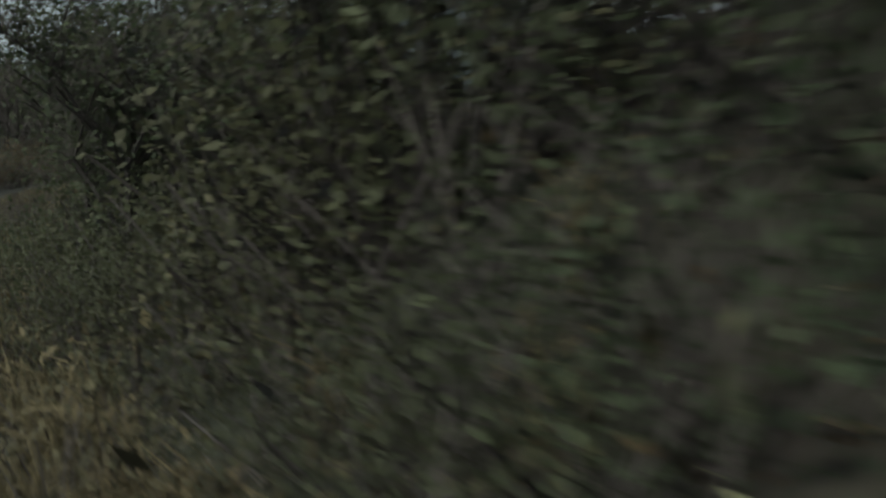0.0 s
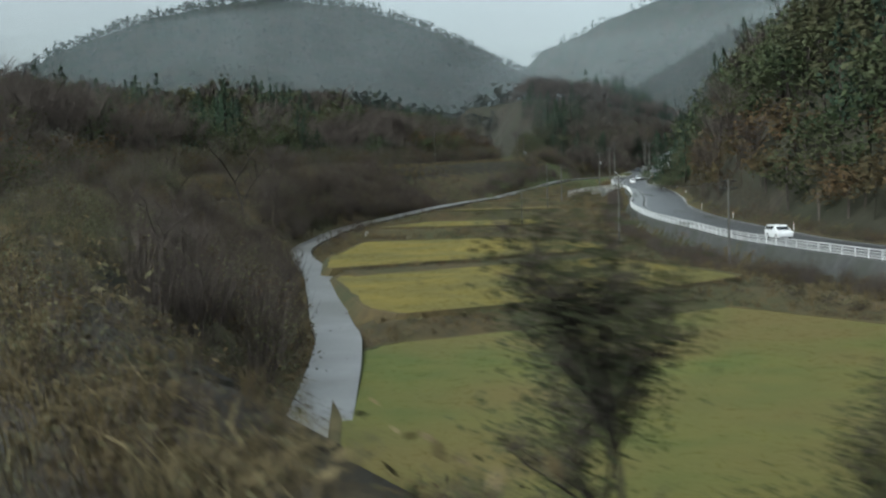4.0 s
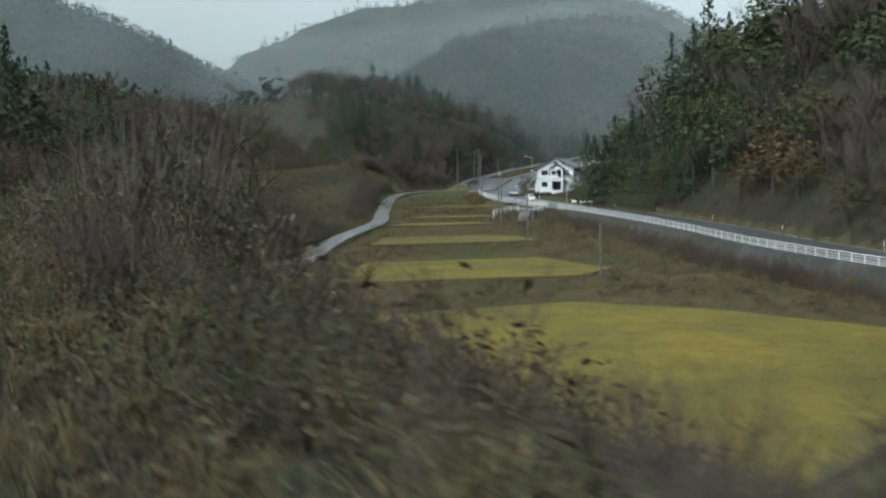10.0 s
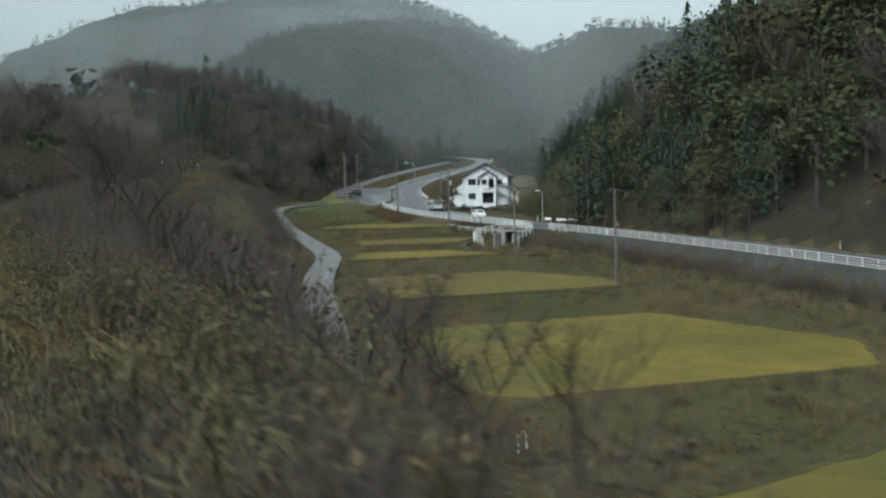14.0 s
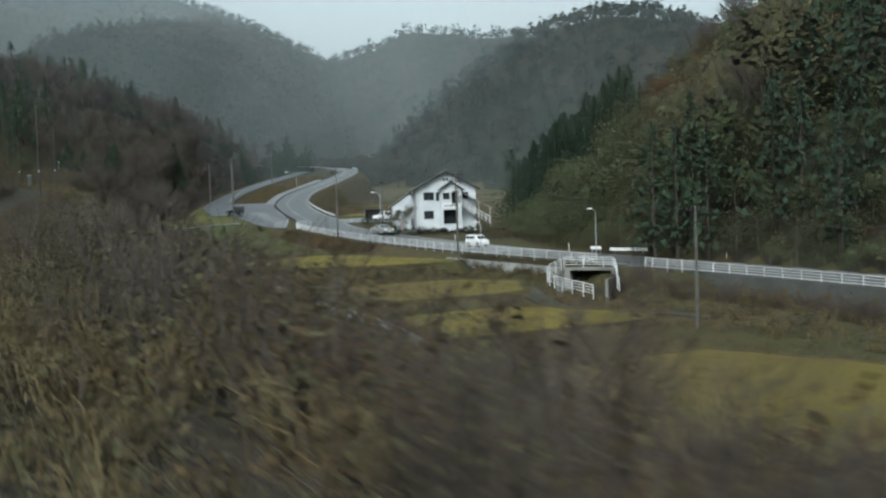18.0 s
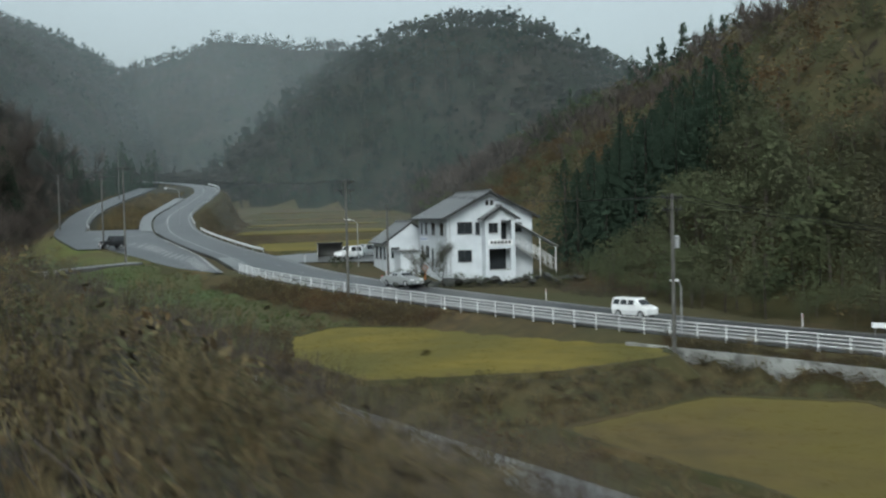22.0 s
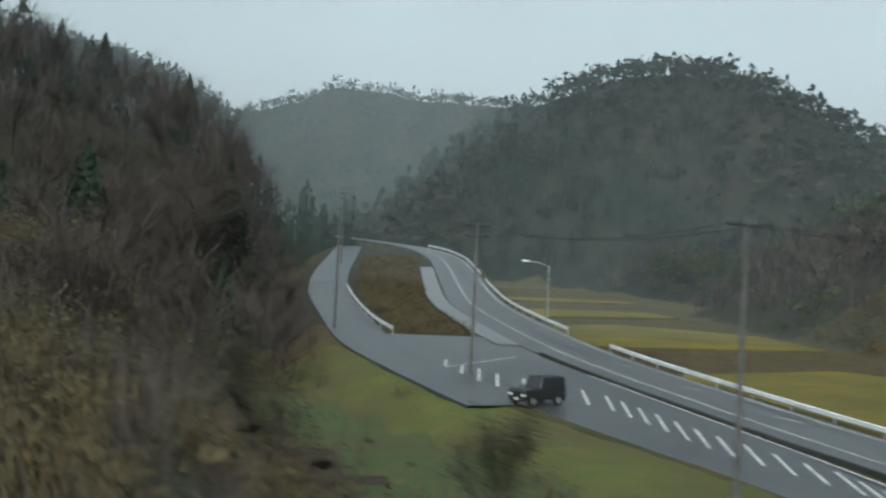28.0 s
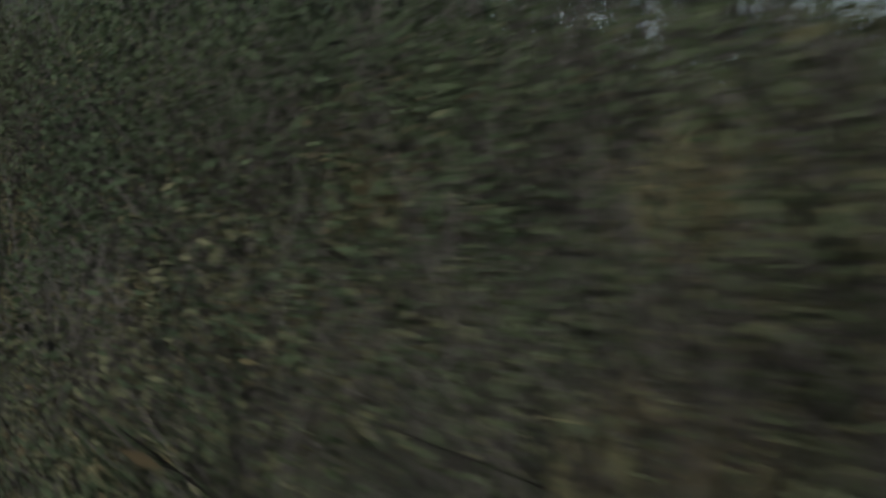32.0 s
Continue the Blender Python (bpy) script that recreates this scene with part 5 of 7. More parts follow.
# small mirror post at the road edge by the hall
root = thing("traffic_mirror", pose(-200.3, 332.2, road_z(332.2) - 0.1, 0, 0, -20), "small round traffic mirror on an orange post by the road", "mirror")
M["orange"] = material("orange_paint", (0.55, 0.16, 0.03), (0.5, 0.14, 0.03), 2.0, 0.5)
tubes("post", [((0, 0, -0.3), (0, 0, 1.7), 0.04)], M["orange"], root)
tubes("disc", [((0, -0.06, 1.5), (0, -0.1, 1.5), 0.24)], M["grey_metal"], root, "mirror disc", 20)
tubes("hood", [((0, 0.0, 1.5), (0, -0.06, 1.5), 0.29)], M["orange"], root, "orange hood", 20)
# pylon on the far hill
px_, py_ = 66.8, 957.3
pz_ = float(ground_z([px_], [py_])[0])
root = thing("pylon", pose(px_, py_, pz_), "grey steel lattice power pylon on the far ridge", "pylon")
bm = bmesh.new()
for sx in (-1, 1):
    for sy in (-1, 1):
        tube_bm(bm, (sx * 2.6, sy * 2.6, -2), (sx * 0.5, sy * 0.5, 24), 0.14, n=4)
part("leg_frame", bm, M["grey_metal"], root)
bm = bmesh.new()
for k in range(7):
    z0, z1 = k * 3.4, (k + 1) * 3.4
    w0, w1 = 2.6 - 2.1 * z0 / 24, 2.6 - 2.1 * z1 / 24
    for s in (-1, 1):
        tube_bm(bm, (-w0, s * w0, z0), (w1, s * w1, z1), 0.09, n=4)
        tube_bm(bm, (w0, s * w0, z0), (-w1, s * w1, z1), 0.09, n=4)
part("bracing", bm, M["grey_metal"], root)
for k in range(3):
    tubes("arm", [((-3.4 + 0.5 * k, 0, 16 + 3.2 * k), (3.4 - 0.5 * k, 0, 16 + 3.2 * k), 0.14)], M["grey_metal"], root, n=4)


# ---- plants ----
RNG = np.random.default_rng(7)


def leaf_quads(c, size, rng, aspect=0.6, flat=0.0):
    """One bent-free leaf quad at each centre, turned at random; flat pulls the leaves level."""
    n = len(c)
    a = rng.normal(size=(n, 3))
    a[:, 2] *= 1 - flat
    a /= np.linalg.norm(a, axis=1)[:, None]
    b = np.cross(a, rng.normal(size=(n, 3)))
    b /= np.linalg.norm(b, axis=1)[:, None] + 1e-9
    s = size * (0.6 + 0.8 * rng.random((n, 1)))
    a, b = a * s, b * s * aspect
    v = np.stack([c - a, c + b * 0.9 - a * 0.1, c + a, c - b * 0.9 + a * 0.1], 1).reshape(-1, 3)
    return v, np.arange(4 * n).reshape(-1, 4)


def twig_quads(p, q, w0, w1):
    """Thin ribbons from p to q, two crossed planes reduced to one random plane each."""
    d = q - p
    s = np.cross(d, RNG.normal(size=d.shape))
    s /= np.linalg.norm(s, axis=1)[:, None] + 1e-9
    w0, w1 = np.broadcast_to(w0, (len(p), 1)), np.broadcast_to(w1, (len(p), 1))
    v = np.stack([p - s * w0, p + s * w0, q + s * w1, q - s * w1], 1).reshape(-1, 3)
    return v, np.arange(4 * len(p)).reshape(-1, 4)


def join(*parts_):
    """Joins (verts, quads, material slot) triples."""
    vs, fs, ms, o = [], [], [], 0
    for v, f, m in parts_:
        vs.append(v)
        fs.append(f + o)
        ms.append(np.full(len(f), m))
        o += len(v)
    return np.vstack(vs), np.vstack(fs), np.concatenate(ms)


def t_shrub(n=90, r=0.8, h=1.5, leaf=0.09, mat=0, rng=RNG):
    """Leafy shrub: leaves on lumpy shells and stems; unit about r wide and h high."""
    u = rng.normal(size=(n, 3))
    u /= np.linalg.norm(u, axis=1)[:, None]
    rad = (0.55 + 0.45 * rng.random((n, 1))) * (1 + 0.25 * np.sin(u[:, :1] * 5 + 2) * np.cos(u[:, 1:2] * 4))
    c = u * rad * np.array([r, r, h * 0.52]) + np.array([0, 0, h * 0.5])
    c[:, 2] = np.maximum(c[:, 2], 0.03)
    v, f = leaf_quads(c, leaf, rng)
    k = 14
    tip = c[rng.integers(0, n, k)]
    base = np.c_[rng.normal(0, 0.12, (k, 2)), np.zeros(k)]
    tv, tf = twig_quads(base, tip, 0.012, 0.005)
    return join((v, f, mat), (tv, tf, 1))


def t_brush(n=42, r=0.9, h=2.2, w=0.009):
    """Bare brush: many thin rising stems that fork."""
    base = np.c_[RNG.normal(0, 0.22, (n, 2)), np.zeros(n)]
    out = RNG.normal(size=(n, 2))
    out /= np.linalg.norm(out, axis=1)[:, None]
    tip = np.c_[base[:, :2] + out * r * RNG.random((n, 1)), h * (0.45 + 0.55 * RNG.random(n))]
    mid = base + (tip - base) * 0.5 + RNG.normal(0, 0.07, (n, 3))
    a = twig_quads(base, mid, w, w * 0.8)
    b = twig_quads(mid, tip, w * 0.8, w * 0.35)
    st = base + (tip - base) * (0.35 + 0.5 * RNG.random((n, 1)))
    en = st + np.c_[RNG.normal(0, 0.25, (n, 2)), 0.15 + 0.4 * RNG.random(n)] * (h / 2.2)
    c = twig_quads(st, en, w * 0.6, w * 0.25)
    return join((*a, 1), (*b, 1), (*c, 1))


def t_grass(n=34, r=0.5, h=1.1, w=0.009, mat=0):
    """Arching grass blades in two pieces."""
    base = np.c_[RNG.normal(0, 0.16, (n, 2)), np.zeros(n)]
    out = RNG.normal(size=(n, 2))
    out /= np.linalg.norm(out, axis=1)[:, None]
    hh = h * (0.5 + 0.5 * RNG.random((n, 1)))
    mid = base + np.c_[out * r * 0.35, hh * 0.75]
    tip = base + np.c_[out * r * (0.6 + 0.6 * RNG.random((n, 1))), hh * (0.75 + 0.3 * RNG.random((n, 1)))]
    return join((*twig_quads(base, mid, w, w), mat), (*twig_quads(mid, tip, w, w * 0.2), mat))


def t_conifer(n=90, r=0.17, leaf=0.05):
    """Cedar: hanging sprays in a narrow ragged cone over a thin trunk; unit height."""
    u = RNG.random(n) ** 0.8
    z = 0.1 + 0.9 * u
    a = RNG.random(n) * 6.28
    lump = np.maximum(0.15, 1 + 0.38 * np.sin(a * 3 + z * 23) + 0.3 * RNG.normal(size=n))
    rr = r * (1 - u ** 1.4) * lump * np.sqrt(0.35 + 0.65 * RNG.random(n)) + 0.006
    c = np.c_[rr * np.cos(a), rr * np.sin(a), z]
    v, f = leaf_quads(c, leaf * (1.15 - 0.55 * u[:, None]), RNG, 0.75, -0.4)
    tv, tf = twig_quads(np.array([[0, 0, -0.05], [0, 0, 0.0]]), np.array([[0, 0, 0.6], [0, 0, 1.02]]), 0.012, 0.004)
    return join((v, f, 0), (tv, tf, 1))


def t_bare(n=62, r=0.36, w=1.0):
    """Bare broadleaf tree: trunk, limbs and a fan of fine twigs; unit height."""
    k = 9
    ang = RNG.random(k) * 6.28
    b0 = np.c_[np.zeros((k, 2)), 0.22 + 0.35 * RNG.random(k)]
    b1 = np.c_[np.cos(ang) * r * 0.6, np.sin(ang) * r * 0.6, 0.6 + 0.25 * RNG.random(k)]
    limb = twig_quads(b0, b1, 0.007 * w, 0.004 * w)
    i = RNG.integers(0, k, n)
    t0 = b0[i] + (b1 - b0)[i] * (0.3 + 0.7 * RNG.random((n, 1)))
    t1 = t0 + np.c_[np.cos(ang[i] + RNG.normal(0, 1.0, n)) * r * 0.42, np.sin(ang[i] + RNG.normal(0, 1.0, n)) * r * 0.42, 0.08 + 0.2 * RNG.random(n)] * (0.4 + 0.7 * RNG.random((n, 1)))
    tw = twig_quads(t0, t1, 0.008 * w, 0.003 * w)
    trunk = twig_quads(np.array([[0, 0, -0.05], [0, 0, -0.05]]), np.array([[0.02, 0, 0.75], [0, 0.02, 0.75]]), 0.013 * w, 0.005 * w)
    return join((*trunk, 1), (*limb, 1), (*tw, 0))


def t_broad(n=92, r=0.36, leaf=0.06):
    """Leafy crown of clumps over a trunk; unit height."""
    k = 11
    cc = RNG.normal(size=(k, 3))
    cc /= np.linalg.norm(cc, axis=1)[:, None]
    cc = cc * np.array([r, r, 0.32]) * (0.35 + 0.5 * RNG.random((k, 1))) + np.array([0, 0, 0.58])
    c = cc[RNG.integers(0, k, n)] + RNG.normal(0, 0.075, (n, 3))
    c[:, 2] = np.maximum(c[:, 2], 0.06)
    v, f = leaf_quads(c, leaf, RNG, 0.7, 0.3)
    trunk = twig_quads(np.array([[0, 0, -0.05], [0, 0, -0.05]]), np.array([[0.02, 0, 0.6], [0, 0.02, 0.6]]), 0.016, 0.008)
    return join((v, f, 0), (*trunk, 1))


def scatter(name, temps, x, y, z, sx, sz, mats, label, category):
    """Copies of the templates joined into one mesh of kind stuff."""
    n = len(x)
    rot, pick = RNG.random(n) * 6.28, RNG.integers(0, len(temps), n)
    vs, fs, ms, o = [], [], [], 0
    for k, (v, f, m) in enumerate(temps):
        i = np.where(pick == k)[0]
        if not len(i):
            continue
        c, s = np.cos(rot[i])[:, None], np.sin(rot[i])[:, None]
        X = (v[None, :, 0] * c - v[None, :, 1] * s) * sx[i][:, None] + x[i][:, None]
        Y = (v[None, :, 0] * s + v[None, :, 1] * c) * sx[i][:, None] + y[i][:, None]
        Z = v[None, :, 2] * sz[i][:, None] + z[i][:, None]
        vs.append(np.stack([X, Y, Z], -1).reshape(-1, 3))
        fs.append((f[None] + (np.arange(len(i)) * len(v))[:, None, None]).reshape(-1, 4) + o)
        ms.append(np.tile(m, len(i)))
        o += len(v) * len(i)
    ob = mesh_object(name, np.vstack(vs), np.vstack(fs), mats, False, np.concatenate(ms))
    return tagged(ob, label, category, kind="stuff")


def jitter_grid(x0, x1, y0, y1, step):
    a, b = np.meshgrid(np.arange(x0, x1, step), np.arange(y0, y1, step))
    a, b = a.ravel() + RNG.uniform(-0.45, 0.45, a.size) * step, b.ravel() + RNG.uniform(-0.45, 0.45, b.size) * step
    return a, b


def woods_zone(x, y):
    """Where trees stand: east of the hill's toe, west of the track, and on the spur; and how far inside."""
    lat, zt, st = nearest(TRK, x, y)
    v, zr, sr = nearest(RD, x, y)
    toe = np.interp(y, TOE_Y, TOE_D)
    east = (-v) - toe
    s2, _, _ = nearest(SIDE, x, y)
    spur = np.minimum(np.where((y > 400) & (s2 > 0), s2 - 5.0, -9), np.where(-lat > 0, -lat - 14, 99))
    west = lat - 9
    fld = np.where((x > -215) & (x < -145) & (y > 372) & (y < 575), east, 99)
    return np.where(v < 0, np.minimum(east, fld), np.where(lat > 0, west, spur)), v < 0


# near and middle woods
CED = [t_conifer() for _ in range(4)]
BARE = [t_bare() for _ in range(5)]
BROAD = [t_broad() for _ in range(4)]
x, y = jitter_grid(-345, 60, 60, 640, 4.6)
inside, iseast = woods_zone(x, y)
inside = inside + np.where(iseast & (y > 268) & (y < 324), 4.0, 0)
dmin = np.min(np.hypot(x[:, None] - TRK[None, ::3, 0], y[:, None] - TRK[None, ::3, 1]), 1)
ok = (inside > 0.5) & (dmin < 290) & (inside < np.where(iseast, 90, 170)) & ((inside < 45) | (RNG.random(len(x)) < np.where(iseast, 0.6, 0.7))) & (dmin > 9)
x, y, inside, iseast = x[ok], y[ok], inside[ok], iseast[ok]
z = ground_z(x, y)
patch = fractal(x, y, 30.0, 9.0)
fine = fractal(x, y, 9.0, 2.0)
cedar_zone = iseast & ((np.hypot((x + 173) / 10, (y - 337) / 9) < 1))
bamboo_zone = iseast & (y > 286) & (y < 336) & (inside < 15) & ~cedar_zone
kind = np.where(cedar_zone, 0, np.where(bamboo_zone, np.where(fine > 0.55, 2, 3), np.where(patch > 0.30, 0, np.where(patch < -0.05, 1, 2))))
open_hill = iseast & (y > 288) & (y < 480) & ~cedar_zone & ~bamboo_zone
kind = np.where(open_hill, np.where(fine > 0.5, 2, np.where(fine > -0.1, 4, np.where(fine > -0.35, 3, 1))), kind)
kind = np.where(open_hill & (inside > 30), np.where(fine > 0.55, 2, 1), kind)
kind = np.where(iseast & (y < 252), np.where(patch > 0.0, 0, np.where(fine > 0.45, 4, np.where(fine < -0.3, 1, 2))), kind)
west_side = ~iseast & (nearest(TRK, x, y)[0] > 0)
kind = np.where(west_side, np.where(patch + 0.5 * fine > 0.45, 0, np.where(fine + 0.6 * patch < -0.15, 1, np.where(fine > 0.3, 4, 2))), kind)
kind = np.where(~iseast & ~west_side & (y > 395), np.where(patch + 0.5 * fine > 0.12, 0, 1), kind)
steep_woods = iseast & (y > 90) & (y < 288) & (inside < 26)
kind = np.where(steep_woods, np.where(patch + 0.5 * fine > 0.5, 0, np.where(fine < -0.45, 1, 2)), kind)
kind = np.where(steep_woods & (inside < 9) & (y < 235), np.where(fine > 0.25, 2, np.where(fine > -0.3, 4, 1)), kind)
edge = np.where(steep_woods, np.clip(1.05 + inside / 50, 1.05, 1.35), np.clip(0.45 + inside / 16, 0.45, 1.0))
close_by = (inside < 34) & (dmin[ok] < 150)
FINE = [[t_conifer(330, 0.17, 0.024) for _ in range(3)], [t_bare(300, 0.34, 0.26) for _ in range(3)], [t_broad(300, 0.36, 0.030) for _ in range(3)], [t_broad(430, 0.36, 0.021) for _ in range(3)], [t_broad(230, 0.4, 0.032) for _ in range(3)]]
hh = (8.0 + 4.5 * RNG.random(len(x))) * edge * np.where(open_hill, 0.55, 1.0) * np.where(iseast, 1.0, 1.0 + 0.45 * fractal(x, y, 17.0, 3.0))
for k, nm, temps, mats, lab, cat, s, wd in (
        (0, "cedar_woods", CED, [M["conifer"], M["bark"]], "dark green cedar woods on the hillsides", "woods", 1.2, 1.0),
        (1, "bare_woods", BARE, [M["twig"], M["bark"]], "grey bare winter broadleaf woods on the hillsides", "woods", 1.0, 1.15),
        (2, "evergreen_woods", BROAD, [M["ever"], M["bark"]], "dull green broadleaf woods on the hillsides", "woods", 0.95, 1.15),
        (3, "bamboo_grove", BROAD, [M["bamboo"], M["twig"]], "olive green bamboo thicket beside the road", "bamboo", 0.8, 1.15),
        (4, "russet_scrub", BROAD, [M["brown"], M["twig"]], "russet scrub on the hill slope", "scrub", 0.7, 1.3)):
    for close in (True, False):
        i = (kind == k) & (close_by == close)
        if not i.any():
            continue
        h_ = np.where(cedar_zone[i], 9.5 + 3.5 * RNG.random(i.sum()), hh[i] * s)
        scatter(nm if close else "upper_" + nm, FINE[k] if close else temps, x[i], y[i], z[i] - 0.3, h_ * wd * np.where(cedar_zone[i], 1.25, 1.0), h_, mats, lab if close else lab.replace("on the hillsides", "higher on the hillsides"), cat)
# the dense cedar stand and bamboo beside the hall's hill
x, y = jitter_grid(-185, -162, 326, 348, 2.3)
ok = np.hypot((x + 173) / 10, (y - 337) / 9) < 1
x, y = x[ok], y[ok]
h_ = 9.5 + 3.5 * RNG.random(len(x))
scatter("cedar_stand", [t_conifer(1500, 0.2, 0.0115) for _ in range(4)], x, y, ground_z(x, y) - 0.3, h_ * 1.35, h_, [M["conifer"], M["bark"]], "dense dark green cedar stand above the hall", "woods")
x, y = jitter_grid(-200, -140, 250, 330, 2.6)
ins, ise = woods_zone(x, y)
ok = ise & (ins > -3.5) & (ins < 15) & (np.hypot((x + 173) / 10, (y - 337) / 9) > 1)
x, y = x[ok], y[ok]
h_ = (3.6 + 3.0 * RNG.random(len(x))) * np.clip(0.6 + (ins[ok] + 3.5) / 10, 0.6, 1.2)
scatter("bamboo_fringe", [t_broad(900, 0.36, 0.0145) for _ in range(4)], x, y, ground_z(x, y) - 0.2, h_ * 1.25, h_, [M["bamboo"], M["twig"]], "olive green bamboo growing densely along the road", "bamboo")
# woods of the western hill, the middle hills and the far mountains
M["far_conifer"] = material("far_cedar_woods", (0.016, 0.027, 0.021), (0.026, 0.038, 0.027), 0.05, 0.95, (0.020, 0.030, 0.026), 0.012, rand=0.16, leafy=True)
M["far_ever"] = material("far_evergreen_woods", (0.021, 0.030, 0.020), (0.032, 0.041, 0.025), 0.05, 0.95, (0.026, 0.031, 0.024), 0.012, rand=0.16, leafy=True)
CED_F = [t_conifer(22, 0.2, 0.1) for _ in range(3)]
BARE_F = [t_broad(24, 0.42, 0.095) for _ in range(4)]
BROAD_F = [t_broad(24, 0.42, 0.095) for _ in range(3)]
MID_W = (-640, -345, 120, 720)
MID_N = (-640, 170, 590, 1060)
for tag, where, (x0_, x1_, y0_, y1_), step_, low, scale_, hs in (
        ("western", "western hill", MID_W, 6.6, 8, 30.0, (12.5, 9.5, 10.0)),
        ("middle", "round hill", MID_N, 7.0, 14, 42.0, (11.0, 9.0, 10.0)),
        ("ridge", "northern ridges", (-760, 760, 1060, 1760), 12.0, 50, 70.0, (14.0, 11.0, 12.0)),
        ("mountain", "great mountain", (-2250, 520, 640, 2900), 20.0, 60, 110.0, (21.0, 17.0, 18.0))):
    fx, fy = jitter_grid(x0_, x1_, y0_, y1_, step_)
    fz = ground_z(fx, fy)
    az = np.degrees(np.arctan2(-(fx + 150), fy - 150))
    ok = (fz > low) & (az > -42) & (az < 80)
    if tag == "middle":
        ok &= ~((fx > -345) & (fx < 60) & (fy < 640)) & ~((fx < -345) & (fy < 720))
    if tag == "mountain":
        ok &= ~((fx > -640) & (fx < 760) & (fy < 1760)) & (np.hypot(fx + 200, fy - 200) > 560)
    fx, fy, fz = fx[ok], fy[ok], fz[ok]
    patch = fractal(fx, fy, scale_, 3.0) + 0.25 * RNG.normal(size=len(fx))
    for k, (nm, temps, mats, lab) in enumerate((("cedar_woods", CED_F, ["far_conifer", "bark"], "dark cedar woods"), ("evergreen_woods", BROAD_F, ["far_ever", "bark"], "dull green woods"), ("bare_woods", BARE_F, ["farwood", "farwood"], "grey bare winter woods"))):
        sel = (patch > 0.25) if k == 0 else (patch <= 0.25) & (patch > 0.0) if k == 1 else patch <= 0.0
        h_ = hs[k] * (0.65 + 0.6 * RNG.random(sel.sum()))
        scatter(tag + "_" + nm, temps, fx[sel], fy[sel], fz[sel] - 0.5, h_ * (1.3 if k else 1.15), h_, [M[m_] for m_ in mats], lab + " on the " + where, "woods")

# ---- brush beside the track ----
ST = [-30, 10, 26, 32, 55, 62, 95, 103, 112, 125, 140, 150, 158, 165, 182, 200, 209, 217, 235, 250, 270, 290, 300, 312, 325, 345, 360, 385, 400, 430, 445, 455, 465, 480, 500, 530]
HT = [4.0, 3.8, 3.4, 1.4, 1.3, 0.8, 0.7, 0.8, 1.7, 2.4, 2.4, 1.9, 1.4, 2.0, 3.0, 2.3, 1.7, 0.9, 1.5, 1.9, 1.9, 1.8, 2.0, 2.3, 1.7, 1.2, 0.9, 0.36, 0.3, 0.4, 0.7, 1.7, 2.2, 2.1, 2.4, 2.5]
tarc = np.concatenate([[0], np.cumsum(np.linalg.norm(np.diff(TRK[:, :2], axis=0), axis=1))]) - TRK0
tdir = np.gradient(TRK[:, :2], axis=0)
tdir /= np.linalg.norm(tdir, axis=1)[:, None]


def beside(st, lat):
    """World place at a station along the track and a distance to its right."""
    px = [np.interp(st, tarc, TRK[:, k]) for k in range(2)]
    dx, dy = np.interp(st, tarc, tdir[:, 0]), np.interp(st, tarc, tdir[:, 1])
    return px[0] + dy * lat, px[1] - dx * lat


SHR = [t_shrub(130, 0.8, 1.5, 0.044) for _ in range(4)]
SHR_T = [t_shrub(260, 0.85, 1.5, 0.029) for _ in range(4)]
BRU = [t_brush() for _ in range(4)]
GRA = [t_grass() for _ in range(4)]
n = 7000
st = RNG.uniform(-30, 545, n)
lat = 1.85 + 6.6 * RNG.random(n) ** 1.1
top = np.minimum(np.interp(st, ST, HT), 0.55 + (lat - 1.8) * np.interp(st, [175, 185, 205, 212], [0.75, 1.1, 1.1, 0.75])) * (0.75 + 0.5 * RNG.random(n)) * (0.9 + 0.35 * fractal(st, lat * 9, 6.0, 2.0))
top = top + np.maximum(0, lat - 4.2) * 0.62 * np.interp(st, [176, 182, 193, 198], [0, 1, 1, 0])
x, y = beside(st, lat)
z = ground_z(x, y)
pick = RNG.random(n)
green = np.interp(st, [-30, 28, 34, 60, 95, 110, 150, 170, 205, 215, 300, 330, 370, 450, 490, 500, 540], [0.95, 0.95, 0.35, 0.3, 0.5, 0.75, 0.6, 0.4, 0.45, 0.5, 0.3, 0.35, 0.5, 0.35, 0.25, 0.75, 0.9])
dry = np.interp(st, [-30, 28, 60, 150, 200, 300, 380, 455, 490, 505], [0.05, 0.25, 0.25, 0.22, 0.35, 0.2, 0.35, 0.35, 0.5, 0.1])
cls = np.where(pick < green, np.where(RNG.random(n) < np.interp(st, [26, 40, 200, 330, 495, 505], [0.08, 0.7, 0.7, 0.45, 0.45, 0.3]), 1, 0), np.where(RNG.random(n) < dry / (1 - green + 0.01), 2, np.where(RNG.random(n) < 0.55, 3, 4)))
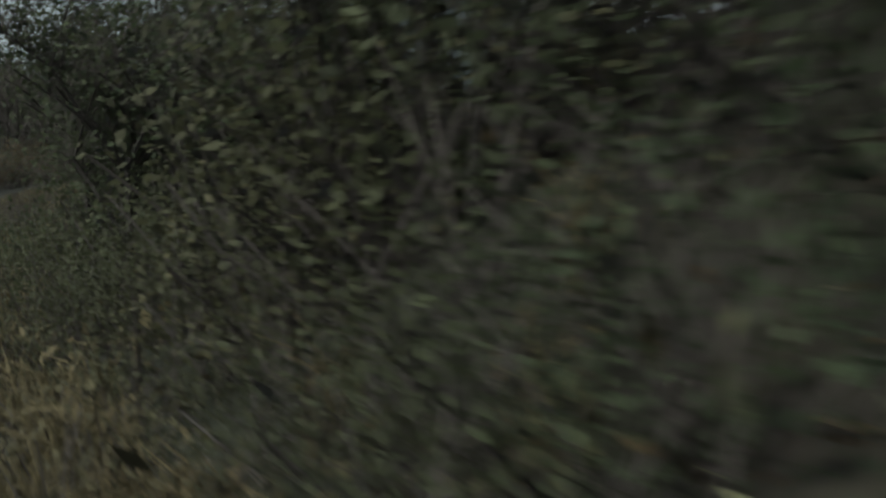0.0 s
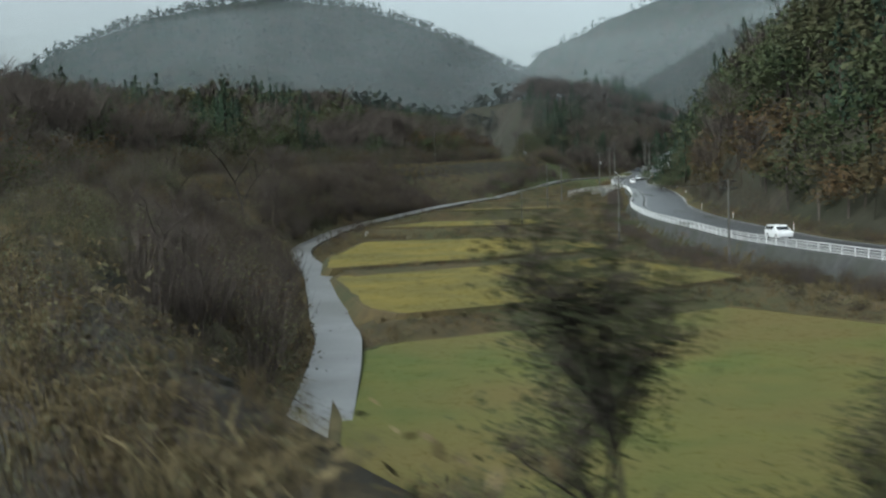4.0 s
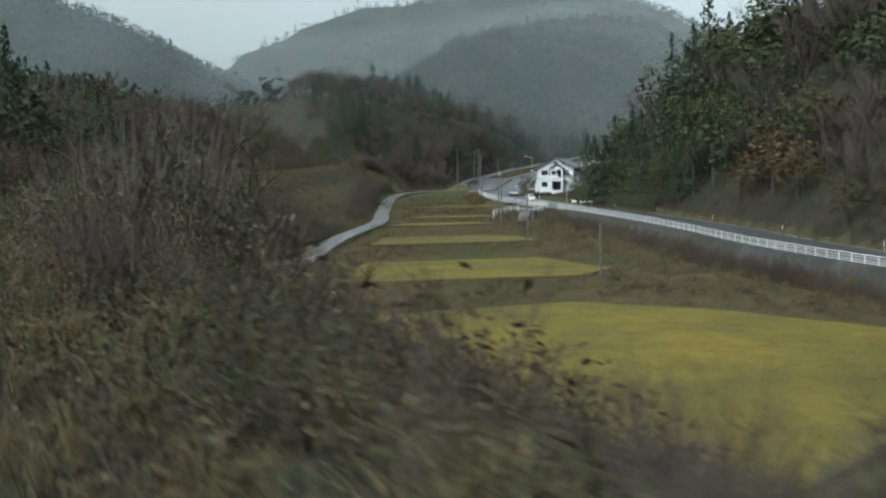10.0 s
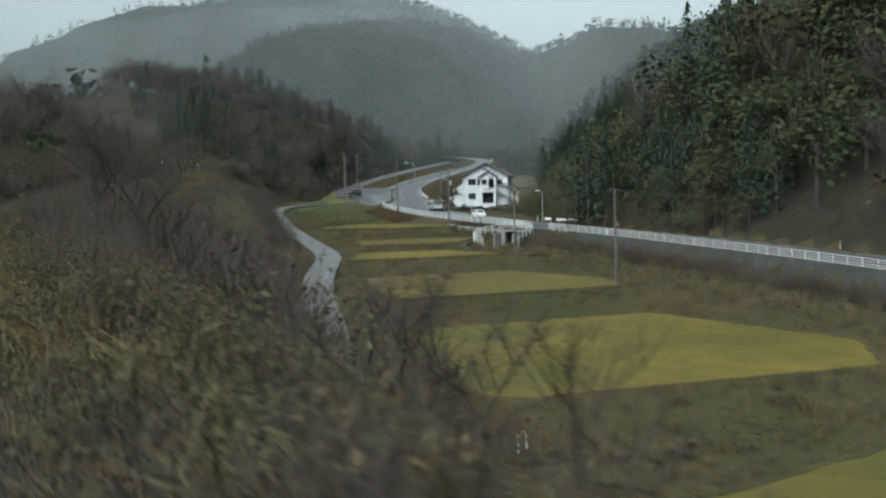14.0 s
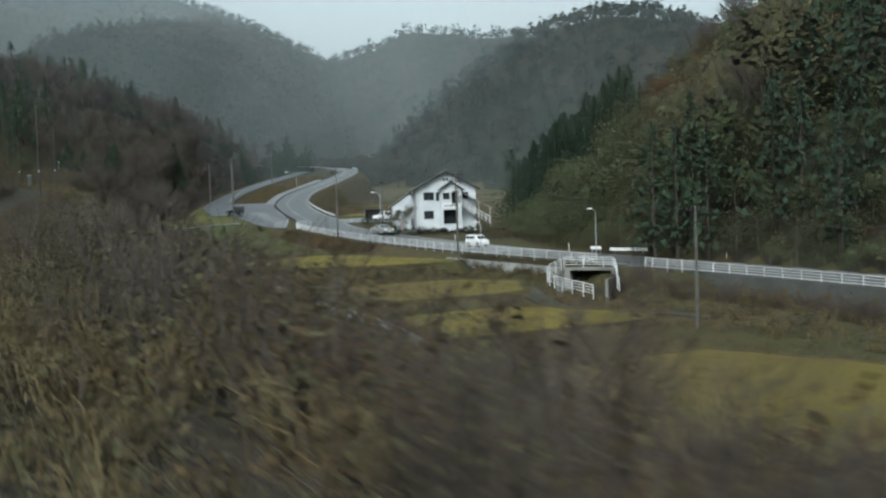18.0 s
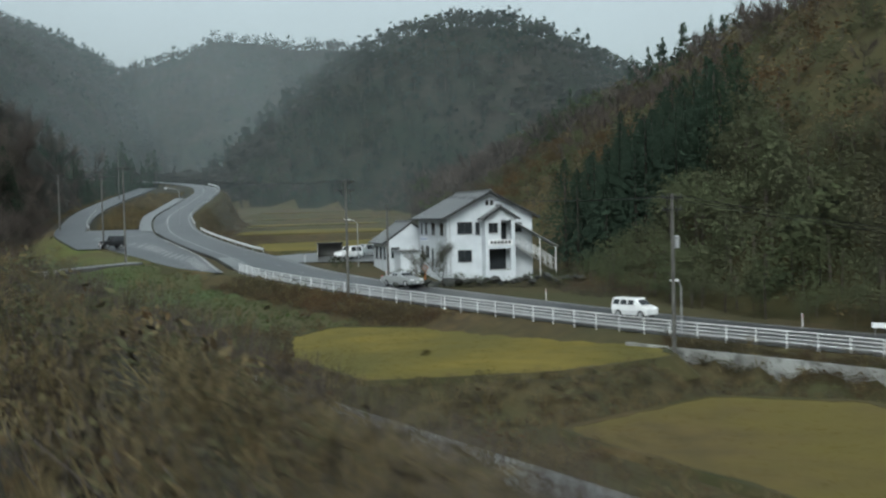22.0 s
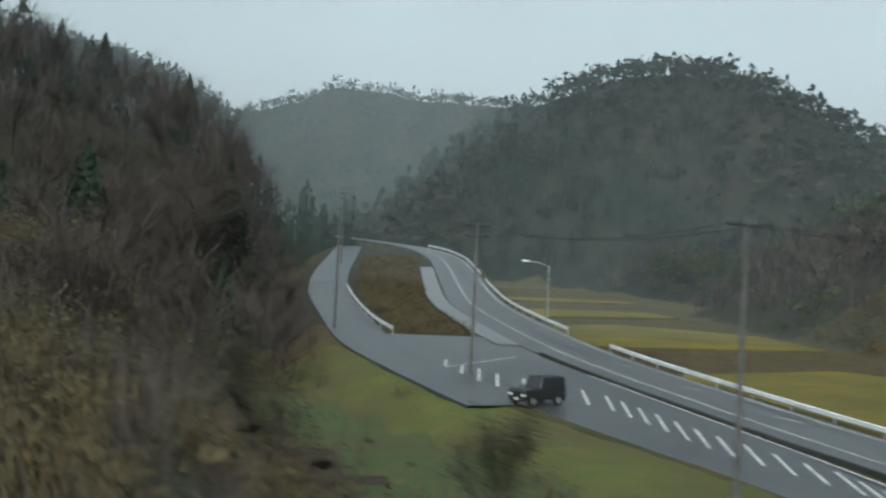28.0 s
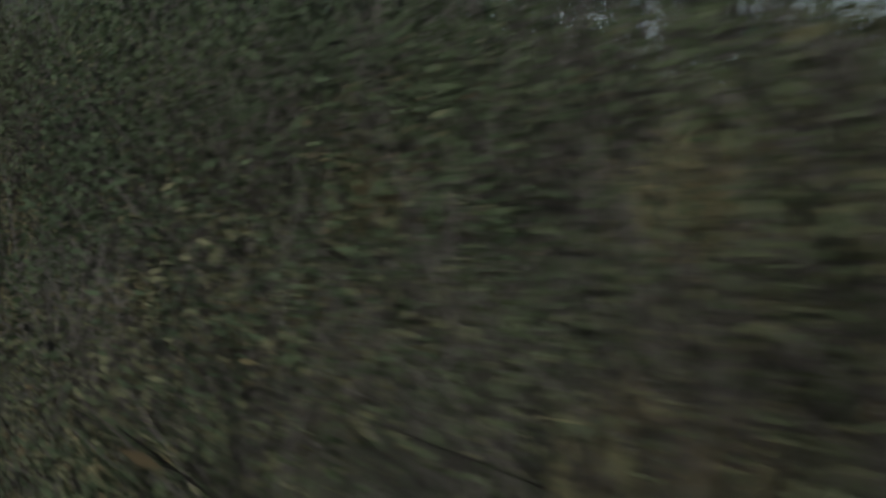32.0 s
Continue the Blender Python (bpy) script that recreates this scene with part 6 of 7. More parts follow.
for k, nm, temps, mat, lab, bs in ((0, "evergreen_brush", SHR, "ever", "dark green leafy brush beside the track", 1.5), (1, "vine_brush", SHR, "kudzu", "grey-green vine-covered brush beside the track", 1.5),
                                   (2, "pampas_grass", GRA, "drygrass", "dry straw-coloured grass beside the track", 1.1), (3, "bare_brush", BRU, "twig", "bare brown brush beside the track", 2.0),
                                   (4, "brown_brush", SHR, "brown", "brown withered brush beside the track", 1.5)):
    i = cls == k
    sz = np.maximum(0.18, top[i] / bs * (1.15 if k == 3 else 1.0))
    if k == 2:
        sz = np.minimum(sz, 1.25)
    for tall in (False, True):
        j = (sz > 1.0) == tall if temps is SHR else np.full(len(sz), not tall)
        if j.any():
            scatter("tall_" + nm if tall else nm, SHR_T if tall else temps, x[i][j], y[i][j], z[i][j] - 0.05, np.maximum(sz[j], 0.55), sz[j], [M[mat], M["twig"]], "tall " + lab if tall else lab, "brush")
# a high thicket where the cutting begins
n = 620
st, lat = RNG.uniform(476, 499, n), 3.6 + 7.5 * RNG.random(n)
x, y = beside(st, lat)
z = ground_z(x, y)
rail_z = ground_z(*beside(st, np.full(n, 1.0)))
h_ = np.maximum(rail_z + 1.5 + 1.8 * RNG.random(n) - z, 1.2) * np.clip(0.55 + (lat - 3.6) * 0.2, 0.55, 1.0)
r_ = RNG.random(n)
for sel, nm, temps, mat, lab, bs in ((r_ < 0.45, "high_thicket", BRU, "greybrush", "high bare brown thicket beside the track", 2.0), ((r_ >= 0.45) & (r_ < 0.75), "high_vine_thicket", SHR_T, "kudzu", "high grey-green vines beside the track", 1.5), (r_ >= 0.75, "high_withered_thicket", SHR_T, "brown", "high withered brown brush beside the track", 1.5)):
    scatter(nm, temps, x[sel], y[sel], z[sel] - 0.1, np.minimum(h_[sel], 3.2) / bs * 1.1, h_[sel] / bs, [M[mat], M["twig"]], lab, "brush")
# leafy evergreen growth deep in the cutting
n = 460
st, lat = RNG.uniform(502, 548, n), 2.3 + 8 * RNG.random(n)
x, y = beside(st, lat)
h_ = (0.7 + 0.6 * RNG.random(n)) * np.interp(lat, [2.3, 4.5, 7, 10.3], [0.9, 1.5, 2.6, 4.2])
r_ = RNG.random(n) + np.interp(lat, [2.3, 5, 7], [-0.25, 0.0, 0.4])
for sel, nm, mat, lab in ((r_ < 0.35, "cutting_vines", "kudzu", "grey-green leafy vines in the cutting"), (r_ >= 0.35, "cutting_evergreens", "ever", "dark green leafy bushes in the cutting")):
    scatter(nm, SHR_T, x[sel], y[sel], ground_z(x[sel], y[sel]) - 0.1, np.minimum(h_[sel], 2.6) / 1.5 * 1.2, h_[sel] / 1.5, [M[mat], M["twig"]], lab, "brush")
# taller bare brush and shrubs down the bank
n = 2300
st = RNG.uniform(28, 470, n)
lat = 8.0 + 15 * RNG.random(n)
dens = np.interp(st, [28, 50, 60, 95, 102, 190, 215, 228, 240, 325, 345, 366, 385, 450, 470], [0.9, 0.8, 0.25, 0.1, 1, 1, 0.5, 0.5, 1, 1, 0.9, 0.4, 0.03, 0.03, 0.8])
keep = RNG.random(n) < dens
st, lat = st[keep], lat[keep]
n = len(st)
x, y = beside(st, lat)
dl, _, _ = nearest(LN, x, y)
ok = np.abs(dl) > 2.6
x, y, st, lat = x[ok], y[ok], st[ok], lat[ok]
inpad = np.zeros(len(x), bool)
for _, _, poly in FIELDS:
    c = np.mean(poly, 0)
    p_ = np.array(poly)
    s_ = np.ones(len(x), bool)
    orient = np.sign(np.sum(p_[:, 0] * np.roll(p_[:, 1], -1) - np.roll(p_[:, 0], -1) * p_[:, 1]))
    for a, b in zip(p_, np.roll(p_, -1, 0)):
        s_ &= orient * ((b[0] - a[0]) * (y - a[1]) - (b[1] - a[1]) * (x - a[0])) > -1.5
    inpad |= s_
x, y, st, lat = x[~inpad], y[~inpad], st[~inpad], lat[~inpad]
z = ground_z(x, y)
n = len(x)
hgt = np.interp(st, [28, 60, 95, 105, 190, 212, 240, 320, 350, 470], [2.2, 1.2, 1.0, 3.2, 3.6, 1.8, 3.4, 3.2, 1.3, 1.5]) * (0.6 + 0.6 * RNG.random(n))
r_ = RNG.random(n)
for sel, nm, temps, mat, lab, bs in ((r_ < 0.62, "bank_brush", BRU, "greybrush", "bare grey-brown brush on the track bank", 2.0), ((r_ >= 0.62) & (r_ < 0.85), "bank_shrubs", SHR, "kudzu", "grey-green shrubs on the track bank", 1.5),
                                     (r_ >= 0.85, "bank_withered_shrubs", SHR, "brown", "withered brown shrubs on the track bank", 1.5)):
    sz = hgt[sel] / bs
    scatter(nm, temps, x[sel], y[sel], z[sel] - 0.1, sz * 1.1, sz, [M[mat], M["twig"]], lab, "brush")


# low weeds over the whole bank
WEE = [join((*leaf_quads(np.c_[RNG.normal(0, 0.45, (18, 2)), 0.05 + 0.4 * RNG.random(18)], 0.085, RNG, 0.4), 0)) for _ in range(4)]
n = 6500
st, lat = RNG.uniform(-20, 520, n), 1.5 + 24 * RNG.random(n) ** 1.3
x, y = beside(st, lat)
dl, _, _ = nearest(LN, x, y)
dm = np.full(n, 99.0)
for _, _, poly in FIELDS:
    dm = np.minimum(dm, outside(poly, x, y))
ok = (np.abs(dl) > 2.0) & (dm > 0.3) & ~((st > 372) & (st < 448) & (lat > 5) & (RNG.random(n) < 0.85))
x, y, lat = x[ok], y[ok], lat[ok]
s_ = (0.6 + 0.7 * RNG.random(len(x))) * np.where(lat < 3.5, 0.75, 1.25)
r_ = RNG.random(len(x))
for sel, nm, mat, lab in ((r_ < 0.4, "low_green_weeds", "kudzu", "low grey-green weeds on the track bank"), ((r_ >= 0.4) & (r_ < 0.7), "low_dry_weeds", "drygrass", "low straw-coloured weeds on the track bank"), (r_ >= 0.7, "low_brown_weeds", "brown", "low brown weeds on the track bank")):
    scatter(nm, WEE, x[sel], y[sel], ground_z(x[sel], y[sel]), s_[sel] * 1.3, s_[sel], [M[mat]], lab, "weeds")
SHR_L = [t_shrub(56, 0.8, 1.5, 0.05) for _ in range(4)]
n = 5200
st, lat = RNG.uniform(-25, 520, n), 0.95 + 1.9 * RNG.random(n)
x, y = beside(st, lat)
s_ = (0.35 + 0.4 * RNG.random(n)) * np.clip(0.4 + 0.45 * lat, 0.5, 1.3)
r_ = RNG.random(n) + 0.3 * fractal(st, lat, 7.0, 3.0)
for sel, nm, temps, mat, lab in ((r_ < 0.4, "shoulder_grass", GRA, "drygrass", "dry grass on the shoulder of the track"), ((r_ >= 0.4) & (r_ < 0.75), "shoulder_weeds", SHR_L, "kudzu", "grey-green weeds on the shoulder of the track"), (r_ >= 0.75, "shoulder_brown_weeds", SHR_L, "brown", "brown weeds on the shoulder of the track")):
    scatter(nm, temps, x[sel], y[sel], ground_z(x[sel], y[sel]) - 0.03, s_[sel] * 1.25, s_[sel] * (1.0 if temps is GRA else 0.75), [M[mat], M["twig"]], lab, "weeds")
# brush and young growth west of the track
n = 2300
st, lat = RNG.uniform(20, 470, n), -4.6 - 13 * RNG.random(n)
x, y = beside(st, lat)
z = ground_z(x, y)
h_ = (1.6 + 3.2 * RNG.random(n)) * (1 + 0.3 * fractal(x, y, 7.0, 1.0))
r_ = RNG.random(n)
for sel, nm, temps, mat, lab, bs in ((r_ < 0.35, "trackside_thicket", BRU, "greybrush", "bare grey-brown thicket on the far side of the track", 2.0), ((r_ >= 0.35) & (r_ < 0.7), "trackside_shrubs", SHR, "ever", "dark green shrubs on the far side of the track", 1.5), (r_ >= 0.7, "trackside_withered_shrubs", SHR, "brown", "withered brown shrubs on the far side of the track", 1.5)):
    scatter(nm, temps, x[sel], y[sel], z[sel] - 0.1, h_[sel] / bs * 1.3, h_[sel] / bs, [M[mat], M["twig"]], lab, "brush")
# thicket on the cutting near the end of the line
n = 620
st, lat = RNG.uniform(476, 515, n), 4.8 + 17 * RNG.random(n)
x, y = beside(st, lat)
dsd_, _, _ = nearest(SIDE, x, y)
ok = dsd_ > 3.5
x, y, lat = x[ok], y[ok], lat[ok]
h_ = (0.8 + 1.5 * RNG.random(len(x))) * np.clip(lat / 9, 0.5, 1.2)
r_ = RNG.random(len(x))
for sel, nm, temps, mat, lab, bs in ((r_ < 0.5, "cutting_thicket", BRU, "greybrush", "bare brown thicket on the cutting", 2.0), ((r_ >= 0.5) & (r_ < 0.8), "cutting_shrubs", SHR_T, "kudzu", "olive shrubs on the cutting", 1.5), (r_ >= 0.8, "cutting_withered_shrubs", SHR_T, "brown", "withered brown shrubs on the cutting", 1.5)):
    scatter(nm, temps, x[sel], y[sel], ground_z(x[sel], y[sel]) - 0.1, h_[sel] / bs * 1.2, h_[sel] / bs, [M[mat], M["twig"]], lab, "thicket")
# undergrowth on the spur
x, y = jitter_grid(-330, -244, 385, 470, 2.3)
ins, ise = woods_zone(x, y)
lt_, _, _ = nearest(TRK, x, y)
ok = ~ise & (lt_ < -5) & (ins > -9) & (nearest(SIDE, x, y)[0] > 4) & (np.hypot(x + 272, y - 390) < 75)
x, y = x[ok], y[ok]
s_ = 0.7 + 0.8 * RNG.random(len(x))
r_ = RNG.random(len(x))
for sel, nm, temps, mat, lab in ((r_ < 0.4, "spur_brush", BRU, "greybrush", "bare brown brush under the trees of the spur"), ((r_ >= 0.4) & (r_ < 0.75), "spur_withered_shrubs", SHR, "brown", "withered brown shrubs under the trees of the spur"), (r_ >= 0.75, "spur_shrubs", SHR, "ever", "dark green shrubs under the trees of the spur")):
    scatter(nm, temps, x[sel], y[sel], ground_z(x[sel], y[sel]) - 0.1, s_[sel] * 1.4, s_[sel], [M[mat], M["twig"]], lab, "brush")
# dense brown brush on the slope above the upper fields
n = 1500
st, lat = RNG.uniform(283, 334, n), 4.5 + 17 * RNG.random(n)
x, y = beside(st, lat)
dm = np.full(n, 99.0)
for _, _, poly in FIELDS:
    dm = np.minimum(dm, outside(poly, x, y))
ok = (dm > 0.8) & (np.abs(nearest(LN, x, y)[0]) > 2.4)
x, y, st = x[ok], y[ok], st[ok]
h_ = np.interp(st, [283, 300, 322, 334], [2.2, 2.6, 2.4, 1.2]) * (0.6 + 0.6 * RNG.random(len(x)))
r_ = RNG.random(len(x))
for sel, nm, temps, mat, lab, bs in ((r_ < 0.6, "slope_brush", BRU, "greybrush", "dense bare brown brush on the slope", 2.0), ((r_ >= 0.6) & (r_ < 0.85), "slope_withered_brush", SHR_T, "brown", "withered brown brush on the slope", 1.5), (r_ >= 0.85, "slope_shrubs", SHR_T, "kudzu", "olive shrubs on the slope", 1.5)):
    scatter(nm, temps, x[sel], y[sel], ground_z(x[sel], y[sel]) - 0.1, h_[sel] / bs * 1.2, h_[sel] / bs, [M[mat], M["twig"]], lab, "brush")
# brush between lane and track, scrub on the climbing bend, scrub at the foot of the eastern woods
pts, angs = arc_points(LN, 0.55, 256, 352)
x, y = pts[:, 0] - 2.9 - 3.6 * RNG.random(len(pts)), pts[:, 1] + 1.2 * RNG.normal(size=len(pts))
ok = np.abs(nearest(LN, x, y)[0]) > 2.2
x, y = x[ok], y[ok]
s_ = 0.95 + 0.5 * RNG.random(len(x))
r_ = RNG.random(len(x))
for sel, nm, temps, mat, lab in ((r_ < 0.6, "lane_brush", BRU, "greybrush", "bare brown brush beside the farm lane"), (r_ >= 0.6, "lane_withered_brush", SHR_T, "brown", "withered brown brush beside the farm lane")):
    scatter(nm, temps, x[sel], y[sel], ground_z(x[sel], y[sel]) - 0.1, s_[sel] * 1.3, s_[sel] * 1.3, [M[mat], M["twig"]], lab, "brush")
for nm, lab, mat2, (ya, yb), (oa, ob_), n, (sa, sb) in (("bend_scrub", "brown scrub on the slope of the climbing bend", "drygrass", (404, 546), (1.2, 15.0), 2600, (0.35, 0.6)), ("foot_scrub", "russet scrub at the foot of the eastern woods", "ever", (95, 292), (0.6, 9.0), 2400, (0.5, 0.9))):
    yy = RNG.uniform(ya, yb, n)
    off_ = road_width(yy) + oa + (ob_ - oa) * RNG.random(n)
    x, y = np.interp(yy, RD[:, 1], RD[:, 0]) + off_, yy
    v_, _, _ = nearest(RD, x, y)
    dm = np.full(n, 99.0)
    for _, _, poly in FIELDS:
        dm = np.minimum(dm, outside(poly, x, y))
    ok = (-v_ > road_width(y) + 0.8) & (dm > 0.5)
    x, y = x[ok], y[ok]
    s_ = sa + (sb - sa) * RNG.random(len(x))
    r_ = RNG.random(len(x)) + 0.3 * fractal(x, y, 8.0, 2.0)
    for sel, mat, w_ in ((r_ < 0.6, "brown", ""), (r_ >= 0.6, mat2, "_pale" if mat2 == "drygrass" else "_green")):
        scatter(nm + w_, SHR_L, x[sel], y[sel], ground_z(x[sel], y[sel]) - 0.05, s_[sel] * 1.4, s_[sel], [M[mat], M["twig"]], lab, "scrub")
# bare thicket on the bank
THI = [t_bare(88, 0.42, 0.34) for _ in range(4)]
n = 2600
st, lat = RNG.uniform(34, 335, n), 7.5 + 14.5 * RNG.random(n)
keep = RNG.random(n) < np.interp(st, [34, 52, 60, 98, 104, 190, 200, 240, 250, 325, 335], [0.5, 0.5, 0.05, 0.05, 0.5, 0.7, 0.06, 0.06, 0.7, 0.7, 0.2])
st, lat = st[keep], lat[keep]
x, y = beside(st, lat)
dl, _, _ = nearest(LN, x, y)
dm = np.full(len(x), 99.0)
for _, _, poly in FIELDS:
    dm = np.minimum(dm, outside(poly, x, y))
ok = (np.abs(dl) > 2.8) & (dm > 1.5)
x, y, st, lat = x[ok], y[ok], st[ok], lat[ok]
h_ = np.interp(st, [34, 60, 104, 130, 190, 236, 320, 335], [2.4, 2.2, 2.6, 3.2, 4.4, 4.4, 4.0, 2.6]) * (0.6 + 0.55 * RNG.random(len(x)))
scatter("bare_thicket", THI, x, y, ground_z(x, y) - 0.1, h_, h_, [M["greybrush"], M["greybrush"]], "dense bare brown thicket on the track bank", "thicket")
# scrub over the open hill behind the hall and above the bamboo
SCR = [t_shrub(24, 0.8, 1.5, 0.15) for _ in range(4)]
x, y = jitter_grid(-205, -40, 255, 480, 2.5)
ins, ise = woods_zone(x, y)
ok = ise & (ins > 0.3) & (ins < 85)
x, y = x[ok], y[ok]
z = ground_z(x, y)
f_ = fractal(x, y, 7.0, 5.0) + 0.6 * RNG.normal(size=len(x))
for sel, nm, mat, lab in ((f_ < -0.25, "hill_russet_scrub", "brown", "low russet scrub covering the open hill"), ((f_ >= -0.25) & (f_ < 0.45), "hill_olive_scrub", "kudzu", "low olive scrub covering the open hill"), ((f_ >= 0.45) & (f_ < 0.9), "hill_straw", "drygrass", "straw-coloured grass on the open hill"), (f_ >= 0.9, "hill_dark_scrub", "ever", "dark green scrub on the open hill")):
    s_ = 0.8 + 0.7 * RNG.random(sel.sum())
    scatter(nm, SCR, x[sel], y[sel], z[sel] - 0.2, s_ * 1.5, s_, [M[mat], M["twig"]], lab, "scrub")


# ---- single trees near the track ----
def limb_bm(bm, p, d, length, r, depth, tips, rng):
    """A tapered limb in two bent pieces that forks at its end and along its way."""
    mid = p + d * length * 0.5 + Vector((rng.uniform(-1, 1), rng.uniform(-1, 1), rng.uniform(-0.2, 0.6))) * length * 0.06
    end = mid + (d + Vector((rng.uniform(-1, 1), rng.uniform(-1, 1), rng.uniform(0, 0.6))) * 0.18).normalized() * length * 0.5
    tube_bm(bm, p, mid, r, r * 0.82, 5)
    tube_bm(bm, mid, end, r * 0.82, r * 0.6, 5)
    tips.append((mid, d, depth))
    tips.append((end, d, depth))
    if depth > 0:
        for k in range(3 if depth > 1 else 2):
            a, up = rng.uniform(0, 6.28), rng.uniform(0.25, 0.9)
            nd = (d * 0.6 + Vector((math.cos(a), math.sin(a), up)) * 0.75).normalized()
            limb_bm(bm, end if k else mid, nd, length * rng.uniform(0.55, 0.75), r * 0.55, depth - 1, tips, rng)


def tree_thing(label, h, seed, leaf=None, conifer=False, leaves=520):
    """A tree as trunk (with limbs) and crown, standing at the origin."""
    rng = random.Random(seed)
    root = thing("tree", Matrix.Identity(4), label, "tree", "trees beside the track")
    bm = bmesh.new()
    tips = []
    if conifer:
        tube_bm(bm, (0, 0, -0.3), (0, 0, h * 0.97), h * 0.016, 0.015, 7)
        part("trunk", bm, M["bark"], root)
        v, f, m = t_conifer(leaves, 0.2, 0.0135)
        ob = mesh_object("crown", v * h, f, [M[leaf], M["bark"]], False, m, root)
        return root
    limb_bm(bm, Vector((0, 0, -0.3)), Vector((rng.uniform(-0.1, 0.1), rng.uniform(-0.1, 0.1), 1)).normalized(), h * 0.48, h * (0.014 if leaf else 0.0125), 3, tips, rng)
    part("trunk", bm, M["bark"], root)
    src = np.array([[*t[0]] for t in tips if t[2] < 3])
    n = leaves
    s = src[RNG.integers(0, len(src), n)]
    e = s + np.c_[RNG.normal(0, 0.055 if leaf else 0.075, (n, 2)), RNG.normal(0.04, 0.045, n)] * h
    tw = twig_quads(s, e, (0.0012 if leaf else 0.0011) * h, 0.0004 * h)
    parts_ = [(*tw, 1)]
    if leaf:
        c = e + RNG.normal(0, 0.03, (n, 3)) * h
        c2 = e + RNG.normal(0, 0.05, (n, 3)) * h
        lv = leaf_quads(np.vstack([c, c2]), 0.021 * h ** 0.6, RNG, 0.6, 0.2)
        parts_.append((*lv, 0))
    v, f, m = join(*parts_)
    mesh_object("crown", v, f, [M[leaf or "twig"], M["twig"]], False, m, root)
    return root


TREES = {
    "bare": [tree_thing("bare grey-brown winter tree on the track bank", 6.0, 3 + k, None, leaves=1500) for k in range(3)],
    "leafy": [tree_thing("thin tree with sparse olive leaves on the bank", 12.0, 31, "kudzu", leaves=520), tree_thing("thin tree with sparse olive leaves on the bank", 12.0, 35, "kudzu", leaves=480)],
    "green": [tree_thing("dense dark evergreen tree on the cutting", 7.0, 51 + k, "ever", leaves=1700) for k in range(3)],
    "conifer": [tree_thing("dark conical conifer on the slope", 6.0, 71 + k, "conifer", True, 3600) for k in range(2)],
}
BASE_H = {"bare": 6.0, "leafy": 12.0, "green": 7.0, "conifer": 6.0}
PLACES = [("leafy", -164, 124.4, 13), ("bare", -177.7, 144.3, 5.5), ("bare", -174.8, 139.0, 4.8), ("bare", -179.5, 146.5, 4.5), ("green", -60.6, 31.8, 5.2), ("green", -58.2, 33.6, 4.2), ("green", -62.4, 34.0, 4.4), ("green", -248.3, 336.7, 2.5), ("conifer", -258.8, 473.2, 10), ("bare", -264.5, 418, 12.5), ("bare", -262, 422, 13), ("bare", -259.5, 419, 11.5), ("bare", -257.5, 425, 12.5), ("bare", -254.5, 417, 10), ("bare", -255, 428, 12), ("bare", -249.5, 428, 10.5), ("conifer", -252.3, 430.5, 14), ("conifer", -268.5, 462, 11), ("bare", -247.5, 421, 6.5), ("bare", -266, 414, 8), ("green", -199.8, 327.5, 4.2), ("green", -201.5, 331, 3.4)]
for kd, s_, l_, h_ in (("bare", 115, 12, 5), ("bare", 122, 10, 5), ("bare", 134, 13, 5.5), ("bare", 160, 12, 4), ("bare", 152, 8, 4.2), ("leafy", 203, 7, 6.5),
                       ("bare", 262, 7, 7.5), ("bare", 265.5, 8.5, 6.5), ("bare", 268, 6.5, 7), ("bare", 280, 12, 5), ("bare", 290, 12, 5), ("bare", 322, 9, 5), ("bare", 329, 8, 4.5), ("bare", 50, 9, 3.5),
                       ("bare", 58, 10, 4), ("bare", 44, 8, 3.2), ("green", 452, 6, 2.4), ("green", 446, 9, 2.4), ("green", 441, 6, 2.0), ("leafy", 196, 6, 5), ("leafy", 187, 9, 6),
                       ("green", -6, 6, 7), ("green", 0, 6, 6), ("green", 5, 8, 7), ("green", 9, 6, 6), ("green", 13, 7, 6.5), ("green", 17, 5.5, 5.5), ("green", 20, 9, 6.5), ("green", 23, 6, 5.5), ("green", 27, 8, 5.2), ("green", 26, 11, 6), ("green", 15, 12, 7), ("green", 8, 12, 8), ("green", 21, 5.6, 6), ("green", 24, 5.4, 5.5), ("green", 29, 5.5, 5), ("green", 11, 5.6, 6), ("green", 3, 5.8, 6.5), ("green", 18, 8, 6.5), ("green", 31, 9, 4.5), ("green", 34, 7, 3), ("green", 27, 4.6, 6.2), ("green", 25, 4.7, 6.4), ("green", 28.6, 4.8, 5.4), ("green", 22.5, 4.8, 6.5),
                       ("bare", 512, 22, 7), ("bare", 520, 30, 8), ("bare", 505, 34, 7), ("bare", 498, 28, 6), ("bare", 525, 40, 8), ("green", 530, 14, 8), ("green", 536, 18, 8), ("green", 541, 13, 8), ("green", 545, 21, 8), ("green", 552, 15, 8), ("green", 535, 25, 8), ("green", 528, 20, 8)):
    x_, y_ = beside(np.array([s_]), np.array([l_]))
    PLACES.append((kd, float(x_[0]), float(y_[0]), h_))
for k, (kd, x_, y_, h_) in enumerate(PLACES):
    src = TREES[kd][k % len(TREES[kd])]
    f_ = h_ / BASE_H[kd]
    m = pose(x_, y_, float(ground_z([x_], [y_])[0]), 0, 0, 47 * k) @ Matrix.Scale(f_, 4)
    if not src.get("placed"):
        src.matrix_basis = m
        src["placed"] = 1
    else:
        cp = copy_thing(src, m)
        cp.matrix_basis = m

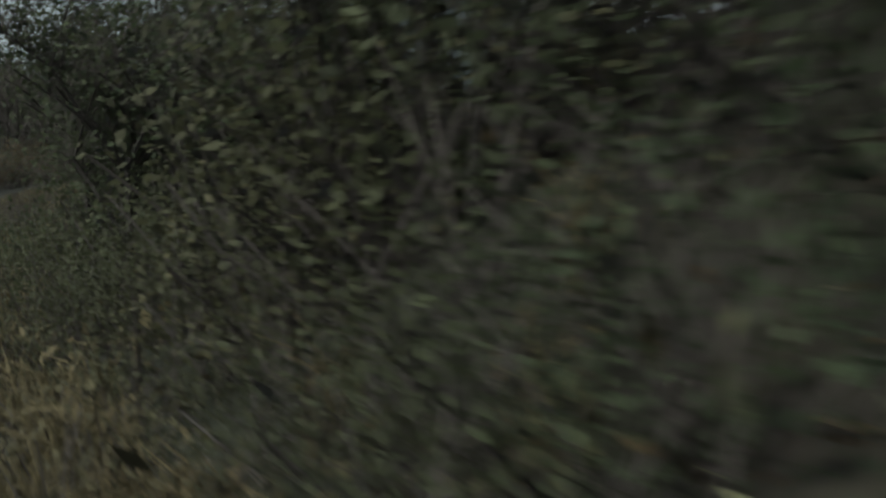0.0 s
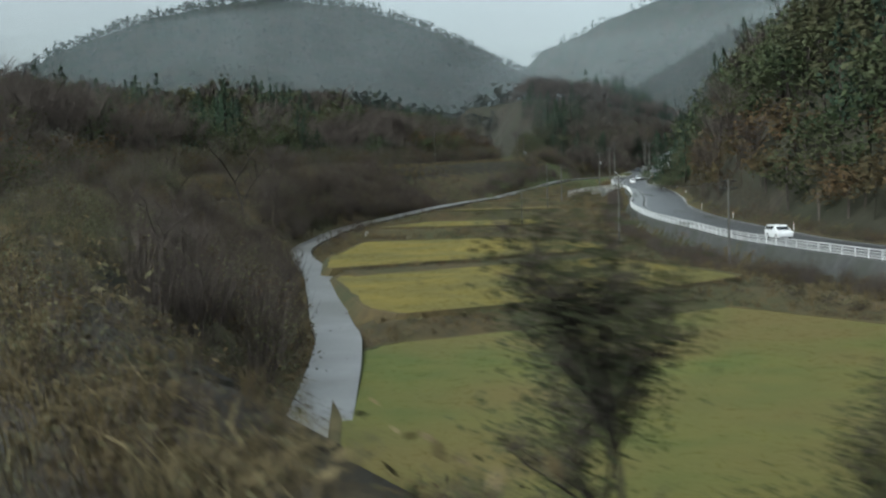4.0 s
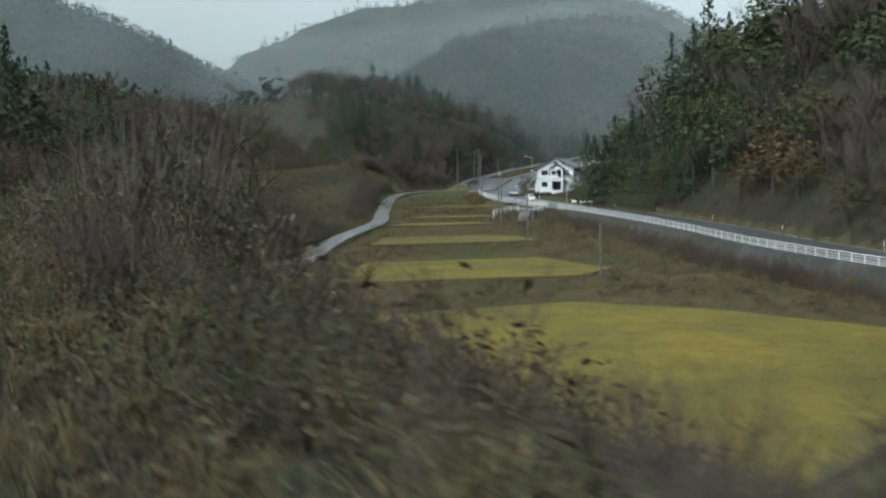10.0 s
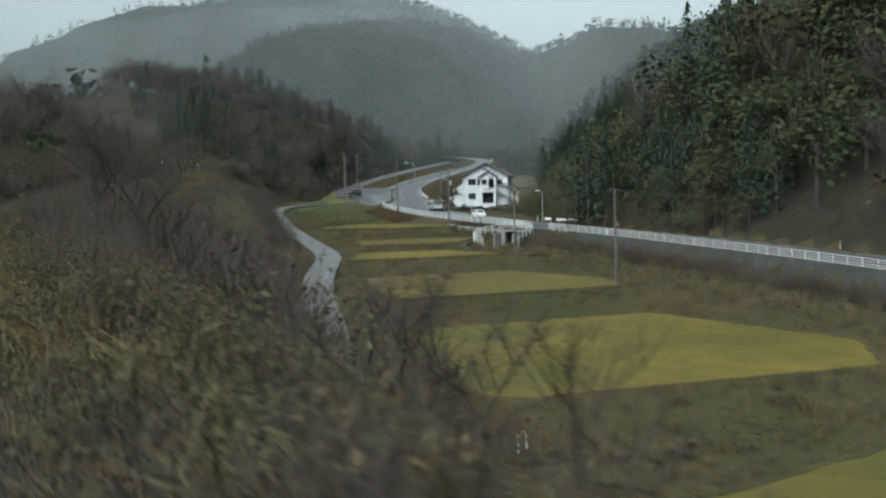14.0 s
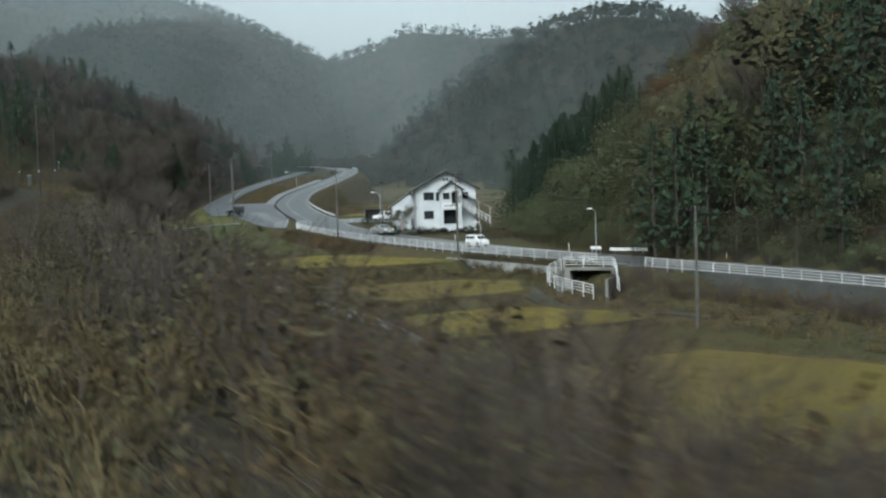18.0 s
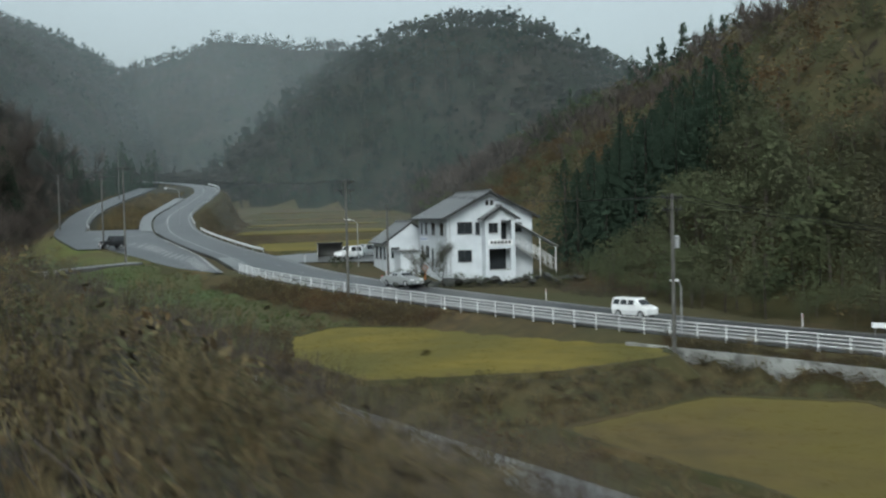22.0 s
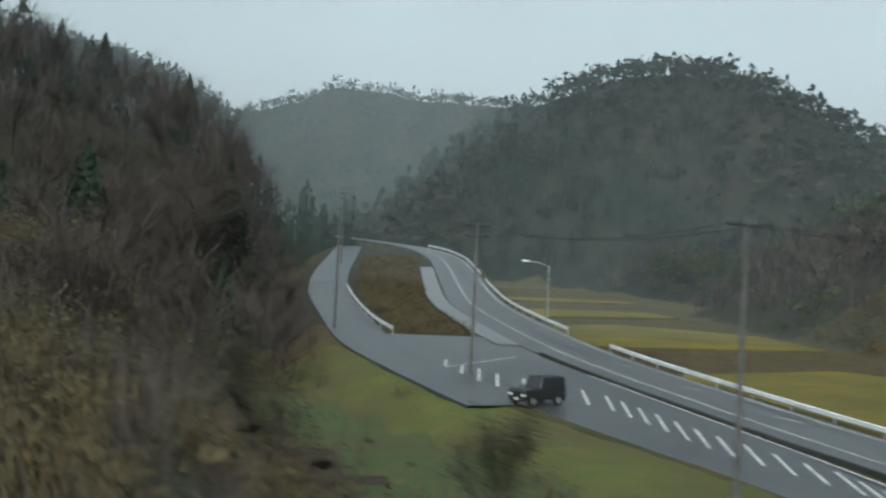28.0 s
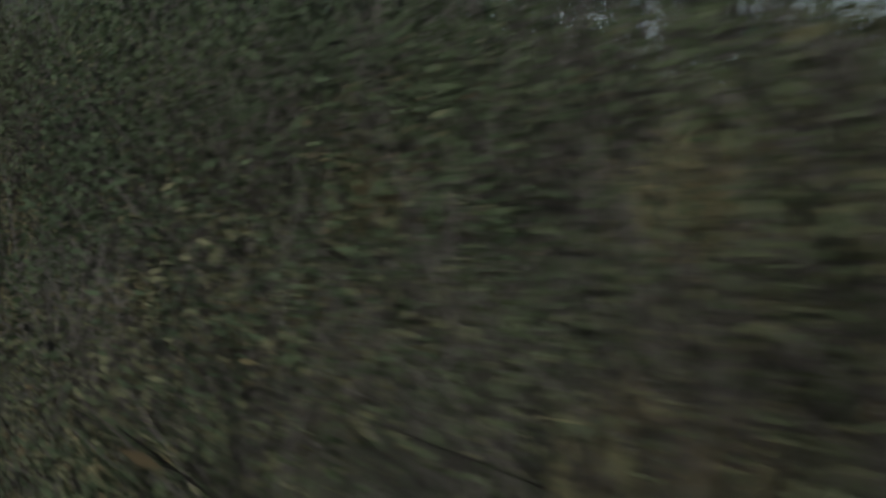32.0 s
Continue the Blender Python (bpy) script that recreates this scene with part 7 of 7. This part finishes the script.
for kd in TREES:
    for src in TREES[kd]:
        if not src.get("placed"):
            for o in (*src.children_recursive, src):
                bpy.data.objects.remove(o)

# ---- grass on the banks of fields, lane and road ----
SHR_S = [t_shrub(26, 0.8, 1.5, 0.13) for _ in range(3)]
GRA_S = [t_grass(16, 0.5, 1.1, 0.014) for _ in range(3)]
n = 21000
gy_ = 60 + 460 * RNG.random(n) ** 1.25
lo_, hi_ = np.interp(gy_, [60, 67, 133, 192, 245, 297, 420, 480], [-95, -97, -162, -192, -206, -224, -238, -240]), np.interp(gy_, RD[:, 1], RD[:, 0])
gx_ = lo_ - 6 + (hi_ - lo_ + 6) * RNG.random(n)
dmn = np.full(n, 99.0)
for _, _, poly in FIELDS:
    dmn = np.minimum(dmn, outside(poly, gx_, gy_))
dlan, _, _ = nearest(LN, gx_, gy_)
vrd, _, _ = nearest(RD, gx_, gy_)
dsd, _, _ = nearest(SIDE, gx_, gy_)
apr_ = np.interp(gy_, [344, 366, 385, 402, 412, 421], [2.5, 7, 9, 12, 14, 11])
ok = (dmn > -0.4) & (np.abs(dlan) > 1.8) & (vrd > 0.6) & (np.abs(dsd) > 4) & ~((gy_ > 343) & (gy_ < 421) & (vrd < apr_ + 1.2)) & ~((gy_ >= 421) & (vrd < 2.6)) & ~((gy_ > 312) & (gy_ < 402) & (vrd > 4) & (RNG.random(n) < 0.93))
gx_, gy_, dmn = gx_[ok], gy_[ok], dmn[ok]
gz_ = ground_z(gx_, gy_)
sz = 0.3 + 0.5 * RNG.random(len(gx_)) * (1 + (dmn > 3))
r_ = RNG.random(len(gx_))
for sel, nm, temps, mat, lab in ((r_ < 0.5, "bank_grass", GRA_S, "drygrass", "withered straw grass on the field banks"), ((r_ >= 0.5) & (r_ < 0.8), "bank_scrub", SHR_S, "brown", "low brown weeds on the field banks"), (r_ >= 0.8, "bank_weeds", SHR_S, "kudzu", "low grey-green weeds on the field banks")):
    scatter(nm, temps, gx_[sel], gy_[sel], gz_[sel], sz[sel] * 1.2, sz[sel] * (0.9 if temps is GRA_S else 0.55), [M[mat], M["twig"]], lab, "grass")
# rough grass standing along the dykes of the fields
ex_, ey_ = [], []
for _, _, poly in FIELDS[:8]:
    p_ = np.array(poly, float)
    c_ = p_.mean(0)
    for a, b in zip(p_, np.roll(p_, -1, 0)):
        m_ = int(np.linalg.norm(b - a) * 5)
        q_ = a + (b - a) * RNG.random((m_, 1))
        out_ = np.array([(b - a)[1], -(b - a)[0]]) / np.linalg.norm(b - a)
        out_ = out_ if np.dot(out_, a - c_) > 0 else -out_
        q_ = q_ + out_ * (-0.25 + 2.6 * RNG.random((m_, 1)) ** 1.3)
        ex_.append(q_[:, 0])
        ey_.append(q_[:, 1])
ex_, ey_ = np.concatenate(ex_), np.concatenate(ey_)
ok = (np.abs(nearest(LN, ex_, ey_)[0]) > 1.7) & (nearest(RD, ex_, ey_)[0] > 0.8)
ex_, ey_ = ex_[ok], ey_[ok]
s_ = 0.16 + 0.26 * RNG.random(len(ex_))
r_ = RNG.random(len(ex_)) + 0.45 * fractal(ex_, ey_, 4.0, 6.0)
for sel, nm, temps, mat, lab in ((r_ < 0.45, "dyke_grass", GRA_S, "drygrass", "withered straw grass along the field dykes"), ((r_ >= 0.45) & (r_ < 0.8), "dyke_weeds", SHR_S, "brown", "rust-brown weeds along the field dykes"), (r_ >= 0.8, "dyke_green_weeds", SHR_S, "kudzu", "olive weeds along the field dykes")):
    scatter(nm, temps, ex_[sel], ey_[sel], ground_z(ex_[sel], ey_[sel]) + 0.03, s_[sel] * 1.5, s_[sel] * (1.1 if temps is GRA_S else 0.7), [M[mat], M["twig"]], lab, "grass")
# cut stubble standing on the fields
STU = [join((*twig_quads(np.c_[RNG.normal(0, 0.16, (5, 2)), np.zeros(5)], np.c_[RNG.normal(0, 0.17, (5, 2)), 0.03 + 0.06 * RNG.random(5)], 0.016, 0.005), 0)) for _ in range(4)]
for kd, nm, mat, lab in (("y", "rice_stubble", "stubble_y", "cut yellow rice stubble on the paddies"), ("g", "field_grass", "stubble_g", "short green grass on the paddies"), ("b", "fallow_stubble", "stubble_b", "brown fallow stubble on the paddies")):
    sx_, sy_, sz_ = [], [], []
    for zf_, k_, poly in FIELDS[:8]:
        if k_ != kd:
            continue
        p_ = np.array(poly)
        a_, b_ = jitter_grid(p_[:, 0].min(), p_[:, 0].max(), p_[:, 1].min(), p_[:, 1].max(), 0.85)
        ok = (outside(poly, a_, b_) < -1.2) & (fractal(a_, b_, 5.0, 3.0) + 0.4 * RNG.normal(size=len(a_)) > -0.35)
        sx_.append(a_[ok])
        sy_.append(b_[ok])
        sz_.append(np.full(ok.sum(), zf_ - 0.02))
    sx_, sy_, sz_ = np.concatenate(sx_), np.concatenate(sy_), np.concatenate(sz_)
    s_ = 0.8 + 0.9 * RNG.random(len(sx_))
    scatter(nm, STU, sx_, sy_, sz_, s_ * 1.3, s_ * 0.55, [M[mat]], lab, "stubble")
# brush at the foot of the retaining wall
n = 1700
wy_ = RNG.uniform(96, 270, n)
wx_ = np.interp(wy_, RD[:, 1], RD[:, 0]) - 2.3 - 2.6 * RNG.random(n)
wz_ = ground_z(wx_, wy_)
s_ = (0.5 + 0.6 * RNG.random(n)) * (1 + 0.35 * fractal(wx_, wy_, 5.0, 2.0))
r_ = RNG.random(n)
for sel, nm, temps, mat, lab in ((r_ < 0.45, "wall_foot_brush", BRU, "greybrush", "bare brush at the foot of the road wall"), ((r_ >= 0.45) & (r_ < 0.8), "wall_foot_weeds", SHR, "brown", "brown weeds at the foot of the road wall"), (r_ >= 0.8, "wall_foot_grass", GRA, "drygrass", "dry grass at the foot of the road wall")):
    scatter(nm, temps, wx_[sel], wy_[sel], wz_[sel] - 0.05, s_[sel] * 1.2, s_[sel], [M[mat], M["twig"]], lab, "brush")
# dark brush round the hall's garden and along the hill's foot
x, y = jitter_grid(-204, -166, 317, 341, 1.15)
v_, _, _ = nearest(RD, x, y)
ins, ise = woods_zone(x, y)
garden = (x > -204) & (x < -183) & (y > 326.4) & (y < 330.4)
foot = (ins > -7) & (ins < 6) & ~((x < -184.5) & (y > 328))
ok = (-v_ > 11.5) & (garden | foot)
x, y, garden = x[ok], y[ok], garden[ok]
s_ = np.where(garden, 0.4 + 0.55 * RNG.random(len(x)), 0.7 + 0.6 * RNG.random(len(x)))
r_ = RNG.random(len(x))
for sel, nm, mat, lab in ((r_ < 0.4, "garden_brush", "ever", "dark green brush round the hall's garden"), ((r_ >= 0.4) & (r_ < 0.75), "garden_weeds", "brown", "brown weeds round the hall's garden"), (r_ >= 0.75, "garden_olive_brush", "kudzu", "olive brush round the hall's garden")):
    scatter(nm, SHR, x[sel], y[sel], ground_z(x[sel], y[sel]) - 0.05, s_[sel] * 1.2, s_[sel], [M[mat], M["twig"]], lab, "brush")
# rust-brown weeds below the railing and rough tussocks on the meadow
n = 5200
wy_ = RNG.uniform(277, 350, n)
off_ = np.where(RNG.random(n) < 0.4, 0.9 + 3.0 * RNG.random(n), 3.0 + 26 * RNG.random(n))
wx_ = np.interp(wy_, RD[:, 1], RD[:, 0]) - off_
dmn = np.full(n, 99.0)
for _, _, poly in FIELDS:
    dmn = np.minimum(dmn, outside(poly, wx_, wy_))
ok = (dmn > 0.2) & ~((wy_ > 343) & (off_ < 8)) & ~((wy_ > 314) & (off_ > 4.5) & (RNG.random(n) < 0.88))
wx_, wy_, off_ = wx_[ok], wy_[ok], off_[ok]
s_ = 0.28 + 0.3 * RNG.random(len(wx_))
r_ = RNG.random(len(wx_)) + 0.35 * fractal(wx_, wy_, 6.0, 9.0)
near_rail = off_ < 4.2
for sel, nm, temps, mat, lab in ((near_rail | (r_ < 0.3), "rusty_weeds", SHR_S, "brown", "rust-brown weeds below the railing"), (~near_rail & (r_ >= 0.3) & (r_ < 0.65), "meadow_tussocks", GRA_S, "drygrass", "straw-coloured tussocks on the meadow"), (~near_rail & (r_ >= 0.65), "meadow_weeds", SHR_S, "kudzu", "olive weeds on the meadow")):
    scatter(nm, temps, wx_[sel], wy_[sel], ground_z(wx_[sel], wy_[sel]) - 0.03, s_[sel] * 1.3, s_[sel], [M[mat], M["twig"]], lab, "weeds")
# short green tufts on the open meadow
tx_, ty_ = RNG.uniform(-236, -206, 5200), RNG.uniform(312, 366, 5200)
tv_, _, _ = nearest(RD, tx_, ty_)
tl_, _, _ = nearest(LN, tx_, ty_)
dmn = np.full(len(tx_), 99.0)
for _, _, poly in FIELDS:
    dmn = np.minimum(dmn, outside(poly, tx_, ty_))
ok = (tv_ > 4.5) & (np.abs(tl_) > 2.2) & (dmn > 0.5)
tx_, ty_ = tx_[ok], ty_[ok]
s_ = 0.14 + 0.16 * RNG.random(len(tx_))
scatter("meadow_grass", GRA_S, tx_, ty_, ground_z(tx_, ty_) - 0.02, s_ * 1.6, s_, [M["meadow_blades"], M["twig"]], "short dark green grass on the wet meadow", "grass")
# garden shrubs in front of the hall
gs = None
for k, (x_, y_, s_) in enumerate(((-197.5, 329.6, 1.5), (-195.6, 329.2, 1.2), (-190.2, 329.0, 1.4), (-187.6, 329.4, 1.6), (-200.3, 333.5, 1.4), (-201.2, 336.0, 1.3), (-201.5, 338.8, 1.2), (-205.4, 349.0, 1.3), (-206.2, 352.5, 1.5), (-185.5, 330.5, 1.7))):
    m = pose(x_, y_, float(ground_z([x_], [y_])[0]) - 0.05, 0, 0, 60 * k) @ Matrix.Scale(s_, 4)
    if gs is None:
        gs = thing("garden_shrub", m, "clipped dark green shrub beside the hall", "shrub", "garden shrubs")
        v, f, mi = t_shrub(520, 0.55, 1.0, 0.045)
        mesh_object("foliage", v, f, [M["ever"], M["twig"]], False, mi, gs)
    else:
        copy_thing(gs, m).matrix_basis = m

# ---- valley haze of low cloud and drizzle, painted with nested translucent sheets ----
haze_mat = bpy.data.materials.new("haze_sheet")
haze_mat.use_nodes = True
_n, _l = haze_mat.node_tree.nodes, haze_mat.node_tree.links
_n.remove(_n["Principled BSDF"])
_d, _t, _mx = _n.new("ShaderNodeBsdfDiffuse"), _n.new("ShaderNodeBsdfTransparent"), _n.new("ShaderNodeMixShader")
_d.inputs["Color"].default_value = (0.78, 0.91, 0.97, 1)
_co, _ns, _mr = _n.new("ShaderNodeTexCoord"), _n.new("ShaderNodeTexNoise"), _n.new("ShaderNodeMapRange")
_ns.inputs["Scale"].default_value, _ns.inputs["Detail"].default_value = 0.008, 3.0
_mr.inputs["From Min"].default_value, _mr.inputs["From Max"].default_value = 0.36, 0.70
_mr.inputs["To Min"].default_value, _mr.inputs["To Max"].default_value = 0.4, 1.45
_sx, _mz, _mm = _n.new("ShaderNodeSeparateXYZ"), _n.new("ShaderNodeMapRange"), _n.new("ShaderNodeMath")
# the painted haze gets denser with height
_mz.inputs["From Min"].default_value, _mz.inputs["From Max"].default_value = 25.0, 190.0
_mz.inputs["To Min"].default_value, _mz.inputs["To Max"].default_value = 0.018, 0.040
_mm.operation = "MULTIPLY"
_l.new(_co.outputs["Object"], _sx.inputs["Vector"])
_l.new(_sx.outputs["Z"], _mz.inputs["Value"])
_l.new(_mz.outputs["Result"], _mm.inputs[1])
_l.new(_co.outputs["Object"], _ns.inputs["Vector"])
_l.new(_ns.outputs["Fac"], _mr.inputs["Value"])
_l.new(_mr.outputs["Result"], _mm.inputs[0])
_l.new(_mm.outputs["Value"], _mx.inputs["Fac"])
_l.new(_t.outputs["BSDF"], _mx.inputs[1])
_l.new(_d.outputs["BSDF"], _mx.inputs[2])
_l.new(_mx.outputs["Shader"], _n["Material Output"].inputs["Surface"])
# curved sheets round the valley; each pales the hills behind it, imitating haze
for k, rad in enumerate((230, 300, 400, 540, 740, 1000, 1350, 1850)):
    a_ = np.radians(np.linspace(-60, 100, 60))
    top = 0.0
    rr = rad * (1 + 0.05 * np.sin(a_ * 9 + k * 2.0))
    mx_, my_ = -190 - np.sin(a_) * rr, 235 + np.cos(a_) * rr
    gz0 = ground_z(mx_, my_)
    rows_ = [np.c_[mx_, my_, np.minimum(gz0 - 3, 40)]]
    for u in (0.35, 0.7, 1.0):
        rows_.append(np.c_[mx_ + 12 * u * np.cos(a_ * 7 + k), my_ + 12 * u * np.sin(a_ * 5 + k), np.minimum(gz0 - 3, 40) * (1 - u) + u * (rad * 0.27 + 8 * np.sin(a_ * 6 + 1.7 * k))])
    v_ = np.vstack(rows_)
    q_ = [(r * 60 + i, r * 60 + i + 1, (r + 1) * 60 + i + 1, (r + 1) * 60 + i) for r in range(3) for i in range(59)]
    tagged(mesh_object("mist", v_, q_, [haze_mat], True), "thin translucent sheet painting drizzle haze across the valley", "mist", kind="stuff")
